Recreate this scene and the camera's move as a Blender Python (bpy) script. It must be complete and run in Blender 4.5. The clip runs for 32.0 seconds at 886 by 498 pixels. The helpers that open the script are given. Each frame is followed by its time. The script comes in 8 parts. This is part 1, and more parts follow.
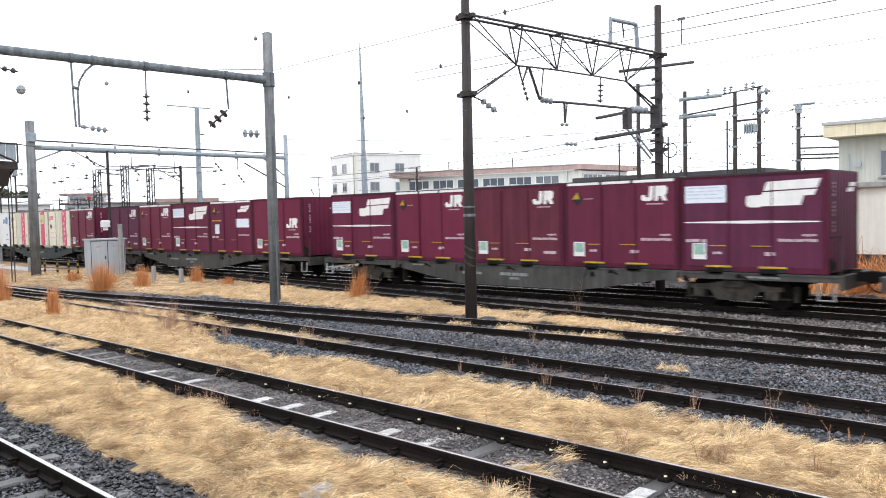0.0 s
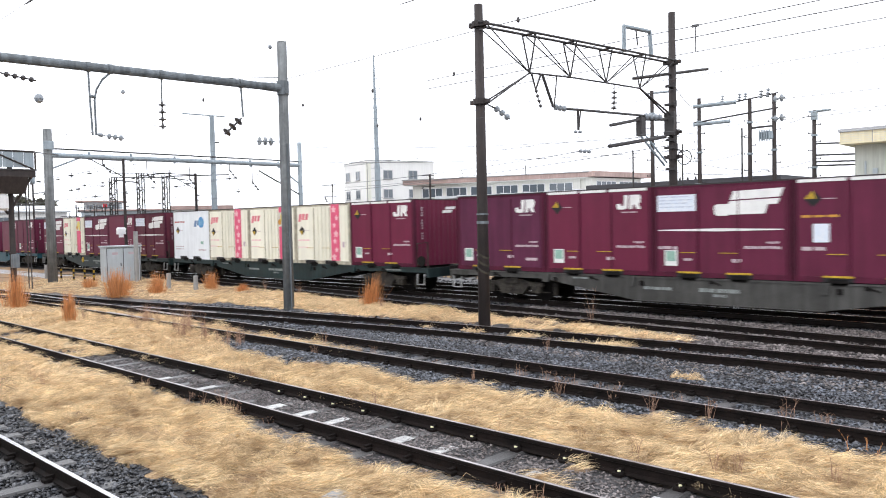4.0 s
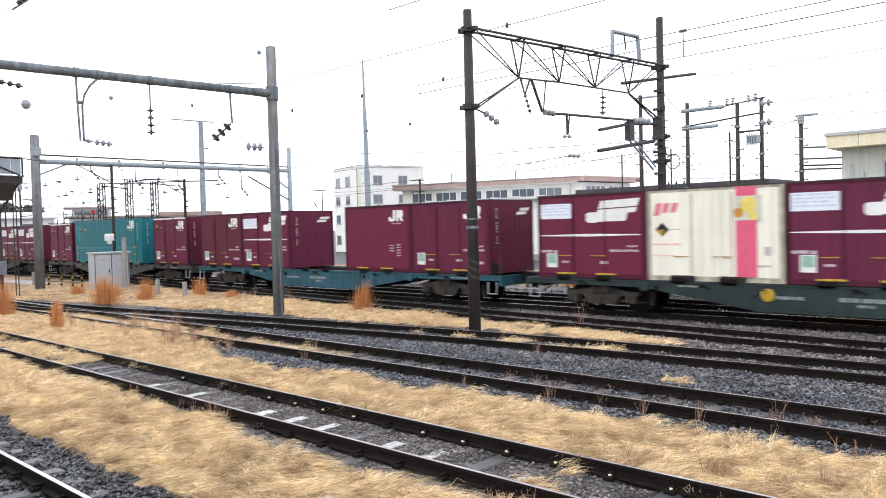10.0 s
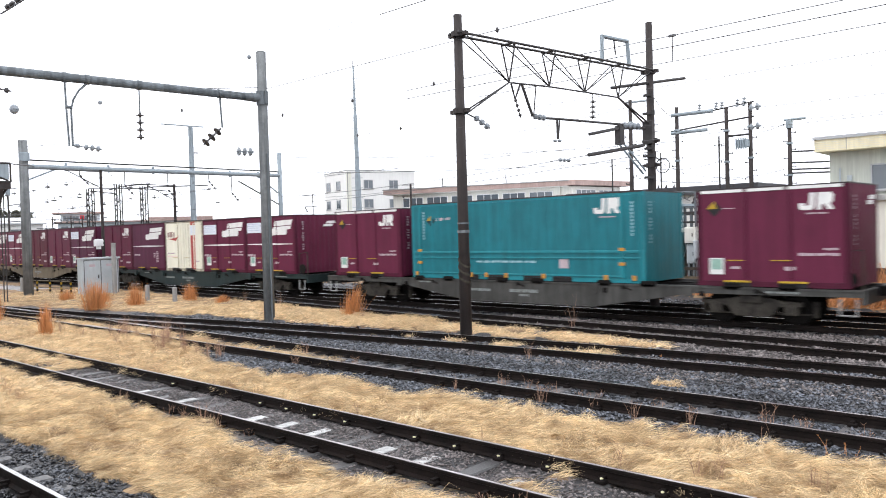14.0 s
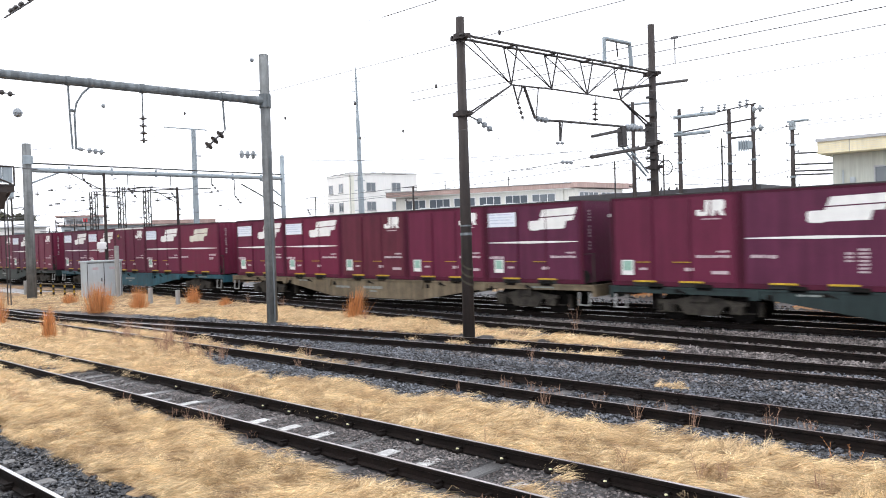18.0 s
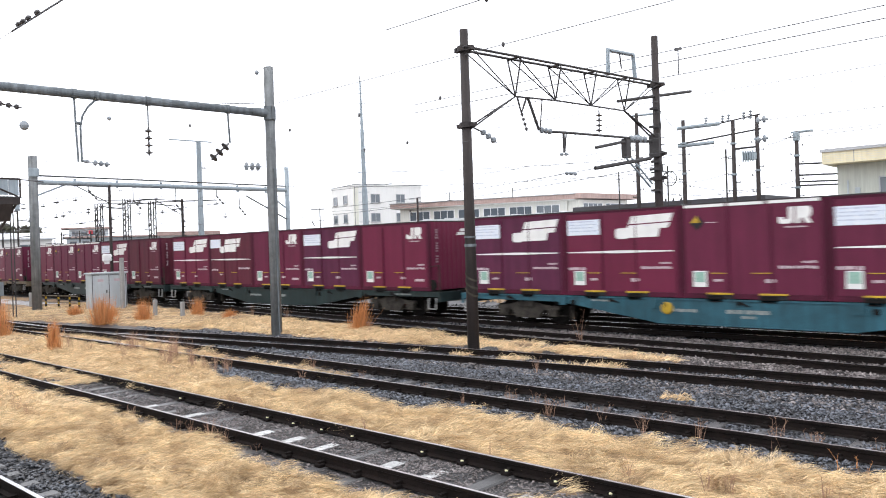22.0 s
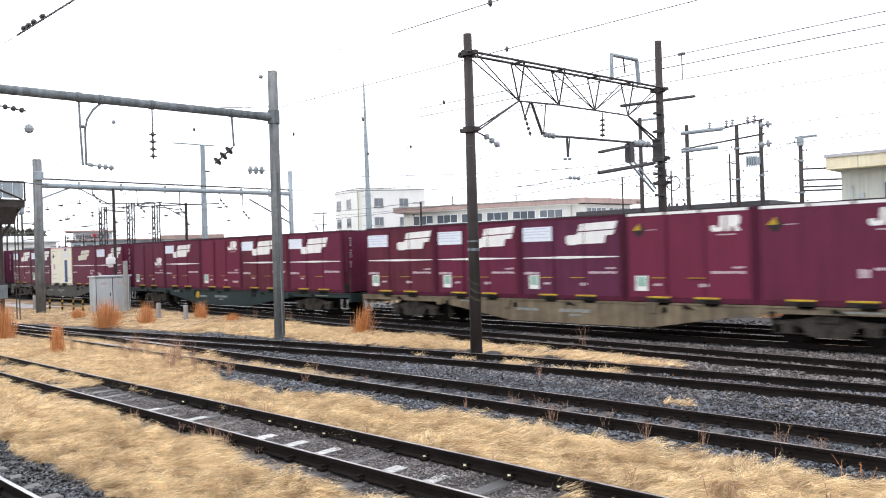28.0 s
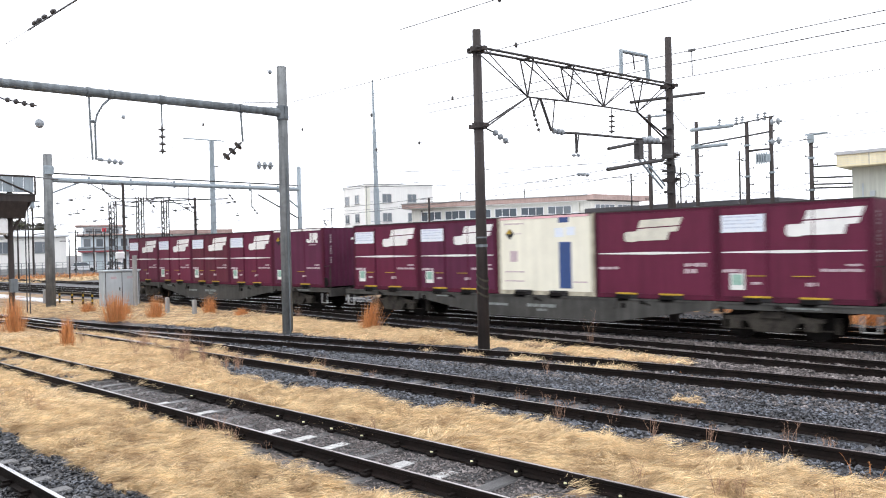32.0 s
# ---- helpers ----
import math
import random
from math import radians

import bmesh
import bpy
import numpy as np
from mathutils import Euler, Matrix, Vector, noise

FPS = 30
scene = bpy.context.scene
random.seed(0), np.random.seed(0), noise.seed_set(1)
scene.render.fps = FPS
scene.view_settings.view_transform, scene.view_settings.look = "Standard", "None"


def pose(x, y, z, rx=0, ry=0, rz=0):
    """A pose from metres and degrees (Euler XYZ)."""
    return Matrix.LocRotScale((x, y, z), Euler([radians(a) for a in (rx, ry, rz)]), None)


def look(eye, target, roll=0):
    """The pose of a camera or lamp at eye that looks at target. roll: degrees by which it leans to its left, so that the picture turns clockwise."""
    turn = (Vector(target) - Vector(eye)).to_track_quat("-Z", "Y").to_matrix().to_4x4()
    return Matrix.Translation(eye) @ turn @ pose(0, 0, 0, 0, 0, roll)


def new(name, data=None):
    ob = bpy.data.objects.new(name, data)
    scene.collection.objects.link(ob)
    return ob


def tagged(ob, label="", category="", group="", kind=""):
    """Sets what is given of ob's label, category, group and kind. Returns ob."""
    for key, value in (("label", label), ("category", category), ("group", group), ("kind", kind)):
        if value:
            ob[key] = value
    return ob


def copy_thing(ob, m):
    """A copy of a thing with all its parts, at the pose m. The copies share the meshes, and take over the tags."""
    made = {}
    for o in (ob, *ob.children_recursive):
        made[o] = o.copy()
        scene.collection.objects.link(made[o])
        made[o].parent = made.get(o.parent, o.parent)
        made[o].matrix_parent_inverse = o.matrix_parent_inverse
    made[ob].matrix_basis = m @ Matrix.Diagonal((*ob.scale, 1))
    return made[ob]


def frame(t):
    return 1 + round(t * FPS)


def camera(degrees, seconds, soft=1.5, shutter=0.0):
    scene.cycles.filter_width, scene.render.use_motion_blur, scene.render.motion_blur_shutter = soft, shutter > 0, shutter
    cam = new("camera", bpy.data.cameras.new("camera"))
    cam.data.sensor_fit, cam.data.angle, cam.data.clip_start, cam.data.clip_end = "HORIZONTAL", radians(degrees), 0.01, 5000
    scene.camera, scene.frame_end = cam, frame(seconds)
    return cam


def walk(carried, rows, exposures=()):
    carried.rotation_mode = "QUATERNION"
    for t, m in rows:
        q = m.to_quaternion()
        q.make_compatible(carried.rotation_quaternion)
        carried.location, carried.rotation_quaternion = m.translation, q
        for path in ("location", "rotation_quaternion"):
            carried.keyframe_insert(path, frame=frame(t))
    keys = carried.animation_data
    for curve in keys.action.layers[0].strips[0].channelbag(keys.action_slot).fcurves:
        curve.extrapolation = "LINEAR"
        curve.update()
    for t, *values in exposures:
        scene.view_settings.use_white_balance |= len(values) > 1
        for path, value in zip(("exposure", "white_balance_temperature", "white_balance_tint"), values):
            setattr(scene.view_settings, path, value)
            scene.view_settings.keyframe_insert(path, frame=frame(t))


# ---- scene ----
cam = camera(60.3, 32.0, soft=1.0, shutter=0.5)
# hand-held on the platform: the camera only turns
PATH = [
    (0, pose(0, 0, 2.6, 87.46, 1.23, 43.04)),
    (0.5, pose(0, 0, 2.6, 87.39, 1.10, 42.96)),
    (1, pose(0, 0, 2.6, 87.17, 1.33, 43.41)),
    (1.5, pose(0, 0, 2.6, 87.05, 1.25, 43.30)),
    (2, pose(0, 0, 2.6, 87.48, 1.06, 43.54)),
    (2.5, pose(0, 0, 2.6, 87.42, 1.31, 43.78)),
    (3, pose(0, 0, 2.6, 87.70, 1.07, 44.06)),
    (3.5, pose(0, 0, 2.6, 88.02, 1.18, 44.15)),
    (5.5, pose(0, 0, 2.6, 87.90, 1.14, 43.73)),
    (6, pose(0, 0, 2.6, 88.11, 1.07, 43.74)),
    (6.5, pose(0, 0, 2.6, 88.39, 1.25, 43.69)),
    (7, pose(0, 0, 2.6, 88.42, 1.19, 43.56)),
    (7.5, pose(0, 0, 2.6, 88.35, 1.33, 43.69)),
    (8, pose(0, 0, 2.6, 88.30, 1.29, 43.68)),
    (8.5, pose(0, 0, 2.6, 88.38, 1.53, 43.72)),
    (9, pose(0, 0, 2.6, 88.56, 1.36, 43.43)),
    (9.5, pose(0, 0, 2.6, 88.36, 1.53, 43.33)),
    (10, pose(0, 0, 2.6, 88.38, 1.46, 43.28)),
    (10.5, pose(0, 0, 2.6, 88.44, 1.34, 43.43)),
    (11, pose(0, 0, 2.6, 88.64, 1.21, 43.25)),
    (11.5, pose(0, 0, 2.6, 88.47, 1.05, 43.13)),
    (12, pose(0, 0, 2.6, 88.63, 1.03, 42.83)),
    (12.5, pose(0, 0, 2.6, 88.56, 1.28, 42.69)),
    (13, pose(0, 0, 2.6, 88.24, 1.47, 42.81)),
    (13.5, pose(0, 0, 2.6, 88.68, 1.47, 42.83)),
    (14, pose(0, 0, 2.6, 88.69, 1.62, 42.60)),
    (14.5, pose(0, 0, 2.6, 88.59, 1.55, 42.74)),
    (16.5, pose(0, 0, 2.6, 88.90, 1.66, 42.79)),
    (17, pose(0, 0, 2.6, 89.22, 1.70, 42.81)),
    (17.5, pose(0, 0, 2.6, 89.24, 1.81, 42.73)),
    (18, pose(0, 0, 2.6, 88.88, 1.72, 42.80)),
    (18.5, pose(0, 0, 2.6, 88.92, 1.76, 42.90)),
    (19, pose(0, 0, 2.6, 89.12, 1.50, 42.77)),
    (19.5, pose(0, 0, 2.6, 89.24, 1.51, 42.70)),
    (20, pose(0, 0, 2.6, 89.20, 1.48, 42.60)),
    (20.5, pose(0, 0, 2.6, 89.42, 1.65, 42.75)),
    (21, pose(0, 0, 2.6, 89.64, 1.65, 43.03)),
    (21.5, pose(0, 0, 2.6, 89.38, 2.04, 43.36)),
    (22, pose(0, 0, 2.6, 89.74, 1.82, 43.12)),
    (22.5, pose(0, 0, 2.6, 89.74, 1.76, 43.58)),
    (23, pose(0, 0, 2.6, 89.80, 1.80, 43.63)),
    (23.5, pose(0, 0, 2.6, 90.02, 1.98, 43.17)),
    (24, pose(0, 0, 2.6, 89.92, 2.10, 43.15)),
    (24.5, pose(0, 0, 2.6, 89.99, 2.07, 43.58)),
    (25, pose(0, 0, 2.6, 90.12, 1.83, 43.41)),
    (25.5, pose(0, 0, 2.6, 90.33, 1.87, 43.38)),
    (27.5, pose(0, 0, 2.6, 90.53, 1.48, 43.50)),
    (28, pose(0, 0, 2.6, 90.06, 1.65, 43.36)),
    (28.5, pose(0, 0, 2.6, 89.63, 1.73, 43.73)),
    (29, pose(0, 0, 2.6, 89.82, 1.62, 43.84)),
    (29.5, pose(0, 0, 2.6, 89.90, 1.55, 43.72)),
    (30, pose(0, 0, 2.6, 89.96, 1.48, 43.94)),
    (30.5, pose(0, 0, 2.6, 89.69, 1.60, 44.36)),
    (31, pose(0, 0, 2.6, 89.79, 1.20, 44.49)),
    (31.5, pose(0, 0, 2.6, 90.11, 1.31, 44.50)),
    (32, pose(0, 0, 2.6, 89.78, 1.38, 43.96)),
]
walk(cam, PATH)

# World, sun and exposure: bright overcast sky after rain, soft and almost without shadows
world = bpy.data.worlds.new("overcast_sky")
scene.world = world
world.use_nodes = True
wn, wl = world.node_tree.nodes, world.node_tree.links
sky = wn.new("ShaderNodeTexSky")
sky.sky_type, sky.sun_disc = "NISHITA", False
sky.sun_elevation, sky.sun_rotation = radians(48), radians(200)
sky.air_density, sky.dust_density = 1.0, 4.0
veil = wn.new("ShaderNodeMix")
veil.data_type = "RGBA"
veil.inputs[0].default_value = 0.93
veil.inputs[7].default_value = (20.3, 20.8, 22.3, 1)
wl.new(sky.outputs[0], veil.inputs[6])
wl.new(veil.outputs[2], wn["Background"].inputs[0])
wn["Background"].inputs[1].default_value = 0.1
sun = new("sun", bpy.data.lights.new("sun", "SUN"))
sun.data.energy, sun.data.angle, sun.data.color = 0.7, radians(25), (1.0, 0.96, 0.9)
sun.matrix_world = look((0, 0, 60), (14, 38, 0))
scene.view_settings.exposure = 0.0


# ---- materials ----
def mat(name, col, rough=0.7, metal=0.0, var=0.25, scale=3.0, bump=0.15, fine=60.0, col2=None, stain=0.0, rnd=0.0, coat=0.0, island=0.0, spec=0.35):
    """Paint, metal, stone or cloth: two scales of colour variation, fine relief and uneven gloss."""
    m = bpy.data.materials.new(name)
    m.use_nodes = True
    n, l = m.node_tree.nodes, m.node_tree.links
    p = n["Principled BSDF"]
    co = n.new("ShaderNodeTexCoord")
    a = n.new("ShaderNodeTexNoise")
    a.inputs["Scale"].default_value, a.inputs["Detail"].default_value, a.inputs["Roughness"].default_value = scale, 6, 0.65
    b = n.new("ShaderNodeTexNoise")
    b.inputs["Scale"].default_value, b.inputs["Detail"].default_value = fine, 3
    l.new(co.outputs["Object"], a.inputs["Vector"])
    l.new(co.outputs["Object"], b.inputs["Vector"])
    ramp = n.new("ShaderNodeValToRGB")
    c2 = col2 or tuple(c * (1 - var) for c in col)
    ramp.color_ramp.elements[0].position, ramp.color_ramp.elements[1].position = 0.36, 0.66
    ramp.color_ramp.elements[0].color, ramp.color_ramp.elements[1].color = (*c2, 1), (*col, 1)
    l.new(a.outputs[0], ramp.inputs[0])
    last = ramp.outputs[0]
    grain = n.new("ShaderNodeMix")
    grain.data_type, grain.blend_type = "RGBA", "MULTIPLY"
    grain.inputs[0].default_value = min(1.0, var * 1.6)
    l.new(last, grain.inputs[6])
    gr = n.new("ShaderNodeValToRGB")
    gr.color_ramp.elements[0].position, gr.color_ramp.elements[1].position = 0.3, 0.62
    gr.color_ramp.elements[0].color = (0.55, 0.55, 0.55, 1)
    l.new(b.outputs[0], gr.inputs[0])
    l.new(gr.outputs[0], grain.inputs[7])
    last = grain.outputs[2]
    if stain:
        # rain streaks: noise drawn out along the height
        mp = n.new("ShaderNodeMapping")
        mp.inputs["Scale"].default_value = (7, 7, 0.45)
        l.new(co.outputs["Object"], mp.inputs["Vector"])
        s = n.new("ShaderNodeTexNoise")
        s.inputs["Scale"].default_value, s.inputs["Detail"].default_value = 1.0, 5
        l.new(mp.outputs[0], s.inputs["Vector"])
        sr = n.new("ShaderNodeValToRGB")
        sr.color_ramp.elements[0].position, sr.color_ramp.elements[1].position = 0.42, 0.62
        sr.color_ramp.elements[0].color = (1 - stain, 1 - stain, 1 - stain, 1)
        l.new(s.outputs[0], sr.inputs[0])
        st = n.new("ShaderNodeMix")
        st.data_type, st.blend_type = "RGBA", "MULTIPLY"
        st.inputs[0].default_value = 1.0
        l.new(last, st.inputs[6])
        l.new(sr.outputs[0], st.inputs[7])
        last = st.outputs[2]
    if rnd or island:
        oi = n.new("ShaderNodeObjectInfo") if rnd else n.new("ShaderNodeNewGeometry")
        src = oi.outputs["Random"] if rnd else oi.outputs["Random Per Island"]
        k = rnd or island
        mr = n.new("ShaderNodeMapRange")
        mr.inputs[3].default_value, mr.inputs[4].default_value = 1 - k, 1 + k
        l.new(src, mr.inputs[0])
        hv = n.new("ShaderNodeHueSaturation")
        l.new(mr.outputs[0], hv.inputs["Value"])
        l.new(last, hv.inputs["Color"])
        last = hv.outputs[0]
    l.new(last, p.inputs["Base Color"])
    rr = n.new("ShaderNodeMapRange")
    rr.inputs[3].default_value, rr.inputs[4].default_value = max(0.03, rough - 0.14), min(1.0, rough + 0.14)
    l.new(a.outputs[0], rr.inputs[0])
    l.new(rr.outputs[0], p.inputs["Roughness"])
    p.inputs["Metallic"].default_value = metal
    p.inputs["Specular IOR Level"].default_value = spec
    p.inputs["Coat Weight"].default_value = coat
    if bump:
        bp = n.new("ShaderNodeBump")
        bp.inputs["Strength"].default_value, bp.inputs["Distance"].default_value = bump, 0.02
        l.new(b.outputs[0], bp.inputs["Height"])
        l.new(bp.outputs[0], p.inputs["Normal"])
    return m


M = {
    "ballast": mat("wet_ballast", (0.052, 0.050, 0.053), 0.5, var=0.6, scale=4, bump=1.0, fine=28, col2=(0.020, 0.019, 0.020)),
    "stone": mat("wet_stone", (0.118, 0.130, 0.154), 0.25, var=0.35, scale=3, bump=0.25, col2=(0.062, 0.062, 0.068), island=0.9),
    "straw": mat("straw_soil", (0.42, 0.29, 0.165), 0.9, var=0.35, scale=2, bump=1.0, fine=45, col2=(0.16, 0.10, 0.06)),
    "blade": mat("dry_grass", (0.95, 0.755, 0.462), 0.72, var=0.25, scale=2.2, bump=0, fine=9, col2=(0.47, 0.322, 0.178), island=0.45),
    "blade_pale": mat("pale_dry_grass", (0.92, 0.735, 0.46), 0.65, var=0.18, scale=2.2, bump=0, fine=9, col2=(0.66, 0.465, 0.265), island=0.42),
    "reed": mat("orange_reed", (0.68, 0.31, 0.12), 0.8, var=0.2, scale=3, bump=0, island=0.35),
    "weed": mat("dead_weed", (0.42, 0.26, 0.18), 0.9, var=0.2, scale=3, bump=0, island=0.4),
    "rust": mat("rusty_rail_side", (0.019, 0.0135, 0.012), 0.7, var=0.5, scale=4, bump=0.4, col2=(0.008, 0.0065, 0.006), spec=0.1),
    "railtop": mat("worn_rail_head", (0.70, 0.70, 0.72), 0.16, 0.95, var=0.3, scale=2, bump=0.05),
    "railtop_old": mat("dull_rail_head", (0.62, 0.58, 0.58), 0.3, 0.8, var=0.4, scale=1.2, bump=0.1, col2=(0.26, 0.22, 0.21)),
    "sleeper_pale": mat("pale_concrete_sleeper", (0.58, 0.58, 0.57), 0.4, var=0.55, scale=9, bump=0.2, rnd=0.3),
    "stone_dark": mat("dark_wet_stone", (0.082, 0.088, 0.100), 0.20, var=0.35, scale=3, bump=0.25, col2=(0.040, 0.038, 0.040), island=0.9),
    "gravel": mat("brown_grey_gravel", (0.275, 0.245, 0.238), 0.4, var=0.35, scale=3, bump=0.3, col2=(0.095, 0.080, 0.076), island=0.6),
    "sleeper": mat("wet_concrete_sleeper", (0.105, 0.102, 0.102), 0.33, var=0.4, scale=6, bump=0.25, rnd=0.25),
    "sleeper_old": mat("dark_sleeper", (0.112, 0.107, 0.108), 0.36, var=0.4, scale=6, bump=0.4, rnd=0.3),
    "white_paint": mat("white_paint", (0.80, 0.80, 0.80), 0.5, var=0.1, scale=8, bump=0.1),
    "maroon": mat("maroon_paint", (0.134, 0.0190, 0.050), 0.52, var=0.16, scale=1.2, bump=0.04, stain=0.14, rnd=0.05, spec=0.2),
    "maroon_purple": mat("purple_maroon_paint", (0.114, 0.0235, 0.060), 0.52, var=0.18, scale=1.2, bump=0.04, stain=0.18, rnd=0.05, spec=0.2),
    "maroon_brown": mat("brown_maroon_paint", (0.128, 0.0250, 0.044), 0.56, var=0.2, scale=1.2, bump=0.04, stain=0.22, rnd=0.05, spec=0.2),
    "maroon_red": mat("fresh_maroon_paint", (0.148, 0.0175, 0.048), 0.48, var=0.12, scale=1.2, bump=0.04, stain=0.08, rnd=0.05, spec=0.22),
    "maroon_frame": mat("maroon_frame_paint", (0.098, 0.013, 0.036), 0.55, var=0.25, scale=3, bump=0.05, stain=0.2, rnd=0.18, spec=0.18),
    "mark": mat("white_marking", (0.82, 0.82, 0.80), 0.5, var=0.1, scale=6, bump=0.02, stain=0.08),
    "mark_cream": mat("aged_white_marking", (0.70, 0.68, 0.58), 0.5, var=0.15, scale=6, bump=0.02, stain=0.1),
    "mark_blue": mat("pale_blue_board", (0.62, 0.70, 0.82), 0.5, var=0.2, scale=9, bump=0.02, col2=(0.75, 0.78, 0.82)),
    "text": mat("stencil_text", (0.56, 0.45, 0.48), 0.6, var=0.2, scale=9, bump=0.0),
    "cap_yellow": mat("yellow_plastic_cap", (0.84, 0.80, 0.52), 0.5, var=0.15, scale=9, bump=0.0),
    "faded_yellow": mat("faded_yellow_tape", (0.066, 0.056, 0.038), 0.6, var=0.4, scale=9, bump=0.0, stain=0.3),
    "green": mat("green_placard", (0.33, 0.54, 0.45), 0.5, var=0.3, scale=9, bump=0.0),
    "yellow": mat("yellow_pad", (0.62, 0.40, 0.03), 0.6, var=0.35, scale=9, bump=0.1, stain=0.2),
    "plate_grey": mat("worn_white_lettering", (0.29, 0.32, 0.31), 0.6, var=0.35, scale=14, bump=0.0),
    "black": mat("black_rubber", (0.016, 0.015, 0.016), 0.6, var=0.4, scale=5, bump=0.2),
    "orange": mat("orange_paint", (0.62, 0.30, 0.05), 0.6, var=0.3, scale=9, bump=0.0),
    "cream_frame": mat("grimy_cream_paint", (0.68, 0.63, 0.49), 0.6, var=0.45, scale=4, bump=0.1, stain=0.3),
    "cream": mat("cream_paint", (0.85, 0.83, 0.70), 0.45, var=0.07, scale=1.5, bump=0.03, stain=0.07, rnd=0.05),
    "cwhite": mat("cold_white_paint", (0.82, 0.86, 0.89), 0.42, var=0.07, scale=1.5, bump=0.03, stain=0.08),
    "pink_mark": mat("rose_mark", (0.72, 0.22, 0.26), 0.5, var=0.15, scale=4, bump=0.0),
    "picture_yellow": mat("picture_yellow", (0.82, 0.68, 0.16), 0.5, var=0.2, scale=5, bump=0.0),
    "pink": mat("pink_band", (0.74, 0.115, 0.215), 0.5, var=0.15, scale=4, bump=0.0),
    "pink_pale": mat("pale_pink_mark", (0.86, 0.50, 0.54), 0.5, var=0.15, scale=4, bump=0.0),
    "red": mat("red_mark", (0.432, 0.060, 0.050), 0.5, var=0.15, scale=4, bump=0.0),
    "globe_ink": mat("slate_blue_mark", (0.16, 0.26, 0.42), 0.5, var=0.2, scale=5, bump=0.0),
    "globe": mat("blue_globe", (0.02, 0.16, 0.46), 0.5, var=0.4, scale=3, bump=0.0, col2=(0.20, 0.48, 0.72)),
    "navy": mat("blue_band", (0.034, 0.076, 0.224), 0.5, var=0.15, scale=4, bump=0.0),
    "print_blue": mat("faded_blue_print", (0.56, 0.62, 0.74), 0.5, var=0.2, scale=9, bump=0.0),
    "end_text": mat("faded_stencil_text", (0.46, 0.36, 0.40), 0.6, var=0.2, scale=9, bump=0.0),
    "teal": mat("teal_paint", (0.007, 0.192, 0.235), 0.42, var=0.2, scale=1.4, bump=0.04, stain=0.2),
    "teal_light": mat("teal_trim", (0.014, 0.250, 0.300), 0.42, var=0.2, scale=1.4, bump=0.04, stain=0.15),
    "teal_mark": mat("pale_teal_mark", (0.30, 0.52, 0.58), 0.5, var=0.2, scale=5, bump=0.0),
    "w_grey": mat("grey_wagon_paint", (0.085, 0.084, 0.078), 0.5, var=0.35, scale=2, bump=0.1, stain=0.35),
    "w_green": mat("dark_green_wagon_paint", (0.022, 0.043, 0.044), 0.5, var=0.35, scale=2, bump=0.1, stain=0.3),
    "w_blue": mat("blue_wagon_paint", (0.03, 0.125, 0.17), 0.5, var=0.35, scale=2, bump=0.1, stain=0.3),
    "w_khaki": mat("dusty_wagon_paint", (0.235, 0.185, 0.12), 0.55, var=0.35, scale=2, bump=0.1, stain=0.35),
    # near-black base: grime, with the shade under the wagons put into the colour
    "under": mat("underframe_grime_and_shade", (0.014, 0.012, 0.011), 0.75, var=0.45, scale=4, bump=0.3, col2=(0.008, 0.007, 0.007), spec=0.12),
    "bogie": mat("dusty_bogie_steel", (0.085, 0.076, 0.062), 0.7, var=0.4, scale=4, bump=0.3, col2=(0.030, 0.026, 0.023), stain=0.3, spec=0.2),
    "roofc": mat("container_roof", (0.05, 0.035, 0.038), 0.5, var=0.4, scale=2, bump=0.1),
    "pole_grey": mat("galvanised_pole", (0.235, 0.265, 0.285), 0.6, 0.2, var=0.3, scale=2.5, bump=0.15, stain=0.35),
    "pole_conc": mat("weathered_concrete_pole", (0.265, 0.28, 0.285), 0.75, var=0.35, scale=3, bump=0.2, stain=0.35),
    "pole_dark": mat("dark_rusted_pole", (0.060, 0.048, 0.045), 0.7, var=0.4, scale=3, bump=0.25, col2=(0.04, 0.033, 0.032), stain=0.2),
    "steel_dark": mat("dark_steel", (0.07, 0.065, 0.065), 0.6, 0.2, var=0.4, scale=5, bump=0.15),
    "blue_steel": mat("pale_blue_steel", (0.36, 0.42, 0.46), 0.55, 0.2, var=0.2, scale=2, bump=0.05, stain=0.15),
    "porcelain": mat("porcelain_insulator", (0.30, 0.33, 0.36), 0.25, var=0.2, scale=6, bump=0.0, coat=0.3),
    "porcelain_dark": mat("dark_insulator", (0.07, 0.065, 0.065), 0.35, var=0.2, scale=6, bump=0.0),
    "wire": mat("overhead_wire", (0.11, 0.11, 0.115), 0.6, var=0.1, scale=5, bump=0),
    "cabinet": mat("pale_grey_cabinet", (0.50, 0.55, 0.58), 0.5, var=0.12, scale=2, bump=0.03, stain=0.08),
    "concrete": mat("grey_concrete", (0.42, 0.42, 0.41), 0.75, var=0.3, scale=2.5, bump=0.2, stain=0.15),
    "wall_white": mat("white_render_wall", (0.88, 0.87, 0.84), 0.8, var=0.07, scale=0.6, bump=0.05, stain=0.05),
    "wall_cream": mat("cream_wall", (0.75, 0.74, 0.68), 0.8, var=0.10, scale=0.5, bump=0.05, stain=0.08),
    "wall_blue": mat("pale_blue_wall", (0.62, 0.70, 0.74), 0.8, var=0.08, scale=0.5, bump=0.05, stain=0.08),
    "signal_red_dull": mat("dull_red_edge", (0.28, 0.07, 0.08), 0.6, var=0.2, scale=2, bump=0),
    "wall_green": mat("pale_olive_wall", (0.60, 0.62, 0.55), 0.8, var=0.12, scale=0.5, bump=0.05, stain=0.15),
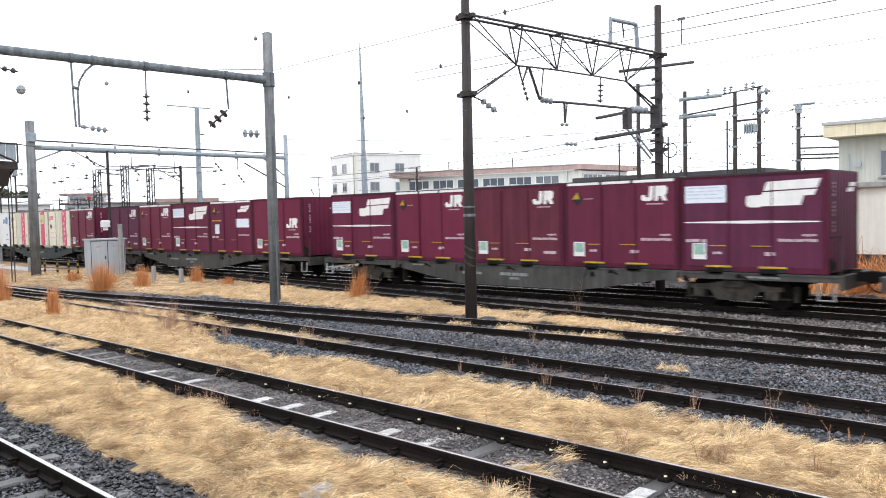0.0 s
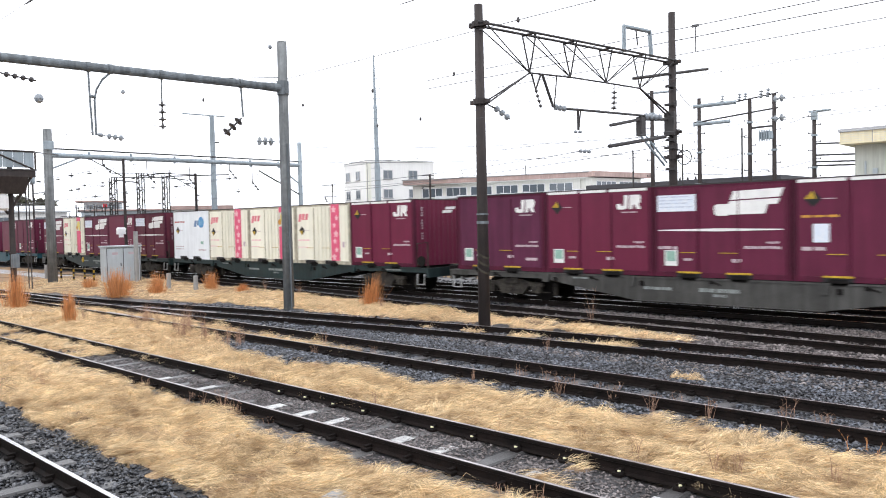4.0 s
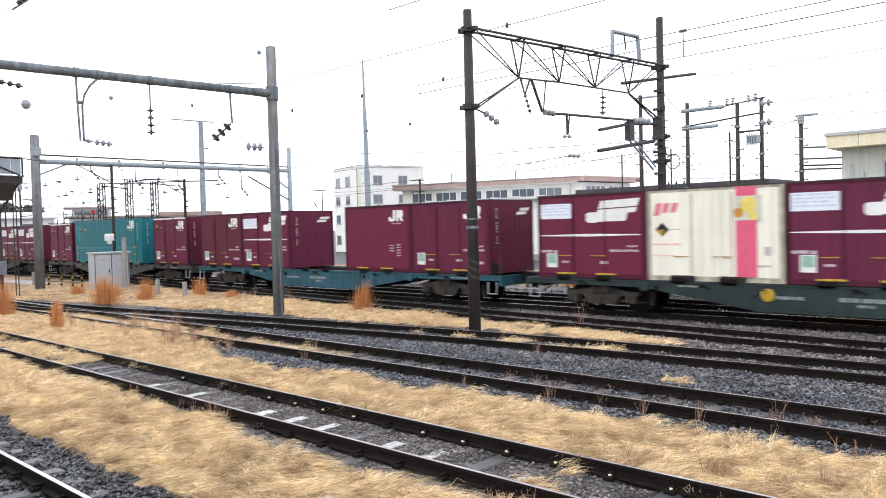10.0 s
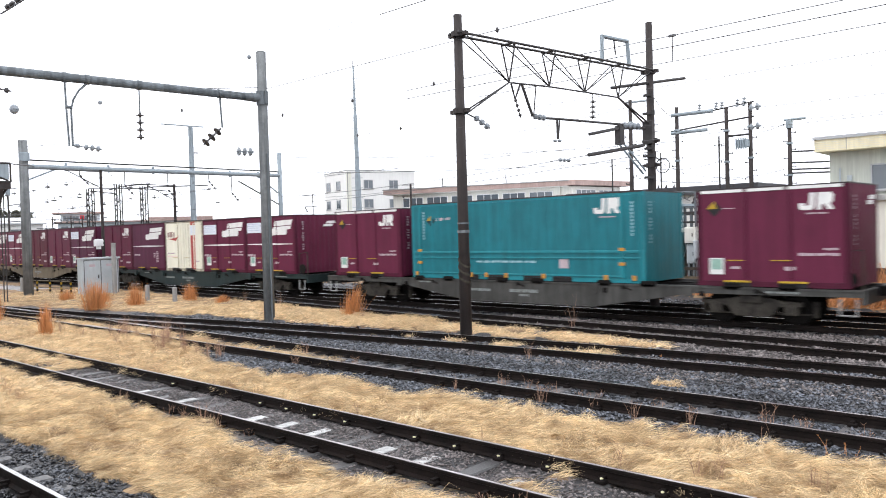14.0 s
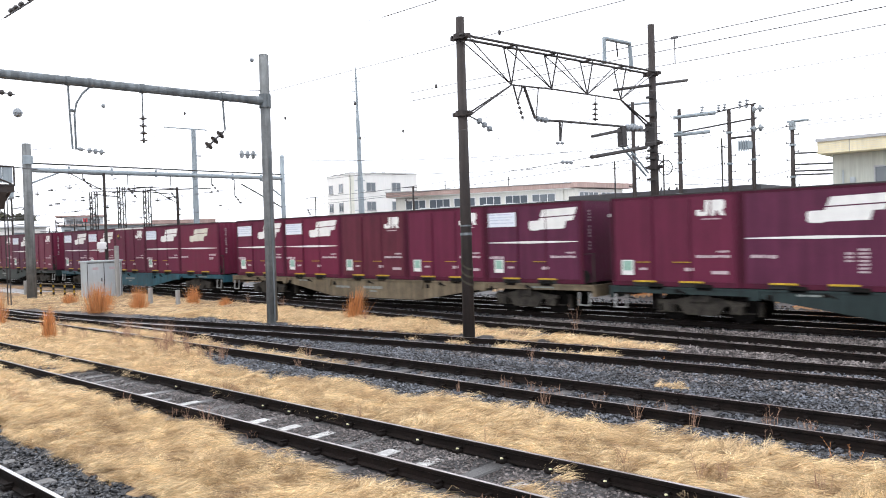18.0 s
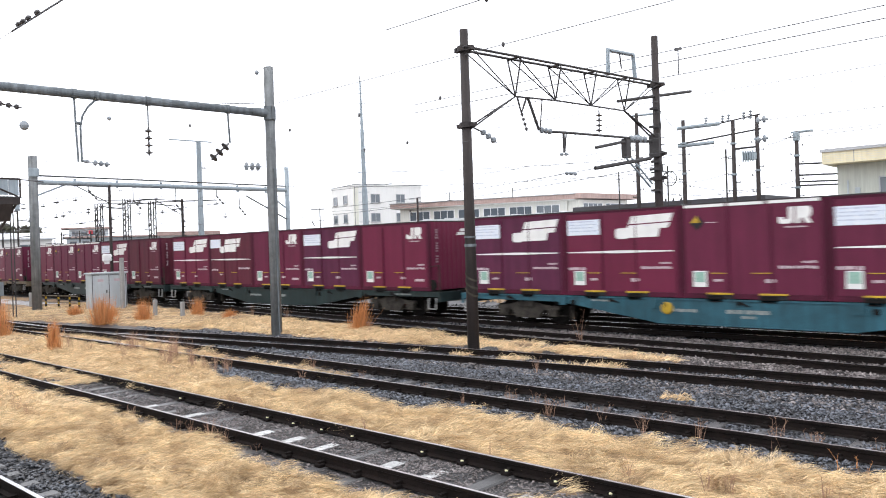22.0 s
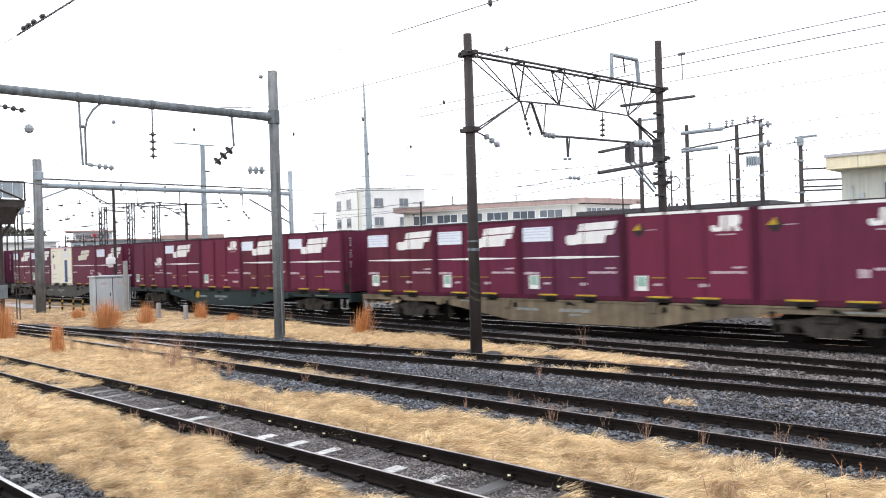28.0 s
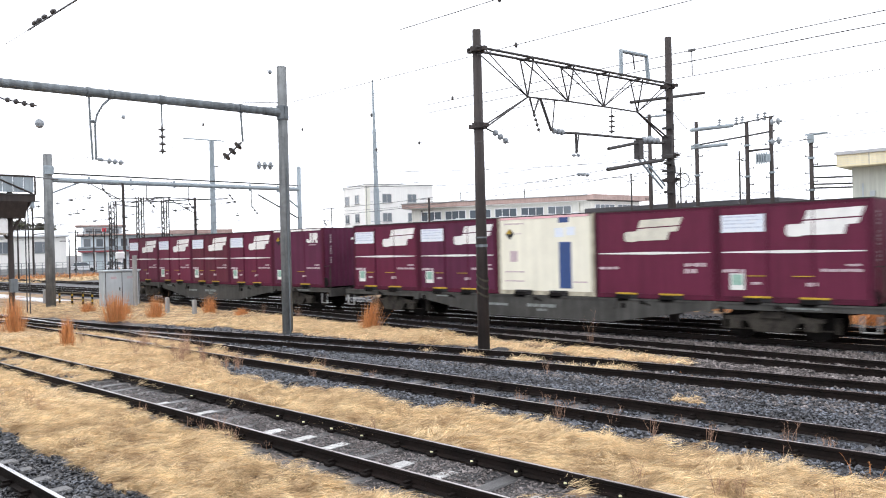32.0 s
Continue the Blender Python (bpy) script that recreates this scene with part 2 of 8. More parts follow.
    "pilaster": mat("faded_cream_render", (0.86, 0.855, 0.75), 0.75, var=0.1, scale=1.2, bump=0.05, stain=0.1),
    "eave_yellow": mat("cream_yellow_fascia", (0.88, 0.80, 0.55), 0.6, var=0.12, scale=1.2, bump=0.05, stain=0.1),
    "roof_brown": mat("brown_fascia", (0.50, 0.36, 0.32), 0.7, var=0.25, scale=0.9, bump=0.05, stain=0.2),
    "roof_silver": mat("pale_metal_roof", (0.66, 0.68, 0.70), 0.45, 0.2, var=0.12, scale=0.8, bump=0.05),
    "roof_dark": mat("dark_flat_roof", (0.07, 0.07, 0.078), 0.6, var=0.25, scale=1, bump=0.05),
    "frame_al": mat("aluminium_window_frame", (0.45, 0.46, 0.47), 0.4, 0.5, var=0.1, scale=4, bump=0),
    "asphalt": mat("wet_asphalt", (0.13, 0.13, 0.135), 0.3, var=0.4, scale=0.8, bump=0.2, fine=50),
    "crossing": mat("wet_pale_paving", (0.42, 0.42, 0.42), 0.3, var=0.3, scale=1.2, bump=0.1),
    "tree": mat("grey_green_foliage", (0.115, 0.115, 0.075), 0.9, var=0.4, scale=1, bump=0, island=0.5),
    "bark": mat("bark", (0.12, 0.09, 0.07), 0.9, var=0.4, scale=6, bump=0.5),
    "car_white": mat("white_car_paint", (0.75, 0.76, 0.78), 0.3, var=0.05, scale=2, bump=0, coat=0.5),
    "signal_red": mat("red_sign", (0.55, 0.03, 0.05), 0.5, var=0.15, scale=4, bump=0),
}
g_ = bpy.data.materials.new("window_glass")
g_.use_nodes = True
g_.node_tree.nodes["Principled BSDF"].inputs["Base Color"].default_value = (0.10, 0.12, 0.14, 1)
g_.node_tree.nodes["Principled BSDF"].inputs["Roughness"].default_value = 0.06
g_.node_tree.nodes["Principled BSDF"].inputs["Specular IOR Level"].default_value = 0.8
M["glass"] = g_


# ---- mesh tools ----
class Geo:
    """Vertices and faces of one mesh, added shape by shape."""

    def __init__(self):
        self.v, self.f, self.mi = [], [], []

    def add(self, verts, faces, mi=0):
        o = len(self.v)
        self.v += [tuple(p) for p in verts]
        self.f += [tuple(i + o for i in q) for q in faces]
        self.mi += [mi] * len(faces)
        return self

    def box(self, x0, x1, y0, y1, z0, z1, c=0.0, mi=0):
        """A box; c chamfers its four upright edges and sets the top back a little."""
        if c <= 0:
            return self.add([(x0, y0, z0), (x1, y0, z0), (x1, y1, z0), (x0, y1, z0), (x0, y0, z1), (x1, y0, z1), (x1, y1, z1), (x0, y1, z1)],
                            [(3, 2, 1, 0), (4, 5, 6, 7), (0, 1, 5, 4), (1, 2, 6, 5), (2, 3, 7, 6), (3, 0, 4, 7)], mi)
        ring = [(x0 + c, y0), (x1 - c, y0), (x1, y0 + c), (x1, y1 - c), (x1 - c, y1), (x0 + c, y1), (x0, y1 - c), (x0, y0 + c)]
        mx, my = (x0 + x1) / 2, (y0 + y1) / 2
        kx, ky = 1 - 2 * c / (x1 - x0), 1 - 2 * c / (y1 - y0)
        top = [(mx + (x - mx) * kx, my + (y - my) * ky) for x, y in ring]
        v = [(x, y, z0) for x, y in ring] + [(x, y, z1 - c) for x, y in ring] + [(x, y, z1) for x, y in top]
        f = [tuple(range(7, -1, -1)), tuple(range(16, 24))]
        for k in (0, 8):
            f += [(k + i, k + (i + 1) % 8, k + 8 + (i + 1) % 8, k + 8 + i) for i in range(8)]
        return self.add(v, f, mi)

    def tube(self, p0, p1, r0, r1=None, n=10, caps=True, mi=0):
        a, b = Vector(p0), Vector(p1)
        r1 = r0 if r1 is None else r1
        q = (b - a).to_track_quat("Z", "Y")
        v = []
        for p, r in ((a, r0), (b, r1)):
            v += [p + q @ Vector((r * math.cos(2 * math.pi * i / n), r * math.sin(2 * math.pi * i / n), 0)) for i in range(n)]
        f = [(i, (i + 1) % n, n + (i + 1) % n, n + i) for i in range(n)]
        if caps:
            f += [tuple(range(n - 1, -1, -1)), tuple(range(n, 2 * n))]
        return self.add(v, f, mi)

    def path(self, pts, r, n=6, mi=0):
        """A bent rod through pts, in one piece."""
        p = [Vector(q) for q in pts]
        v, f = [], []
        for i, q in enumerate(p):
            a, b = p[max(0, i - 1)], p[min(len(p) - 1, i + 1)]
            t = (b - a).normalized()
            side = t.cross(Vector((0.31, 0.17, 0.94))).normalized()
            up = side.cross(t)
            v += [q + side * (r * math.cos(2 * math.pi * k / n)) + up * (r * math.sin(2 * math.pi * k / n)) for k in range(n)]
        for i in range(len(p) - 1):
            f += [(i * n + k, i * n + (k + 1) % n, (i + 1) * n + (k + 1) % n, (i + 1) * n + k) for k in range(n)]
        f += [tuple(range(n - 1, -1, -1)), tuple(range((len(p) - 1) * n, len(p) * n))]
        return self.add(v, f, mi)

    def turned(self, p0, p1, profile, n=12, mi=0):
        """A turned body along p0 to p1: profile of (part of the length, radius)."""
        a, b = Vector(p0), Vector(p1)
        q = (b - a).to_track_quat("Z", "Y")
        v = []
        for u, r in profile:
            v += [a.lerp(b, u) + q @ Vector((r * math.cos(2 * math.pi * i / n), r * math.sin(2 * math.pi * i / n), 0)) for i in range(n)]
        f = []
        for k in range(len(profile) - 1):
            f += [(k * n + i, k * n + (i + 1) % n, (k + 1) * n + (i + 1) % n, (k + 1) * n + i) for i in range(n)]
        f += [tuple(range(n - 1, -1, -1)), tuple(range((len(profile) - 1) * n, len(profile) * n))]
        return self.add(v, f, mi)

    def plate(self, poly, y0, y1, mi=0):
        """A polygon in x, z (counter-clockwise seen from -y) drawn out from y0 to y1."""
        n = len(poly)
        v = [(x, y0, z) for x, z in poly] + [(x, y1, z) for x, z in poly]
        f = [tuple(range(n)), tuple(range(2 * n - 1, n - 1, -1))] + [((i + 1) % n, i, n + i, n + (i + 1) % n) for i in range(n)]
        return self.add(v, f, mi)


def mesh_of(name, geo, mats):
    me = bpy.data.meshes.new(name)
    me.from_pydata(geo.v, [], geo.f)
    for m in mats if isinstance(mats, (list, tuple)) else [mats]:
        me.materials.append(m)
    if any(geo.mi):
        me.polygons.foreach_set("material_index", geo.mi)
    me.update()
    return me


def part(name, geo, material, parent=None, label="", at=None, smooth=False):
    me = mesh_of(name, geo, material)
    if smooth:
        me.polygons.foreach_set("use_smooth", [True] * len(me.polygons))
    ob = new(name, me)
    if at is not None:
        ob.matrix_basis = at
    if parent is not None:
        ob.parent = parent
    if label:
        tagged(ob, label)
    return ob


def thing(name, label, category, group="", kind="", at=None):
    ob = tagged(new(name), label, category, group, kind)
    if at is not None:
        ob.matrix_basis = at
    return ob


def raw_mesh(name, verts, faces, material):
    """A mesh from arrays: verts n x 3, faces m x k."""
    me = bpy.data.meshes.new(name)
    v, f = np.asarray(verts, np.float32), np.asarray(faces, np.int32)
    me.vertices.add(len(v))
    me.vertices.foreach_set("co", v.ravel())
    me.loops.add(f.size)
    me.loops.foreach_set("vertex_index", f.ravel())
    me.polygons.add(len(f))
    me.polygons.foreach_set("loop_start", np.arange(len(f), dtype=np.int32) * f.shape[1])
    me.materials.append(material)
    me.update(calc_edges=True)
    return me


# ---- ground ----
LATTICE = np.random.RandomState(7).rand(256, 256)


def vnoise(x, y, size):
    """Smooth noise from 0 to 1 with bumps of that size in metres."""
    x, y = np.asarray(x, float) / size, np.asarray(y, float) / size
    i, j = np.floor(x).astype(int), np.floor(y).astype(int)
    u, v = x - i, y - j
    u, v = u * u * (3 - 2 * u), v * v * (3 - 2 * v)
    a, b, c, d = (LATTICE[(i + p) % 256, (j + q) % 256] for p, q in ((0, 0), (1, 0), (0, 1), (1, 1)))
    return (a * (1 - u) + b * u) * (1 - v) + (c * (1 - u) + d * u) * v


def lean(x):
    """The station tracks run a little off the main track."""
    return 0.011 * (np.asarray(x) + 10)


ISLE_X = (-60, -52, -34, -24, -18, -13.6, -10.5, -8.2, -7.6)
ISLE_LOW = (11.6, 11.7, 12.3, 14.1, 14.55, 15.25, 15.3, 15.62, 15.8)
ISLE_TOP = (18.9, 18.9, 18.4, 17.5, 16.85, 16.5, 16.35, 15.95, 15.8)


def grassy(x, y):
    """Whether straw covers the ground there."""
    x, y = np.asarray(x, float), np.asarray(y, float)
    w = (vnoise(x, y, 0.9) - 0.5) * 0.5 + (vnoise(x + 40, y, 0.25) - 0.5) * 0.25
    yy = y - lean(x)
    a = (yy > 3.80 + w * 0.8 + 0.06 * np.sin(x * 0.7)) & (yy < np.interp(x, (-60, -16, -13, -10.2, -9.4, -8.6, -7.6, -5), (5.76, 5.70, 5.62, 5.60, 5.48, 5.40, 5.36, 5.42)) + w * 0.3)
    gauge = (yy > 6.08) & (yy < 7.06) & (x < -17.4 + 4 * w) & (vnoise(x, y, 0.7) > 0.36)
    bits = (yy > 6.08) & (yy < 7.06) & (np.minimum(yy - 6.0, 7.13 - yy) < 0.28) & (vnoise(x, y + 9, 0.8) > 0.80) & (x > -6.0)
    top = np.interp(x, (-60, -20, -17, -15, -14, -12.4, -11.4, -10.2, -9.4, -8.2, -7.5, -6.8, -5.6, -4.5, -3.1, -2.8, -2.2, 0, 4), (9.98, 9.95, 9.6, 8.85, 8.65, 8.5, 8.55, 8.75, 8.66, 8.8, 8.76, 9.15, 9.13, 9.02, 8.9, 9.15, 9.3, 9.7, 10.0))
    b = (yy > 7.21) & (yy < top + w * 0.9 - lean(x) * 0.5)
    t2 = (yy > 10.05) & (yy < 11.1) & (x < -19) & (vnoise(x, y, 0.9) > 0.58)
    t2 |= (yy > 10.07) & (yy < 10.48) & (x < -12.5) & (x > -30) & (vnoise(x, y, 0.9) > 0.3)
    isle = (y > np.interp(x, ISLE_X, ISLE_LOW) + w * 0.5) & (y < np.interp(x, ISLE_X, ISLE_TOP) + w * 0.8) & (x < -7.4)
    t3 = (np.abs(y - np.interp(x, (-20, -12, -8, 0), (13.1, 14.0, 14.2, 14.42))) < 0.5) & (x > -16) & (x < -6.8) & (vnoise(x, y, 0.8) > 0.66)
    far = (y > 25.4 + w * 2 + np.where(x < -8.5, 2.6, 0.0)) & (y < 40) & (x > -70)
    left = (x < -36) & (yy > 11.3) & (y < 14.5)
    return a | gauge | bits | b | t2 | isle | far | left


def ground_z(x, y):
    x, y = np.asarray(x, float), np.asarray(y, float)
    gr = grassy(x, y)
    z = -0.188 + 0.035 * (vnoise(x, y, 0.35) - 0.5) + np.where(gr, 0.05 + 0.20 * (vnoise(x + 5, y, 0.55) - 0.42) * vnoise(x, y + 3, 1.7) + 0.03 * vnoise(x, y, 0.2), 0)
    yy = y - lean(x)
    close = np.min([np.abs(yy - r) for r in (6.0, 7.13, 9.98, 11.11)], axis=0)
    z = np.where(gr & (close < 0.3), np.minimum(z, -0.12), z)
    z = np.where(yy < 4.25, np.minimum(z, -0.165), z)
    half_buried = (yy > 6.03) & (yy < 7.10) & ~gr
    z = np.where(half_buried, -0.176 + 0.05 * (vnoise(x, y, 0.42) - 0.42), z)
    filled = ~gr & ((yy > 11.3) & (y < 19.5) | (yy > 7.4) & (yy < 9.8))
    z = np.where(filled, z + 0.034, z)
    away = np.clip((np.hypot(x + 20, y - 12) - 60) / 60, 0, 1)
    return np.minimum(z, -0.07) * (1 - away) - 0.2 * away


def ground_sheet():
    xs = np.concatenate([[-3500, -1500, -700, -350, -200, -130, -95, -78], np.arange(-66, 4.01, 0.13), [6, 10, 20, 40, 90, 200, 500, 1500, 3500]])
    ys = np.concatenate([[-3500, -1000, -300, -100, -40, -15, -5, 0], np.arange(1.0, 30.01, 0.13), [33, 38, 45, 60, 90, 150, 300, 700, 1500, 3500]])
    gx, gy = np.meshgrid(xs, ys, indexing="ij")
    v = np.stack([gx, gy, ground_z(gx, gy)], -1).reshape(-1, 3)
    n, m = len(xs), len(ys)
    i, j = np.meshgrid(np.arange(n - 1), np.arange(m - 1), indexing="ij")
    a = (i * m + j).ravel()
    f = np.stack([a, a + m, a + m + 1, a + 1], -1)
    me = raw_mesh("ground", v, f, M["ballast"])
    me.materials.append(M["straw"])
    cx, cy = v[f].mean(1)[:, 0], v[f].mean(1)[:, 1]
    me.polygons.foreach_set("material_index", grassy(cx, cy).astype(np.int32))
    me.polygons.foreach_set("use_smooth", np.ones(len(f), bool))
    return tagged(new("ground", me), "wet dark ballast ground with strips of flattened straw", "ground", kind="structure")


ground_sheet()


def platform():
    p = thing("platform", "grey concrete station platform with a pale edge", "platform", kind="structure")
    part("platform_deck", Geo().box(-60, 40, -7, 0.72, -0.3, 0.86, 0.02), M["concrete"], p)
    part("platform_edge", Geo().box(-60, 40, 0.40, 0.80, 0.86, 0.95, 0.015), M["concrete"], p)
    part("platform_paving", Geo().box(-60, 40, -7, 0.395, 0.86, 0.945), M["asphalt"], p)


platform()


def shade_wall():
    """Unseen plain wall along the platform, added to block sky light; closes that side."""
    w = thing("wall_station", "plain grey unseen wall added along the platform to block sky light", "wall", kind="structure")
    part("wall", Geo().box(-112, -38, -1.6, -1.1, 0.9, 11.5), M["concrete"], w)
    part("coping", Geo().box(-112.1, -37.9, -1.7, -1.0, 11.5, 11.7, 0.02), M["concrete"], w)


shade_wall()


# ---- tracks ----
RAIL = [(-0.0635, -0.153), (0.0635, -0.153), (0.0635, -0.142), (0.012, -0.125), (0.009, -0.05), (0.0325, -0.038), (0.0325, -0.006), (0.026, 0.0), (0.021, 0.0005),
        (-0.018, 0.0005), (-0.026, 0.0), (-0.0325, -0.006), (-0.0325, -0.038), (-0.009, -0.05), (-0.012, -0.125), (-0.0635, -0.142)]


def offset_line(pts, d):
    out = []
    for i, (x, y) in enumerate(pts):
        a, b = pts[max(0, i - 1)], pts[min(len(pts) - 1, i + 1)]
        t = Vector((b[0] - a[0], b[1] - a[1])).normalized()
        out.append((x - t.y * d, y + t.x * d))
    return out


def rail_geo(pts, shiny=(6, 7, 8, 9, 10)):
    g, n = Geo(), len(RAIL)
    v = []
    for i, (x, y) in enumerate(pts):
        a, b = pts[max(0, i - 1)], pts[min(len(pts) - 1, i + 1)]
        t = Vector((b[0] - a[0], b[1] - a[1])).normalized()
        v += [(x - t.y * u, y + t.x * u, z) for u, z in RAIL]
    g.v = v
    for i in range(len(pts) - 1):
        for k in range(n):
            g.f.append((i * n + k, i * n + (k + 1) % n, (i + 1) * n + (k + 1) % n, (i + 1) * n + k))
            g.mi.append(1 if k in shiny else 0)
    return g


SLEEPERS = []


def track(label, pts, top, sleeper, first, step, near=(-34, 2), width=2.0, lift=-0.15):
    """Two rails on sleepers along pts (x, y). Sleepers near the camera are laid one by one at the end of the file."""
    t = thing("railway_track", label, "railway track", kind="structure")
    for d in (-0.566, 0.566):
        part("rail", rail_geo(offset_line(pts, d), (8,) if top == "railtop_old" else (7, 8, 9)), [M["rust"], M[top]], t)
    SLEEPERS.append((t, pts, sleeper, first, step, near, width, lift))
    return t


def straight(yc, slope=0.011):
    return [(x, yc + slope * (x + 10)) for x in (-160, -80, -40, -20, 0, 30, 60)]


def smooth_line(pts, step=1.5):
    xs, ys = [p[0] for p in pts], [p[1] for p in pts]
    x = np.arange(xs[0], xs[-1] + 0.01, step)
    y = np.interp(x, xs, ys)
    for _ in range(4):
        y[1:-1] = (y[:-2] + 2 * y[1:-1] + y[2:]) / 4
    return list(zip(x.tolist(), y.tolist()))


TRACK_Y = 20.67
T3 = smooth_line([(-40, 10.24), (-36, 10.42), (-31.8, 10.74), (-28, 11.22), (-24.6, 11.8), (-19.4, 12.75), (-15, 13.42), (-11.5, 13.92), (-8.3, 14.18), (-4, 14.46), (0, 14.62), (20, 15.0)])
T4 = smooth_line([(-56, 20.6), (-48, 20.4), (-40, 19.9), (-32, 19.2), (-24, 18.4), (-18, 17.85), (-14, 17.55), (-10, 17.38), (-7, 17.2), (-4.7, 17.08), (0, 16.85), (20, 16.0)])
track("shiny used track beside the platform", straight(2.415), "railtop", "sleeper", -20.1, 0.62)
track("rusty track with pale sleepers half buried in straw", straight(6.565), "railtop_old", "sleeper", -20.385, 0.6985)
track("rusty track on wet grey ballast", straight(10.55), "railtop_old", "sleeper_old", -40, 0.64, near=(-36, 2))
track("rusty turnout track curving away over wet ballast", T3, "railtop_old", "sleeper_old", -34, 0.66, near=(-32, 2))
track("rusty siding running into the main track", T4, "railtop_old", "sleeper_old", -40, 0.66, near=(-30, 2))
track("main track under the freight train", straight(TRACK_Y, 0.0), "railtop", "sleeper_old", -60, 0.62, near=(-30, 2))


track("used second main track behind the freight train", straight(23.28, 0.0), "railtop", "sleeper_old", -60, 0.62, near=(-20, 2))
track("used outer track beyond the main line", [(x, 28.4) for x in (-170, -130, -90, -70, -58, -50)], "railtop_old", "sleeper_old", -150, 0.62, near=(-1, 0))


def turnout_details():
    """Point blades, check rails and rods where the turnout leaves the second track."""
    t = thing("turnout", "steel point blades and check rails of a turnout", "turnout", kind="structure")
    blade = [(x, 10.55 + lean(x) + 0.566 - 0.06 - 0.004 * (x + 38)) for x in np.arange(-38, -29, 1.0)]
    part("point_blade", rail_geo([(float(x), float(y)) for x, y in blade]), [M["rust"], M["railtop"]], t)
    for x0, d in ((-24.5, 0.47), (-24.5, -0.47)):
        pts = [(x, 10.55 + float(lean(x)) + d) for x in np.arange(x0, x0 + 4.2, 0.7)]
        part("check_rail", rail_geo(pts), [M["rust"], M["railtop_old"]], t)
    pts = [(x, float(np.interp(x, [p[0] for p in T3], [p[1] for p in T3])) - 0.46) for x in np.arange(-25.5, -21, 0.7)]
    part("check_rail", rail_geo(pts), [M["rust"], M["railtop_old"]], t)
    for k, x in enumerate((-36.5, -34.5, -32.5)):
        part("stretcher_rod", Geo().tube((x, 9.9, -0.12), (x, 11.4, -0.12), 0.018, n=6), M["rust"], t)


turnout_details()


# ---- gantries, poles and wires ----
def insulator(g, p0, p1, n=4, r=0.075, mi=0):
    """A string of n porcelain sheds from p0 to p1."""
    a, b = Vector(p0), Vector(p1)
    r *= 0.78
    g.tube(a, b, r * 0.25, n=6, mi=mi)
    for i in range(n):
        u0, u1 = (i + 0.1) / n, (i + 0.85) / n
        g.turned(a.lerp(b, u0), a.lerp(b, u1), [(0, r * 0.4), (0.12, r * 0.8), (0.3, r), (0.55, r), (0.7, r * 0.82), (0.74, r * 0.4), (1, r * 0.3)], 12, mi)
    return g


def discs(g, p0, p1, n=4, r=0.12, mi=0):
    """A string of n thin bell-shaped discs on a rod from p0 to p1."""
    a, b = Vector(p0), Vector(p1)
    g.tube(a, b, r * 0.2, n=6, mi=mi)
    for i in range(n):
        u0, u1 = (i + 0.25) / n, (i + 0.85) / n
        g.turned(a.lerp(b, u0), a.lerp(b, u1), [(0, r * 0.25), (0.35, r * 0.4), (0.5, r * 0.95), (0.68, r), (0.75, r * 0.7), (0.8, r * 0.3), (1, r * 0.25)], 12, mi)
    return g


# tube gantry over the station tracks: its pole, beam and hangers
GA, GB = Vector((-21.12, 14.46, 7.1)), Vector((-22.75, -0.6, 7.15))


def along_a(y, z=7.1):
    u = (14.46 - y) / (14.46 + 0.6)
    p = GA.lerp(GB, u)
    return Vector((p.x, y, z + p.z - 7.1))


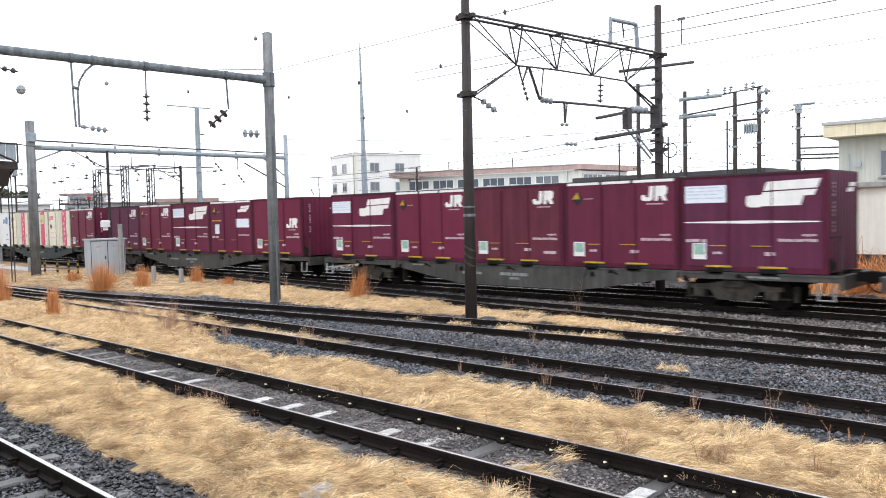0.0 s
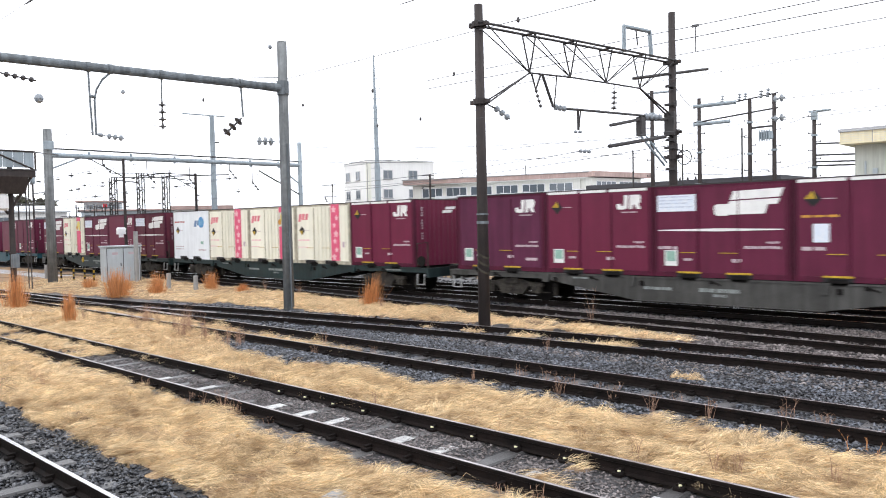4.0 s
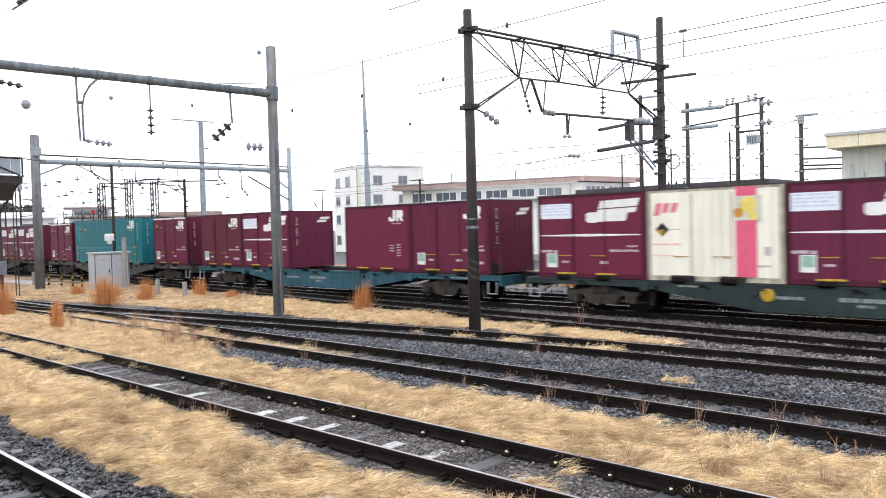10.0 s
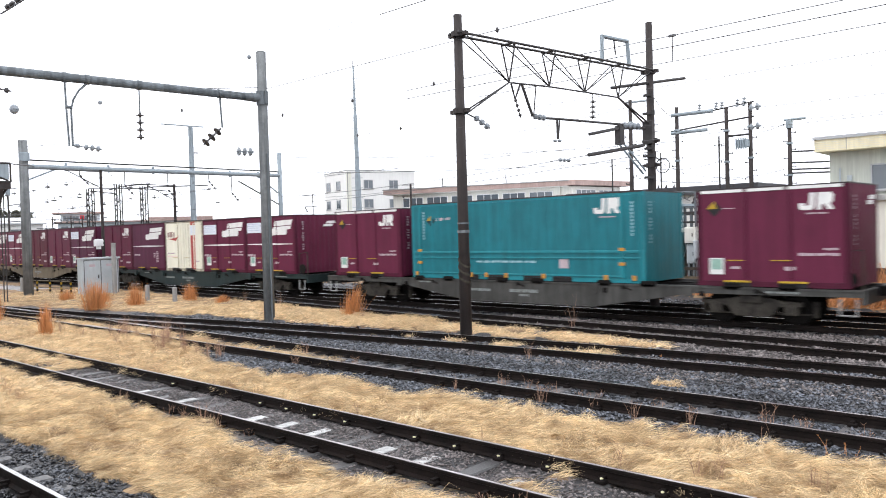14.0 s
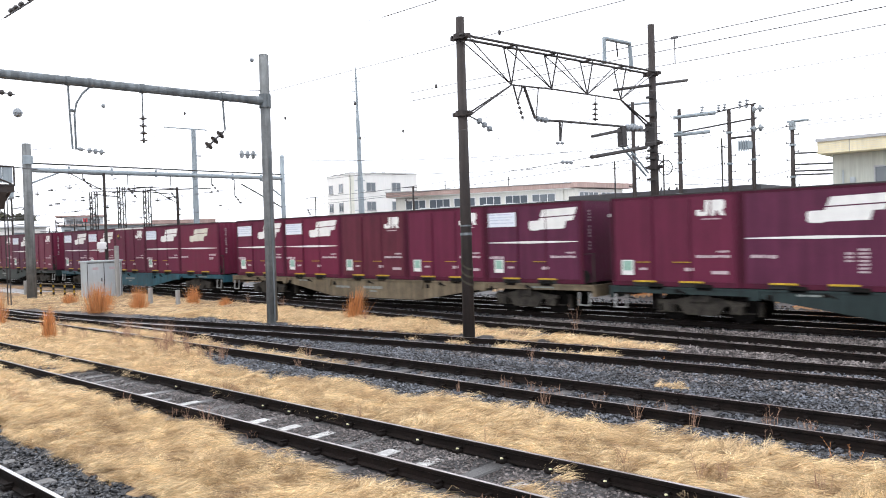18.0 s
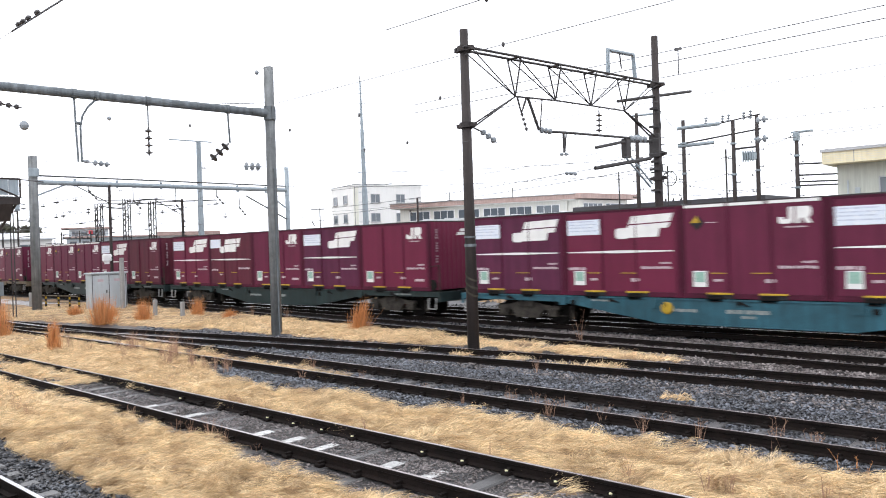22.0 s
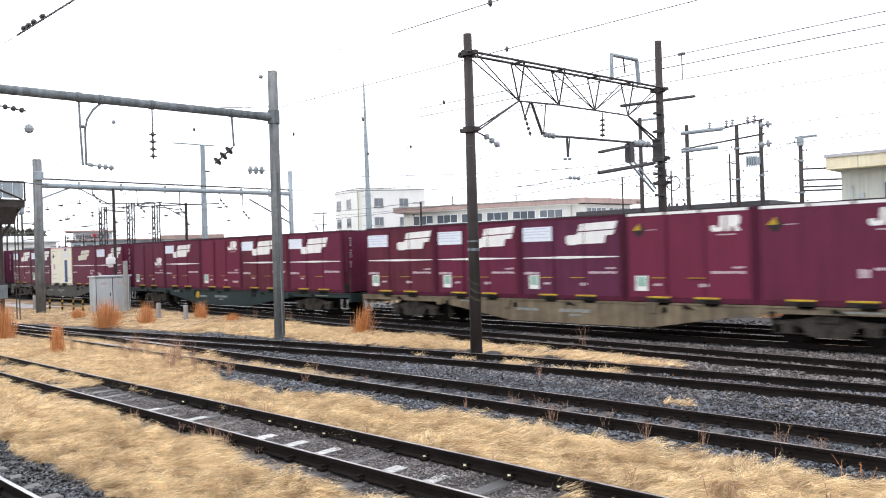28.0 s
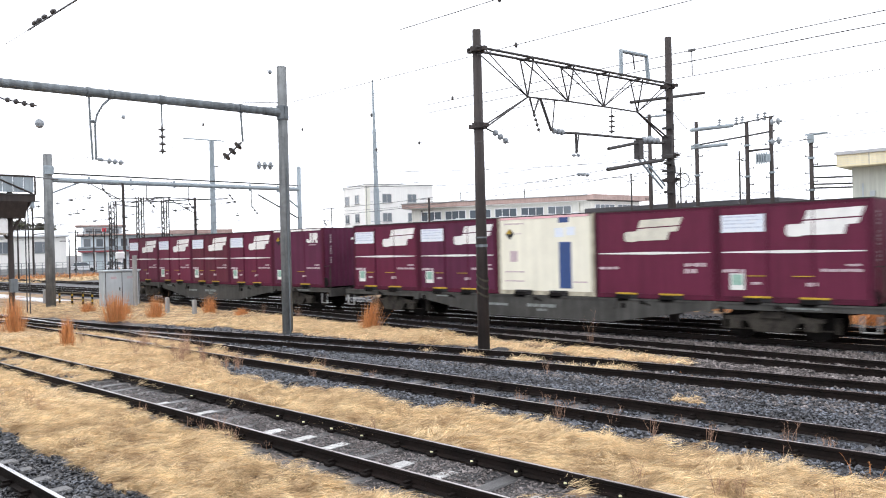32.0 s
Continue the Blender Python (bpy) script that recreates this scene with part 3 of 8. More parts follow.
def tube_gantry():
    t = thing("tube_gantry", "grey weathered tubular steel catenary gantry across the tracks", "gantry")
    for p, h in ((GA, 8.60), (GB, 8.5)):
        part("post", Geo().tube((p.x, p.y, -0.4), (p.x, p.y, h), 0.175, 0.155, 20), M["pole_conc"], t, smooth=True)
        part("post_cap", Geo().tube((p.x, p.y, h), (p.x, p.y, h + 0.02), 0.158, 0.12, 20), M["pole_grey"], t)
        part("clamp", Geo().tube((p.x, p.y, 6.88), (p.x, p.y, 7.32), 0.195, n=16).box(p.x - 0.22, p.x + 0.22, p.y - 0.05, p.y + 0.05, 6.9, 7.3), M["pole_grey"], t)
    a, b = along_a(14.2), along_a(-0.4)
    part("beam", Geo().tube(a, b, 0.125, n=16), M["pole_grey"], t, smooth=True)
    part("beam_socket", Geo().tube(along_a(14.35), along_a(13.8), 0.15, 0.13, 16), M["pole_grey"], t)
    for y in (13.0, 10.52, 9.1, 8.52, 6.1, 3.0):
        part("beam_band", Geo().tube(along_a(y + 0.06), along_a(y - 0.06), 0.14, n=14), M["pole_grey"], t)
    # drop frame
    g = Geo()
    g.path([along_a(8.52, 7.0), along_a(8.54, 6.2), along_a(8.58, 5.22)], 0.028)
    g.path([along_a(9.1, 7.0), along_a(8.88, 6.78), along_a(8.72, 6.5), along_a(8.66, 6.2), along_a(8.67, 5.22)], 0.03)
    g.tube(along_a(8.52, 6.3), along_a(8.68, 6.28), 0.045)
    part("drop_frame", g, M["pole_grey"], t)
    part("insulator_string", insulator(Geo(), along_a(8.95, 5.22), along_a(9.42, 5.18), 3, 0.11), M["porcelain"], t)
    part("insulator_rod", insulator(Geo(), along_a(8.67, 5.25), along_a(8.95, 5.22), 1, 0.07), M["porcelain"], t)
    part("hanger_rod", Geo().tube(along_a(10.52, 7.0), along_a(10.52, 6.3), 0.02), M["pole_grey"], t)
    part("insulator_string", discs(Geo(), along_a(10.52, 6.35), along_a(10.52, 5.5), 4, 0.11), M["porcelain_dark"], t)
    part("hanger_rod", Geo().path([along_a(13.0, 7.0), along_a(13.03, 6.35), along_a(13.05, 6.05)], 0.03), M["pole_grey"], t)
    part("insulator_string", discs(Geo(), along_a(13.0, 6.02), along_a(12.42, 5.48), 3, 0.15), M["porcelain_dark"], t)
    part("insulator_string", discs(Geo(), along_a(14.1, 5.34), along_a(13.5, 5.33), 3, 0.14), M["porcelain"], t)
    part("hanger_rod", Geo().path([along_a(6.2, 7.0), along_a(6.25, 6.75), along_a(6.45, 6.68)], 0.025), M["pole_grey"], t)
    part("insulator_string", insulator(Geo(), along_a(6.45, 6.68), along_a(7.22, 6.58), 4, 0.09), M["porcelain_dark"], t)
    part("conduit", Geo().tube((GA.x + 0.19, GA.y - 0.02, -0.2), (GA.x + 0.19, GA.y - 0.02, 5.3), 0.03), M["pole_grey"], t)
    part("stay", Geo().tube((GA.x, GA.y, 7.45), along_a(12.4, 7.2), 0.012), M["steel_dark"], t)


tube_gantry()


def far_gantry():
    t = thing("tube_gantry", "pale bluish steel catenary gantry beside the main track", "gantry")
    X = -42.68
    for y, h, m, r in ((14.5, 7.93, "pole_conc", 0.24), (30.4, 8.2, "blue_steel", 0.16)):
        part("post", Geo().tube((X, y, -0.4), (X, y, h), r, r * 0.9, 16), M[m], t, smooth=True)
    part("beam", Geo().tube((X, 14.6, 6.58), (X, 30.3, 6.66), 0.13, n=12), M["blue_steel"], t)
    part("top_rod", Geo().tube((X, 14.6, 6.93), (X, 30.3, 6.92), 0.045, n=6), M["steel_dark"], t)
    part("bracket", Geo().tube((X, 14.7, 5.9), (X, 16.2, 6.55), 0.05, n=6), M["blue_steel"], t)
    part("bracket", Geo().tube((X, 30.2, 5.5), (X, 28.6, 6.6), 0.05, n=6), M["blue_steel"], t)
    part("equipment", Geo().box(X + 0.2, X + 0.3, 14.22, 14.72, 6.85, 7.3, 0.03), M["blue_steel"], t)
    for y in (16.6, 18.9, 21.5, 24.0, 26.6, 28.7):
        part("joint", Geo().tube((X, y, 6.42), (X, y, 6.85), 0.07, n=8), M["blue_steel"], t)
    for y, z1 in ((17.3, 5.7), (19.8, 5.2), (22.4, 5.0), (25.1, 5.6), (26.7, 4.9)):
        g = Geo().tube((X, y, 6.6), (X, y, z1 + 0.5), 0.025, n=6)
        part("hanger_rod", g, M["steel_dark"], t)
        part("insulator_string", insulator(Geo(), (X, y, z1 + 0.55), (X, y + 0.5, z1), 3, 0.08), M["porcelain_dark"], t)
    part("cantilever", Geo().path([(X, 27.2, 6.2), (X, 29.3, 5.2), (X, 30.3, 4.7)], 0.05), M["steel_dark"], t)


far_gantry()


# truss gantry over the main track
PC, PD = Vector((-13.045, 14.972, 0)), Vector((-12.02, 23.38, 0))


def along_t(u, z):
    p = PC.lerp(PD, u)
    return Vector((p.x, p.y, z))


def truss_gantry():
    t = thing("truss_gantry", "dark rusted catenary poles carrying a light steel truss", "gantry")
    part("near_post", Geo().tube((PC.x, PC.y, -0.4), (PC.x, PC.y, 8.19), 0.16, 0.11, 16), M["pole_dark"], t, smooth=True)
    part("far_post", Geo().tube((PD.x, PD.y, -0.4), (PD.x, PD.y, 9.30), 0.16, 0.11, 16), M["pole_dark"], t, smooth=True)
    part("post_band", Geo().tube((PC.x, PC.y, 2.55), (PC.x, PC.y, 2.62), 0.158, n=16), M["pole_grey"], t)
    part("post_band", Geo().tube((PC.x, PC.y, 2.78), (PC.x, PC.y, 2.82), 0.156, n=16), M["pole_grey"], t)
    for p, z in ((PC, 7.68), (PC, 5.7), (PD, 7.68), (PD, 5.4), (PD, 4.6)):
        part("collar", Geo().tube((p.x, p.y, z - 0.07), (p.x, p.y, z + 0.07), 0.19, n=14).box(p.x - 0.3, p.x + 0.3, p.y - 0.06, p.y + 0.06, z - 0.05, z + 0.05), M["pole_dark"], t)
    side = (PD - PC).normalized().cross(Vector((0, 0, 1))) * 0.16
    for s in (-1, 1):
        part("top_chord", Geo().tube(along_t(-0.02, 7.70) + side * s, along_t(1.02, 7.72) + side * s, 0.035, n=6), M["steel_dark"], t)
    for u in (0.02, 0.217, 0.413, 0.60, 0.79, 0.99):
        part("spreader", Geo().tube(along_t(u, 7.69) - side * 1.3, along_t(u, 7.69) + side * 1.3, 0.035, n=6), M["steel_dark"], t)
    low = [(0.217, 6.64), (0.412, 6.69), (0.601, 6.69), (0.795, 6.68)]
    part("bottom_chord", Geo().path([along_t(u, z) for u, z in low], 0.028), M["steel_dark"], t)
    for u, z in low:
        part("web_bar", Geo().tube(along_t(u, z), along_t(u + 0.012, 7.68) + side, 0.024, n=6), M["steel_dark"], t)
        part("web_bar", Geo().tube(along_t(u, z), along_t(u - 0.012, 7.68) - side, 0.024, n=6), M["steel_dark"], t)
    for a, b in ((0.02, 0), (0.222, 1), (0.405, 2), (0.775, 2), (0.985, 3)):
        for s in (-1, 1):
            part("diagonal", Geo().tube(along_t(*low[b]), along_t(a, 7.66) + side * s, 0.017, n=6), M["steel_dark"], t)
    for s in (-1, 1):
        part("knee_brace", Geo().tube(along_t(0.217, 6.64), along_t(0.017, 5.66) + side * s * 0.8, 0.022, n=6), M["steel_dark"], t)
        part("knee_brace", Geo().tube(along_t(0.795, 6.68), along_t(0.975, 5.95) + side * s * 0.5, 0.03, n=6), M["steel_dark"], t)
    # cable loop standing on the truss
    g = Geo().path([along_t(0.704, 7.72), along_t(0.706, 8.50), along_t(0.858, 8.52), along_t(0.868, 7.72)], 0.07, 8)
    part("cable_frame", g, M["blue_steel"], t)
    part("cable_frame_rod", Geo().tube(along_t(0.776, 8.48), along_t(0.785, 8.0), 0.025, n=6), M["steel_dark"], t)
    part("cross_arm", Geo().tube(along_t(0.756, 6.95), along_t(1.246, 7.70), 0.05, n=8), M["steel_dark"], t)
    # drop brackets with the insulators of the contact wire
    part("drop_bracket", Geo().path([along_t(0.226, 6.62), along_t(0.243, 6.2), along_t(0.268, 6.64)], 0.03), M["steel_dark"], t)
    part("insulator_string", insulator(Geo(), along_t(0.243, 6.22), along_t(0.268, 5.7), 4, 0.06), M["porcelain_dark"], t)
    part("drop_bracket", Geo().path([along_t(0.275, 6.66), along_t(0.325, 5.78)], 0.04).path([along_t(0.345, 6.68), along_t(0.33, 5.8)], 0.018), M["steel_dark"], t)
    part("insulator_string", insulator(Geo(), along_t(0.33, 5.79), along_t(0.39, 5.77), 3, 0.11), M["porcelain"], t)
    part("hanger_rod", Geo().tube(along_t(0.645, 6.68), along_t(0.644, 6.45), 0.014), M["steel_dark"], t)
    part("insulator_string", discs(Geo(), along_t(0.645, 6.52), along_t(0.642, 5.9), 4, 0.10), M["porcelain_dark"], t)
    part("registration_arm", Geo().path([along_t(0.39, 5.77), along_t(0.448, 5.79), along_t(0.82, 5.84)], 0.04), M["steel_dark"], t)
    part("registration_drop", Geo().path([along_t(0.448, 5.79), along_t(0.449, 5.2)], 0.04).path([along_t(0.462, 5.79), along_t(0.452, 5.22)], 0.02), M["steel_dark"], t)
    part("registration_shoe", insulator(Geo(), along_t(0.425, 5.14), along_t(0.472, 5.16), 2, 0.06), M["porcelain"], t)
    part("insulator_string", insulator(Geo(), along_t(0.45, 4.6), along_t(0.515, 4.6), 3, 0.075), M["porcelain"], t)
    part("insulator_string", insulator(Geo(), along_t(0.82, 5.82), along_t(0.93, 5.84), 4, 0.14), M["porcelain"], t)
    part("insulator_string", insulator(Geo(), along_t(0.06, 5.6), along_t(0.125, 5.33), 3, 0.11), M["porcelain"], t)
    part("insulator_rod", Geo().tube(along_t(0.02, 5.68), along_t(0.07, 5.56), 0.02), M["steel_dark"], t)
    part("cantilever", Geo().path([along_t(0.62, 5.43), along_t(0.80, 5.72), along_t(0.96, 5.80)], 0.05), M["steel_dark"], t)
    part("pull_off_arm", Geo().path([along_t(0.613, 4.8), along_t(0.95, 5.24)], 0.06), M["steel_dark"], t)
    part("stay", Geo().path([along_t(0.80, 5.75), along_t(0.80, 5.17), along_t(0.945, 4.3)], 0.035), M["blue_steel"], t)
    part("stay", Geo().path([along_t(0.83, 5.2), along_t(0.96, 4.4)], 0.03), M["blue_steel"], t)
    part("arm_bracket", Geo().box(-12.36, -12.16, 21.6, 21.9, 5.2, 5.8, 0.02), M["steel_dark"], t)
    for k in range(7):
        z = 4.6 + k * 0.22
        part("step_bolt", Geo().tube((PD.x - 0.26, PD.y, z), (PD.x + 0.26, PD.y, z), 0.014, n=6), M["steel_dark"], t)
    n = 16
    for i in range(3):
        v = [(PC.x + 0.163 * math.cos(6.2832 * j / n), PC.y + 0.163 * math.sin(6.2832 * j / n), 1.35 + i * 0.2 - 0.12 * math.cos(6.2832 * j / n) + dz) for dz in (0, 0.06) for j in range(n)]
        part("faded_band", Geo().add(v, [(j, (j + 1) % n, n + (j + 1) % n, n + j) for j in range(n)]), M["faded_yellow"], t)
    for i in range(4):
        # bands wound on the slant round the post
        v = [(PD.x + 0.168 * math.cos(6.2832 * j / n), PD.y + 0.168 * math.sin(6.2832 * j / n), 1.42 + i * 0.17 + 0.13 * math.cos(6.2832 * j / n) + dz) for dz in (0, 0.075) for j in range(n)]
        part("tiger_band", Geo().add(v, [(j, (j + 1) % n, n + (j + 1) % n, n + j) for j in range(n)]), M["yellow"], t)
    g = Geo().path([(PD.x + 0.45 + 0.24 * math.cos(j * 0.52), PD.y - 0.1, 4.55 + 0.24 * math.sin(j * 0.52)) for j in range(13)], 0.018)
    part("cable_coil", g, M["steel_dark"], t)
    for z, w in ((4.2, 0.35), (4.9, 0.42), (5.15, 0.3), (6.3, 0.38), (6.9, 0.3)):
        part("clamp", Geo().box(PD.x - w / 2, PD.x + w / 2, PD.y - 0.2, PD.y - 0.12, z - 0.04, z + 0.04).tube((PD.x + w / 2, PD.y - 0.16, z - 0.08), (PD.x + w / 2, PD.y - 0.16, z + 0.1), 0.045, n=8), M["steel_dark"], t)
    part("junction_box", Geo().box(PD.x - 0.18, PD.x + 0.18, PD.y - 0.26, PD.y - 0.14, 5.3, 6.05, 0.02), M["steel_dark"], t)


truss_gantry()


def pole_row():
    """Dark poles with cross arms and insulators behind the train."""
    spec = [(-19.31, 40.65, 9.2, "pole_dark"), (-16.92, 41.7, 9.0, "pole_dark"), (-15.79, 42.15, 9.15, "pole_dark"), (-13.96, 42.78, 8.1, "pole_dark"), (-21.56, 39.5, 9.8, "pole_dark")]
    for k, (x, y, h, m) in enumerate(spec):
        t = thing("utility_pole", "dark weathered utility pole with step bolts and insulators", "utility pole", "poles behind the train")
        part("shaft", Geo().tube((x, y, -0.3), (x, y, h), 0.14, 0.10, 12), M[m], t, smooth=True)
        for i in range(9):
            z = 4.1 + i * 0.45 + 0.1 * (k % 2)
            s = 1 if i % 2 else -1
            part("step_bolt", Geo().tube((x, y, z), (x + 0.28 * s, y + 0.1 * s, z), 0.022, n=6).tube((x + 0.27 * s, y + 0.1 * s, z - 0.04), (x + 0.27 * s, y + 0.1 * s, z + 0.07), 0.03, n=6), M["steel_dark"], t)
        for z in (h - 1.3, h - 3.0):
            part("pole_band", Geo().tube((x, y, z - 0.05), (x, y, z + 0.05), 0.17, n=12), M["blue_steel"], t)
        if k == 3:
            part("cross_arm", Geo().tube((x - 0.25, y - 0.1, h - 0.05), (x + 0.75, y + 0.3, h - 0.0), 0.06, n=6), M["blue_steel"], t)
            part("lamp_box", Geo().box(x - 0.14, x + 0.14, y - 0.16, y + 0.16, h - 0.5, h - 0.05, 0.04), M["blue_steel"], t)
            for z in (6.35, 5.75, 5.4, 5.2):
                part("rung", Geo().tube((x, y, z), (x + 2.4, y + 0.9, z - 0.05), 0.05, n=6), M["steel_dark"], t)
        if k == 4:
            part("cross_arm", Geo().tube((x - 0.2, y - 0.1, h - 0.15), (x + 1.2, y + 0.6, h - 0.1), 0.06, n=6), M["blue_steel"], t)
    t = thing("switch_frame", "steel arms with insulators between dark poles", "switchgear")
    a, b = Vector((-19.6, 40.5, 8.75)), Vector((-15.6, 42.2, 8.95))
    part("upper_arm", Geo().tube(a, a.lerp(b, 0.52), 0.11, n=10), M["blue_steel"], t)
    part("arm_extension", Geo().tube(a.lerp(b, 0.5), b + Vector((0, 0, 0.25)), 0.04, n=6), M["steel_dark"], t)
    part("middle_arm", Geo().tube(a + Vector((0, 0, -0.9)), b + Vector((0, 0, -0.55)), 0.05, n=6), M["steel_dark"], t)
    part("lower_arm", Geo().tube(a + Vector((0, 0, -1.0)), a.lerp(b, 0.45) + Vector((0, 0, -1.0)), 0.10, n=10), M["blue_steel"], t)
    part("control_box", Geo().box(-16.45, -15.8, 41.7, 42.2, 6.75, 7.15, 0.04), M["blue_steel"], t)
    for i in range(5):
        part("box_fin", Geo().box(-16.42 + i * 0.13, -16.36 + i * 0.13, 41.62, 41.7, 6.62, 7.22), M["blue_steel"], t)
    part("box_arm", Geo().tube((-17.0, 41.7, 7.4), (-15.7, 42.2, 7.45), 0.06, n=6), M["steel_dark"], t)
    for u, z in ((0.35, 0.25), (0.55, 0.25), (0.62, 0.25), (0.8, 0.3), (0.88, 0.35)):
        p = a.lerp(b, u)
        part("insulator", insulator(Geo(), p + Vector((0, 0, 0.05)), p + Vector((0.05, 0, z + 0.2)), 3, 0.14), M["porcelain"], t)
    for dx, dz in ((0.05, 0.05), (0.35, 0.1), (0.05, -1.0), (0.35, -0.95)):
        part("insulator", insulator(Geo(), (-15.92 + dx, 42.1 + dx * 0.4, 8.80 + dz), (-15.62 + dx, 42.23 + dx * 0.4, 8.82 + dz), 1, 0.26), M["porcelain"], t)


pole_row()


def small_masts():
    t = thing("steel_mast", "tall tapered pale blue steel mast with step bolts", "mast")
    x, y = -52.8, 45.95
    part("shaft", Geo().turned((x + 0.16, y + 0.15, -0.3), (x + 0.02, y + 0.02, 17.9), [(0, 0.29), (0.45, 0.25), (0.46, 0.21), (0.75, 0.17), (0.76, 0.13), (1, 0.07)], 14), M["blue_steel"], t)
    part("tip", Geo().tube((x, y, 17.8), (x, y, 18.3), 0.03, n=6), M["steel_dark"], t)
    for i in range(14):
        z = 5 + i * 0.9
        part("step_bolt", Geo().tube((x - 0.28, y - 0.28, z), (x + 0.4, y + 0.4, z), 0.022, n=5), M["blue_steel"], t)
    t = thing("utility_pole", "pale blue steel pole with a thin cross arm", "utility pole")
    x, y = -52.3, 29.4
    part("shaft", Geo().tube((x, y, -0.3), (x, y, 11.0), 0.25, 0.17, 14), M["blue_steel"], t)
    part("cross_arm", Geo().tube((x - 0.9, y - 1.9, 11.1), (x + 0.35, y + 0.9, 10.95), 0.05, n=6), M["blue_steel"], t)
    part("bracket", Geo().tube((x, y - 0.2, 9.0), (x + 0.1, y + 0.5, 9.0), 0.05, n=6), M["steel_dark"], t)
    for x, y, h, r in ((-42.1, 18.2, 6.5, 0.09), (-44.1, 23.55, 6.0, 0.10)):
        t = thing("signal_pole", "thin dark steel pole", "pole")
        part("shaft", Geo().tube((x, y, -0.3), (x, y, h), r, r * 0.8, 10), M["pole_dark"], t)
        part("bracket", Geo().path([(x, y, h - 0.1), (x - 0.1, y - 2.6, h - 0.05)], 0.03).path([(x, y, h - 1.0), (x - 0.1, y - 1.7, h - 0.1)], 0.03), M["steel_dark"], t)
    for x, y, h, r in ((-43.8, 43.9, 6.55, 0.10), (-49.0, 38.0, 5.9, 0.05)):
        t = thing("utility_pole", "thin dark utility pole before the far buildings", "utility pole", "thin poles before the buildings")
        part("shaft", Geo().tube((x, y, -0.3), (x, y, h), r, r * 0.8, 10), M["pole_dark"], t)
        for z in (h - 0.1, h - 1.0):
            part("cross_arm", Geo().tube((x - 0.5, y - 0.5, z), (x + 0.25, y + 0.25, z), 0.03, n=6), M["steel_dark"], t)
        part("insulator", insulator(Geo(), (x - 0.45, y - 0.45, h - 1.05), (x - 0.3, y - 0.3, h - 1.45), 3, 0.12), M["porcelain_dark"], t)
    t = thing("signal_box", "small white signal box on a thin dark pole", "signal")
    part("box", Geo().box(-42.03, -41.85, 17.62, 18.14, 2.34, 2.72, 0.06).box(-41.99, -41.89, 17.74, 18.0, 2.17, 2.35, 0.03), M["white_paint"], t)
    part("clamp", Geo().box(-42.14, -41.86, 18.08, 18.18, 2.45, 2.55), M["steel_dark"], t)
    # lattice masts in the distance
    for x, y, h in ((-64.6, 27.0, 7.0), (-63.7, 28.95, 7.4), (-62.9, 30.8, 7.2)):
        t = thing("lattice_mast", "dark steel lattice catenary mast", "mast", "far lattice masts")
        w = 0.22
        for sx, sy in ((-w, -w), (w, -w), (w, w), (-w, w)):
            part("leg", Geo().tube((x + sx, y + sy, -0.2), (x + sx, y + sy, h), 0.05, n=5), M["steel_dark"], t)
        for i in range(int(h / 0.45)):
            z = i * 0.45
            s = 1 if i % 2 else -1
            part("lacing_bar", Geo().tube((x - w * s, y - w, z), (x + w * s, y - w, z + 0.45), 0.028, n=4), M["steel_dark"], t)
            part("lacing_bar", Geo().tube((x + w * s, y - w, z), (x - w * s, y - w, z + 0.45), 0.028, n=4), M["steel_dark"], t)
            part("lacing_bar", Geo().tube((x + w, y + w * s, z), (x + w, y - w * s, z + 0.45), 0.028, n=4), M["steel_dark"], t)
        part("arm", Geo().tube((x, y, h - 0.2), (x + 0.2, y + 2.0, h - 0.4), 0.05, n=6), M["steel_dark"], t)
    t = thing("lattice_beam", "dark lattice beam between far catenary masts", "gantry")
    for z in (7.0, 7.3):
        part("chord", Geo().tube((-64.6, 26.9, z), (-62.9, 30.8, z), 0.04, n=5), M["steel_dark"], t)
    part("pipe_run", Geo().tube((-62.9, 30.8, 7.1), (-60.5, 35.5, 7.25), 0.06, n=6), M["steel_dark"], t)


small_masts()


def wire(pts, r=0.006, sag=0.0, label="thin dark overhead wire", clamps=()):
    p0, p1 = Vector(pts[0]), Vector(pts[-1])
    m = 12 if sag else 1
    line = [p0.lerp(p1, i / m) - Vector((0, 0, sag * 4 * (i / m) * (1 - i / m))) for i in range(m + 1)]
    ob = part("overhead_wire", Geo().path(line, r, 5), M["wire"])
    tagged(ob, label, "wire", "overhead wires")
    for u in clamps:
        q = p0.lerp(p1, u) - Vector((0, 0, sag * 4 * u * (1 - u)))
        part("clamp", Geo().turned(q + Vector((0, 0, -0.07)), q + Vector((0, 0, 0.07)), [(0, 0.015), (0.3, 0.042), (0.7, 0.042), (1, 0.015)], 8), M["porcelain_dark"], ob)
    return ob


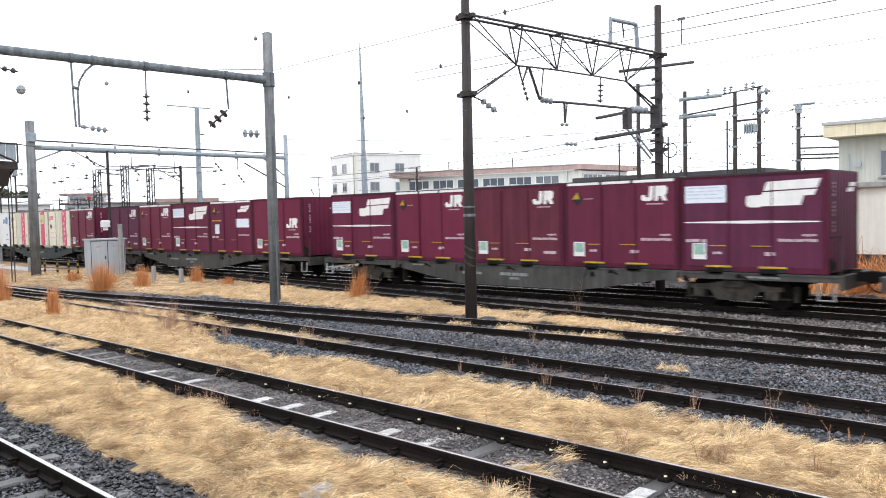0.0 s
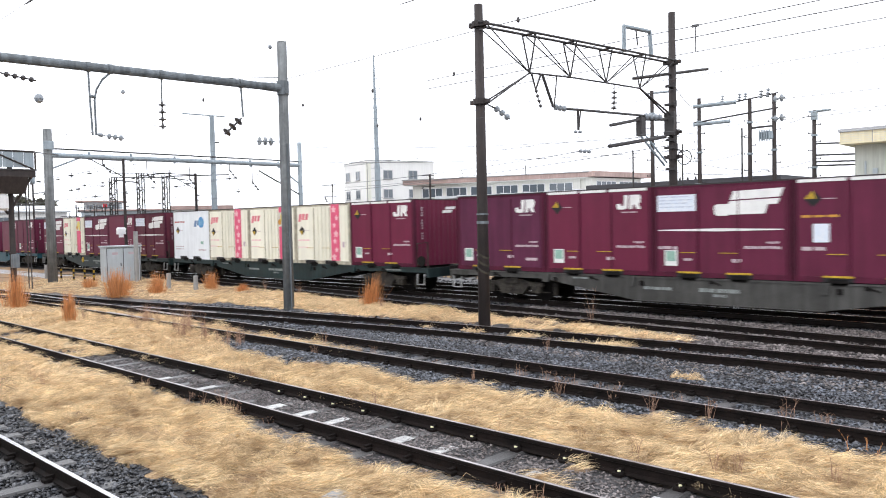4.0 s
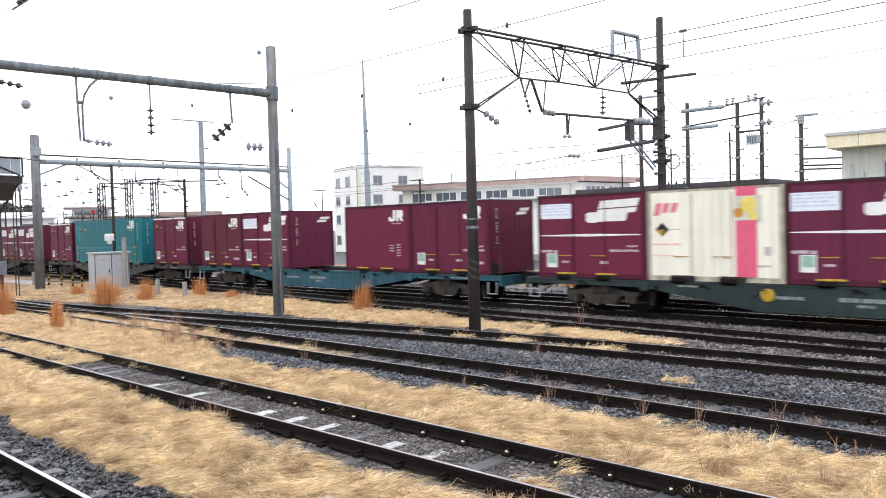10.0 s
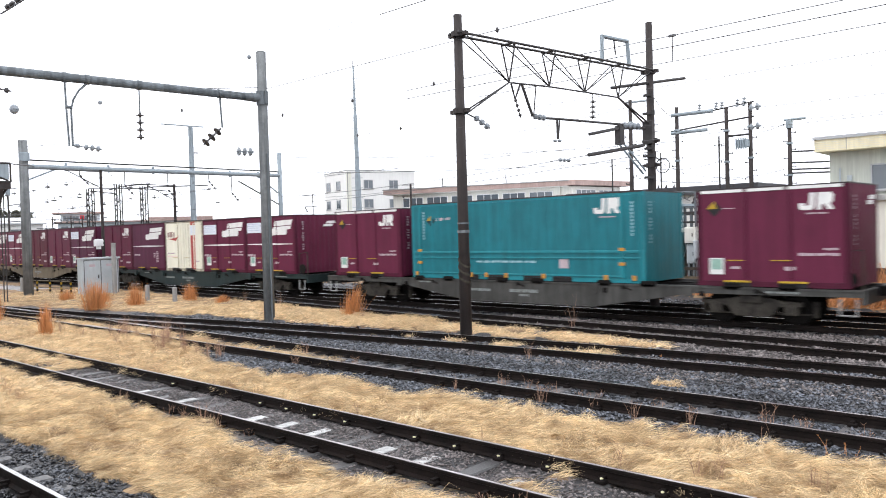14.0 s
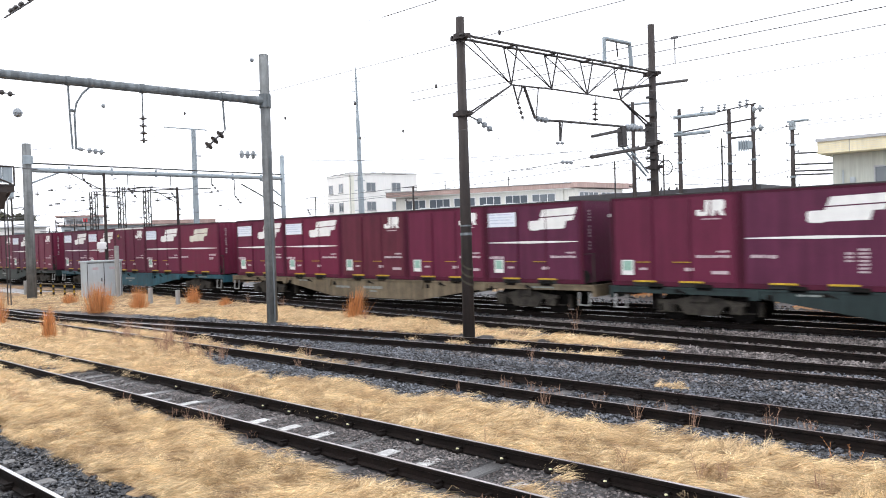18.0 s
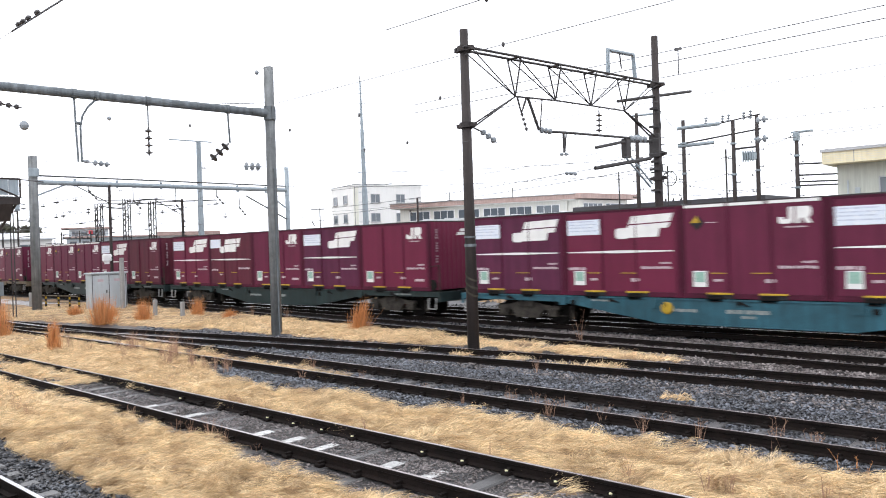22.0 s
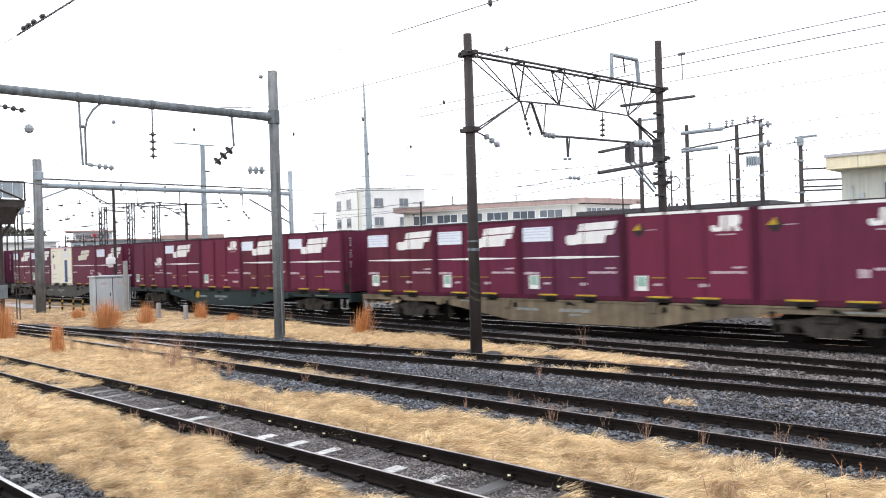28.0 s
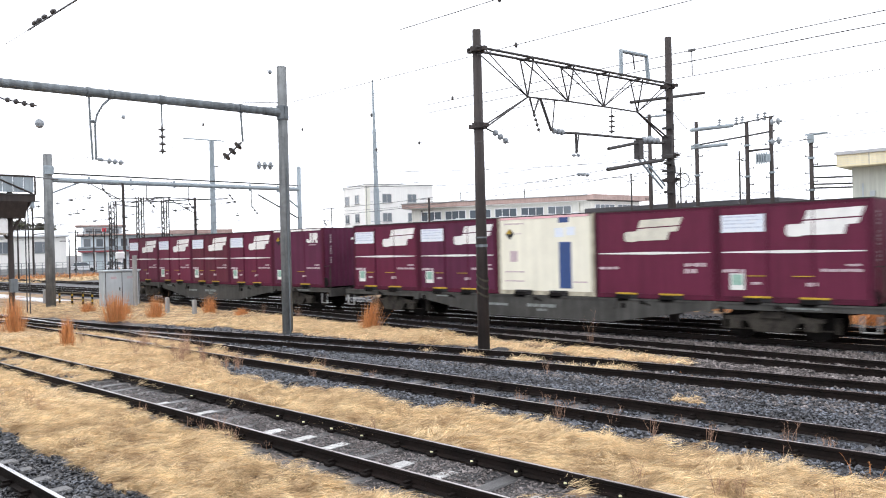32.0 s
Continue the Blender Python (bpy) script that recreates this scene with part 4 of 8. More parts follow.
def feeder_wires():
    """Wires along the tracks, most of them lost in the bright sky."""
    def line(y, z, r=0.006, x0=-60, x1=12, clamps=(), dz=0.0):
        w = wire([(x0, y, z), (x1, y, z + dz)], r, 0.0, clamps=[(c - x0) / (x1 - x0) for c in clamps])
        return w
    line(14.9, 7.52, 0.010, -13.1, 12, (-11.7,))
    line(14.9, 7.52, 0.009, -24, -13.1)
    line(14.9, 7.52, 0.004, -60, -24, (-27.1,))
    line(24.0, 8.88, 0.015, -24, 14)
    line(24.0, 8.52, 0.016, -24, 14)
    line(24.0, 8.03, 0.013, -20, 14)
    line(10.5, 6.96, 0.009, -11.2, 8, (-8.59,))
    line(10.5, 6.98, 0.003, -60, -11.2)
    line(6.4, 8.05, 0.022, -19.9, 4)
    line(6.4, 8.05, 0.006, -30, -19.9)
    line(17.6, 7.25, 0.003, -60, 10, (-20.3, -16.4, -24.4))
    line(17.6, 5.1, 0.003, -60, 10)
    line(20.6, 6.6, 0.007, -60, 10, (-23.5, -21.0))
    line(20.6, 5.1, 0.007, -60, 10)
    line(14.2, 5.15, 0.003, -60, 10)
    for a, b, r, sag in (((-42.68, 30.4, 7.9), (-19.31, 40.65, 7.3), 0.016, 0.35), ((-42.68, 30.4, 6.9), (-19.31, 40.65, 6.4), 0.016, 0.3), ((-52.8, 45.95, 10.0), (-21.56, 39.5, 9.4), 0.014, 0.5),
                         ((-52.8, 45.95, 8.4), (-21.56, 39.5, 8.0), 0.014, 0.5), ((-21.56, 39.5, 6.2), (-16.92, 41.7, 6.2), 0.016, 0.5), ((-12.0, 23.4, 5.0), (-19.31, 40.65, 5.8), 0.016, 0.2),
                         ((-19.31, 40.65, 5.6), (-13.96, 42.78, 5.5), 0.016, 0.45), ((-21.56, 39.5, 5.4), (-15.79, 42.15, 5.1), 0.016, 0.3), ((-15.4, 42.3, 8.85), (20, 46, 9.4), 0.014, 0.2),
                         ((-15.4, 42.3, 7.5), (-13.96, 42.78, 8.0), 0.016, 0.1), ((-13.96, 42.78, 8.0), (20, 46, 8.6), 0.014, 0.2), ((-19.3, 40.65, 8.7), (-12.0, 23.4, 7.0), 0.012, 0.3),
                         ((-21.56, 39.5, 7.2), (-12.0, 23.4, 5.4), 0.014, 0.3), ((-52.3, 29.4, 11.0), (-42.68, 14.5, 7.6), 0.012, 0.2), ((-52.3, 29.4, 10.9), (-64.6, 26.9, 7.1), 0.012, 0.2)):
        wire([a, b], r, sag)
    far = ((17.0, 5.9), (17.9, 5.2), (19.2, 6.3), (20.6, 5.6), (22.0, 6.1), (23.4, 5.3), (24.6, 6.5), (25.8, 5.7), (27.4, 6.0), (29.0, 5.2), (26.6, 4.6), (21.3, 4.7))
    for k, (y, z) in enumerate(far):
        wire([(-42.7, y, z), (-120, y + 4, z - 0.3)], 0.013, 0.0)
        for j in range(3):
            x = -47 - 6.5 * j - 1.7 * (k % 4)
            d = thing("wire_dropper", "small dark dropper and clamp on a far wire", "wire dropper", "wire droppers")
            yy = y + 4 * (-42.7 - x) / 77.3
            part("rod", Geo().tube((x, yy, z - 0.25), (x, yy, z + 0.22), 0.016, n=5), M["steel_dark"], d)
            part("clip", Geo().box(x - 0.05, x + 0.05, yy - 0.14, yy + 0.1, z - 0.1, z - 0.02), M["porcelain_dark"], d)
    for a, b, r, sag in (((-42.68, 16.5, 6.5), (-64.6, 26.9, 6.6), 0.012, 0.3), ((-42.68, 19.0, 6.4), (-63.7, 29.0, 6.3), 0.012, 0.3), ((-42.68, 22.0, 6.6), (-52.3, 29.4, 7.9), 0.012, 0.15),
                         ((-42.68, 25.0, 6.5), (-62.9, 30.8, 6.0), 0.012, 0.3), ((-42.68, 30.4, 5.9), (-62.9, 30.8, 5.4), 0.012, 0.3), ((-64.6, 26.9, 5.6), (-110, 25, 6.2), 0.016, 0.4),
                         ((-62.9, 30.8, 6.6), (-110, 36, 6.4), 0.016, 0.4), ((-44.1, 23.55, 5.8), (-62.9, 30.8, 4.8), 0.012, 0.2), ((-39.5, 17.0, 6.1), (-64.8, 28.4, 5.9), 0.012, 0.3)):
        wire([a, b], r, sag)
    for a, b, r, sag in (((-42.68, 30.4, 5.25), (-12.1, 23.3, 5.3), 0.013, 0.28), ((-42.68, 30.4, 4.75), (-12.1, 23.3, 4.98), 0.013, 0.22), ((-43.8, 43.9, 6.2), (-21.56, 39.5, 7.4), 0.013, 0.2),
                         ((-49.0, 38.0, 5.6), (-43.8, 43.9, 6.1), 0.012, 0.1), ((-42.68, 30.4, 5.9), (-49.0, 38.0, 5.6), 0.012, 0.1)):
        wire([a, b], r, sag)
    h = thing("wire_hanger", "small dark hanger between two feeder wires", "wire hanger")
    part("rod", Geo().tube((-11.5, 24, 8.9), (-11.5, 24, 8.05), 0.02, n=6), M["wire"], h)
    part("clip", Geo().box(-11.62, -11.38, 23.96, 24.04, 8.84, 8.92, 0.01), M["wire"], h)
    for x0, y, z in ((-19.8, 6.4, 8.05),):
        k = thing("wire_tensioner", "dark insulator string and clamps on a near wire", "insulator")
        for i, dx in enumerate((0.25, 0.55, 0.9, 1.45)):
            part("clamp_block", Geo().turned((x0 + dx, y, z + 0.06), (x0 + dx + 0.22, y, z + 0.07), [(0, 0.025), (0.3, 0.06), (0.7, 0.06), (1, 0.025)], 8), M["porcelain_dark"], k)
    for y, z, x, r in ((7.1, 6.06, -21.4, 0.12), (14.2, 8.45, -21.4, 0.07), (9.4, 6.5, -21.6, 0.06)):
        k = thing("wire_insulator", "round dark insulator on a wire", "insulator", "wire insulators")
        part("ball", Geo().turned((x, y, z - r), (x, y, z + r), [(0, r * 0.3), (0.2, r * 0.8), (0.5, r), (0.8, r * 0.8), (1, r * 0.3)], 12), M["porcelain"], k)


feeder_wires()


def cabinet():
    # its sides follow the main track
    t = thing("relay_cabinet", "pale grey steel trackside relay cabinet with two doors", "cabinet", at=pose(-40.0, 16.0, -0.25, rz=0))
    part("body", Geo().box(-0.35, 0.35, 0.06, 1.9, 0.06, 1.95, 0.015), M["cabinet"], t)
    part("roof", Geo().box(-0.42, 0.42, 0.0, 1.96, 1.95, 2.02, 0.015), M["cabinet"], t)
    part("plinth", Geo().box(-0.38, 0.38, 0.03, 1.93, -0.1, 0.06), M["concrete"], t)
    for y0, y1 in ((0.12, 0.94), (0.98, 1.82)):
        d = part("door", Geo().box(0.35, 0.375, y0, y1, 0.15, 1.88), M["cabinet"], t)
        part("handle", Geo().box(0.375, 0.41, y1 - 0.14, y1 - 0.1, 0.95, 1.12), M["steel_dark"], d)
        part("plate", Geo().box(0.375, 0.379, y0 + 0.25, y0 + 0.55, 1.55, 1.68), M["text"], d)
    for y, w in ((0.105, 0.02), (0.95, 0.022), (1.83, 0.02)):
        part("door_gap", Geo().box(0.35, 0.379, y, y + w, 0.14, 1.89), M["steel_dark"], t)
    part("door_gap", Geo().box(0.35, 0.379, 0.12, 1.84, 1.885, 1.90), M["steel_dark"], t)
    part("side_door", Geo().box(-0.28, 0.28, 0.035, 0.06, 0.15, 1.86), M["cabinet"], t)
    t = thing("concrete_post", "grey concrete marker post beside the relay cabinet", "post", at=pose(-38.75, 17.25, -0.25))
    part("shaft", Geo().box(-0.09, 0.09, -0.09, 0.09, 0, 2.75, 0.015), M["concrete"], t)
    for x, y, h in ((-32.35, 15.83, 0.62), (-30.56, 16.17, 0.55), (-46.0, 15.3, 0.7)):
        t = thing("marker_post", "short grey concrete marker post in the straw", "post", "marker posts", at=pose(x, y, -0.25))
        part("shaft", Geo().box(-0.08, 0.08, -0.08, 0.08, 0, h + 0.25, 0.02), M["concrete"], t)
    # striped guard fence by the cabinet
    f = thing("guard_fence", "low yellow and black striped guard fence", "fence")
    pts = [(-46.0, 15.4), (-44.6, 15.6), (-43.2, 15.75), (-42.2, 15.95), (-41.1, 16.0)]
    for x, y in pts:
        part("fence_post", Geo().tube((x, y, -0.3), (x, y, 0.62), 0.05, n=8), M["yellow"], f)
        for z in (-0.02, 0.24, 0.5):
            part("black_band", Geo().tube((x, y, z), (x, y, z + 0.13), 0.053, n=8), M["black"], f)
    for z in (0.2, 0.55):
        for a, b in zip(pts, pts[1:]):
            part("fence_rail", Geo().tube((*a, z), (*b, z), 0.03, n=6), M["w_khaki"], f)


cabinet()


def left_platform_box():
    """Raised inspection platform on a post at the edge of the yard."""
    t = thing("signal_platform", "pale blue steel signal platform on a dark post", "signal platform")
    X, Y = -37.6, 11.02
    part("post", Geo().tube((X, Y + 0.12, -0.3), (X, Y + 0.12, 5.6), 0.13, 0.11, 10), M["pole_dark"], t)
    part("deck", Geo().box(X - 0.9, X + 0.9, Y - 2.6, Y + 0.9, 5.02, 5.30), M["pole_dark"], t)
    part("deck_plate", Geo().box(X - 0.86, X + 0.95, Y - 2.6, Y + 0.94, 5.30, 5.36), M["steel_dark"], t)
    for i in range(8):
        y = Y - 2.5 + i * 0.42
        part("panel", Geo().box(X + 0.86, X + 0.9, y, y + 0.4, 5.42, 6.1), M["blue_steel"], t)
    part("rail", Geo().tube((X + 0.9, Y - 2.6, 6.14), (X + 0.9, Y + 0.9, 6.14), 0.045, n=6), M["pole_dark"], t)
    part("rail", Geo().tube((X + 0.9, Y + 0.9, 5.3), (X + 0.9, Y + 0.9, 6.14), 0.04, n=6), M["pole_dark"], t)
    part("diagonal", Geo().tube((X + 0.92, Y - 0.9, 6.12), (X + 0.92, Y + 0.8, 5.36), 0.04, n=6), M["pole_dark"], t)
    part("rail_wire", Geo().tube((X + 0.9, Y + 0.9, 6.12), (X - 4.9, Y + 3.9, 6.6), 0.03, n=6), M["steel_dark"], t)
    part("bracket_beam", Geo().plate([(X - 0.3, 4.3), (X + 0.5, 4.3), (X + 0.9, 5.02), (X - 0.9, 5.02)], Y - 2.2, Y + 0.6), M["pole_dark"], t)
    for y in (Y - 1.2, Y + 0.9):
        part("knee", Geo().tube((X, Y, 3.4), (X + 0.3, y, 5.05), 0.06, n=6), M["pole_dark"], t)
    part("signal_head", Geo().turned((X + 0.25, Y - 0.32, 3.55), (X + 0.25, Y - 0.32, 4.4), [(0, 0.16), (0.1, 0.27), (0.75, 0.27), (0.9, 0.15), (1, 0.1)], 14), M["white_paint"], t)
    part("signal_arm", Geo().tube((X, Y + 0.1, 3.85), (X + 0.25, Y - 0.32, 3.85), 0.03, n=6), M["steel_dark"], t)
    part("junction_box", Geo().box(X + 0.08, X + 0.3, Y, Y + 0.3, 1.0, 1.6, 0.02), M["pole_grey"], t)
    part("ladder", Geo().path([(X - 0.2, Y + 0.8, 0), (X - 0.2, Y + 0.8, 5.2)], 0.025).path([(X + 0.2, Y + 0.8, 0), (X + 0.2, Y + 0.8, 5.2)], 0.025), M["steel_dark"], t)


left_platform_box()


# ---- buildings beyond the yard ----
def window(parent, x0, x1, y, z0, z1, panes=2, frame_d=0.06, paint="frame_al"):
    """A recessed sliding window on a wall that faces -y at y."""
    w = part("window", Geo().box(x0, x1, y - frame_d, y + 0.02, z0, z0 + 0.06).box(x0, x1, y - frame_d, y + 0.02, z1 - 0.06, z1)
             .box(x0, x0 + 0.06, y - frame_d, y + 0.02, z0, z1).box(x1 - 0.06, x1, y - frame_d, y + 0.02, z0, z1), M[paint], parent)
    s = (x1 - x0 - 0.08) / panes
    for i in range(panes):
        a = x0 + 0.04 + i * s
        part("pane", Geo().box(a + 0.02, a + s - 0.02, y - 0.03 - 0.015 * (i % 2), y - 0.01 - 0.015 * (i % 2), z0 + 0.05, z1 - 0.05), M["glass"], w)
        if i:
            part("mullion", Geo().box(a - 0.025, a + 0.025, y - 0.05, y, z0 + 0.04, z1 - 0.04), M[paint], w)
    part("sill", Geo().box(x0 - 0.06, x1 + 0.06, y - 0.12, y, z0 - 0.07, z0 - 0.005), M["concrete"], w)
    return w


def white_block():
    """Four-storey white block behind the yard, seen on its corner: a narrow and a wide side with windows."""
    t = thing("apartment_block", "white rendered four storey block with small dark windows", "building", at=pose(-71.4, 60.8, -0.2))
    hh = 10.36
    for (dx, dy), flip, cols in (((2.6, 8.9), False, (2.1, 5.6)), ((-7.1, 2.07), True, (0.7, 3.85))):
        L = math.hypot(dx, dy)
        ang = math.degrees(math.atan2(dy, dx)) + (180 if flip else 0)
        side = part("wall", Geo().box(*((-L, -0.01) if flip else (0.01, L)), 0, 7.0 if flip else 5.1, 0, hh - (0.003 if flip else 0)), M["wall_white"], t, at=pose(0, 0, 0, rz=ang))
        part("parapet", Geo().box(*((-L, 0.04) if flip else (-0.04, L)), -0.05, 0.3, hh, hh + 0.22 + (0.004 if flip else 0), 0.02), M["wall_white"], side)
        for z in (1.0, 3.6, 6.0, 8.35):
            for c in cols:
                x = c - L if flip else c
                window(side, x, x + 1.25, 0, z, z + 1.1)
        part("pilaster", Geo().box(*((-0.42, 0) if flip else (0, 0.42)), -0.05, 0, 0, hh - 0.004), M["pilaster"], side)
        part("coping", Geo().box(*((-L, 0.06) if flip else (-0.06, L)), -0.08, 0.32, hh + 0.225 + (0.004 if flip else 0), hh + 0.30 + (0.004 if flip else 0)), M["concrete"], side)
    part("drain_pipe", Geo().tube((0.06, -0.12, 0), (0.06, -0.12, hh), 0.05, n=8), M["concrete"], t)


white_block()


def long_office():
    """Long two-storey office under a brown eave."""
    ang = math.degrees(math.atan2(54.0 - 48.6, -35.8 + 52.0))
    t = thing("office_building", "long cream office building with a brown flat eave and ribbon windows", "building", at=pose(-52.0, 48.6, -0.2, rz=ang))
    L = 16.9
    part("wall", Geo().box(0.6, L - 0.3, 0.7, 9, 0, 6.3), M["wall_cream"], t)
    part("eave", Geo().box(-0.1, L + 0.6, 0.0, 10, 6.36, 6.75, 0.03), M["roof_brown"], t)
    part("eave_soffit", Geo().box(0, L + 0.5, 0.1, 9.9, 6.30, 6.358), M["wall_white"], t)
    part("roof_coping", Geo().box(-0.15, L + 0.65, -0.05, 10.05, 6.75, 6.83), M["concrete"], t)
    for i in range(6):
        x = 1.6 + i * 2.45
        window(t, x, x + 2.1, 0.7, 5.1, 6.0, 3, paint="white_paint")
        window(t, x, x + 2.1, 0.7, 1.4, 2.9, 3)
    for x in (4.2, 10.6):
        part("vent_pipe", Geo().tube((x, 4, 6.8), (x, 4, 7.9), 0.05, n=6), M["steel_dark"], t)
    # end wing turned towards the road
    w = thing("office_wing", "cream office wing with a brown flat eave and wide windows", "building", at=pose(-35.3, 54.5, -0.2, rz=83))
    part("wall", Geo().box(0, 6.6, 0, 7, 0, 6.3), M["wall_cream"], w)
    part("eave", Geo().box(-0.4, 7.6, -0.6, 7.5, 6.38, 6.82, 0.03), M["roof_brown"], w)
    window(w, 0.5, 3.1, 0, 4.85, 6.05, 4, paint="white_paint")
    window(w, 3.5, 6.1, 0, 4.85, 6.05, 4, paint="white_paint")


long_office()


def warehouses():
    t = thing("warehouse", "low white warehouse with a pale metal roof beside the yard", "building", at=pose(-46, 47.5, -0.2, rz=6))
    part("wall", Geo().box(0, 17.5, 0, 12, 0, 4.85), M["wall_white"], t)
    part("roof", Geo().plate([(-0.4, 4.85), (17.9, 4.85), (17.9, 5.05), (-0.4, 5.05)], -0.5, 12.5), M["roof_silver"], t)
    for i in range(9):
        part("roof_rib", Geo().box(-0.2 + i * 2.2, -0.1 + i * 2.2, -0.5, 12.5, 5.05, 5.12), M["roof_silver"], t)
    for x in (9.5, 12.5, 15.5):
        part("wall_lamp", Geo().box(x, x + 0.25, -0.25, 0, 4.1, 4.35, 0.02), M["steel_dark"], t)
    part("base_course", Geo().box(-0.02, 17.52, -0.04, 0, 0, 0.5), M["concrete"], t)
    d = thing("warehouse", "low warehouse with a dark flat roof and pale walls", "building", at=pose(-29.6, 46.4, -0.2, rz=0))
    part("wall", Geo().box(0, 12.3, 0, 10, 0, 4.7), M["wall_white"], d)
    part("roof", Geo().box(-0.6, 12.8, -0.6, 10.5, 4.7, 5.2, 0.03), M["roof_dark"], d)
    for i in range(4):
        part("roof_vent", Geo().plate([(5.0 + i * 0.55, 5.2), (5.2 + i * 0.55, 5.2), (5.15 + i * 0.55, 5.5)], 1.0, 1.1), M["steel_dark"], d)
    # the olive house by the track and the cream shed in front of it
    h = thing("track_office", "pale olive two storey house with a cream yellow fascia", "building", at=pose(-10.77, 38.4, -0.2, rz=2))
    part("wall", Geo().box(0, 16, 0, 9, 0, 5.95), M["wall_green"], h)
    for i in range(4):
        part("fascia_groove", Geo().box(-0.41, 16.79, -0.905, -0.9, 6.06 + i * 0.1, 6.075 + i * 0.1), M["wall_cream"], h)
    part("fascia", Geo().box(-0.42, 16.8, -0.9, 9.6, 5.96, 6.55, 0.02), M["eave_yellow"], h)
    part("gutter", Geo().box(-0.48, 16.9, -0.97, -0.88, 6.50, 6.64), M["frame_al"], h)
    for i in range(9):
        part("fascia_joint", Geo().box(0.9 + i * 1.9, 0.93 + i * 1.9, -0.907, -0.9, 5.98, 6.5), M["concrete"], h)
    window(h, 1.7, 3.4, 0, 4.1, 5.3, 2)
    window(h, 5.2, 6.9, 0, 4.1, 5.3, 2)
    part("vent_hood", Geo().box(0.75, 0.95, -0.16, 0, 4.6, 4.85, 0.02), M["cabinet"], h)
    part("drain_pipe", Geo().tube((0.45, -0.07, 0), (0.45, -0.07, 5.2), 0.04, n=8), M["cabinet"], h)
    s = thing("shed", "low cream shed with a concrete base beside the track", "building", at=pose(-14.4, 36.0, -0.2, rz=0))
    part("wall", Geo().box(0, 24, 0, 2.0, 0, 3.6), M["wall_cream"], s)
    part("roof", Geo().box(-0.2, 24.3, -0.25, 2.2, 3.6, 3.82, 0.02), M["concrete"], s)
    part("base_course", Geo().box(-0.02, 24.02, -0.12, 0, 0, 0.75), M["pole_dark"], s)
    part("crate", Geo().box(2.0, 3.6, -0.9, -0.15, 0.1, 1.05, 0.03), M["concrete"], s)
    y = thing("stay_wire", "stay wire with a black and yellow guard", "stay wire")
    part("wire", Geo().tube((-14.2, 33, 4.6), (-9.8, 33, -0.2), 0.012, n=5), M["wire"], y)
    for i in range(8):
        a, b = Vector((-14.2, 33, 4.6)), Vector((-9.8, 33, -0.2))
        part("guard_band", Geo().tube(a.lerp(b, 0.55 + i * 0.035), a.lerp(b, 0.572 + i * 0.035), 0.04, n=6), M["black"] if i % 2 else M["yellow"], y)
    air = thing("air_conditioner", "pale outdoor air conditioner unit by a white wall", "air conditioner", at=pose(-29.0, 44.5, -0.2))
    part("casing", Geo().box(0, 0.9, 0, 0.4, 0.5, 1.9, 0.02), M["cabinet"], air)
    part("fan_grille", Geo().turned((0.45, -0.02, 1.5), (0.45, 0.0, 1.5), [(0, 0.3), (1, 0.32)], 18), M["steel_dark"], air)
    part("stand", Geo().box(0.05, 0.85, 0.05, 0.35, 0, 0.5), M["concrete"], air)
    bar = thing("guard_bar", "yellow steel guard bar in dry grass", "guard bar")
    part("hoop", Geo().path([(-27.7, 43.5, -0.2), (-27.7, 43.5, 0.95), (-27.0, 43.5, 0.95), (-27.0, 43.5, -0.2)], 0.05, 8), M["yellow"], bar)


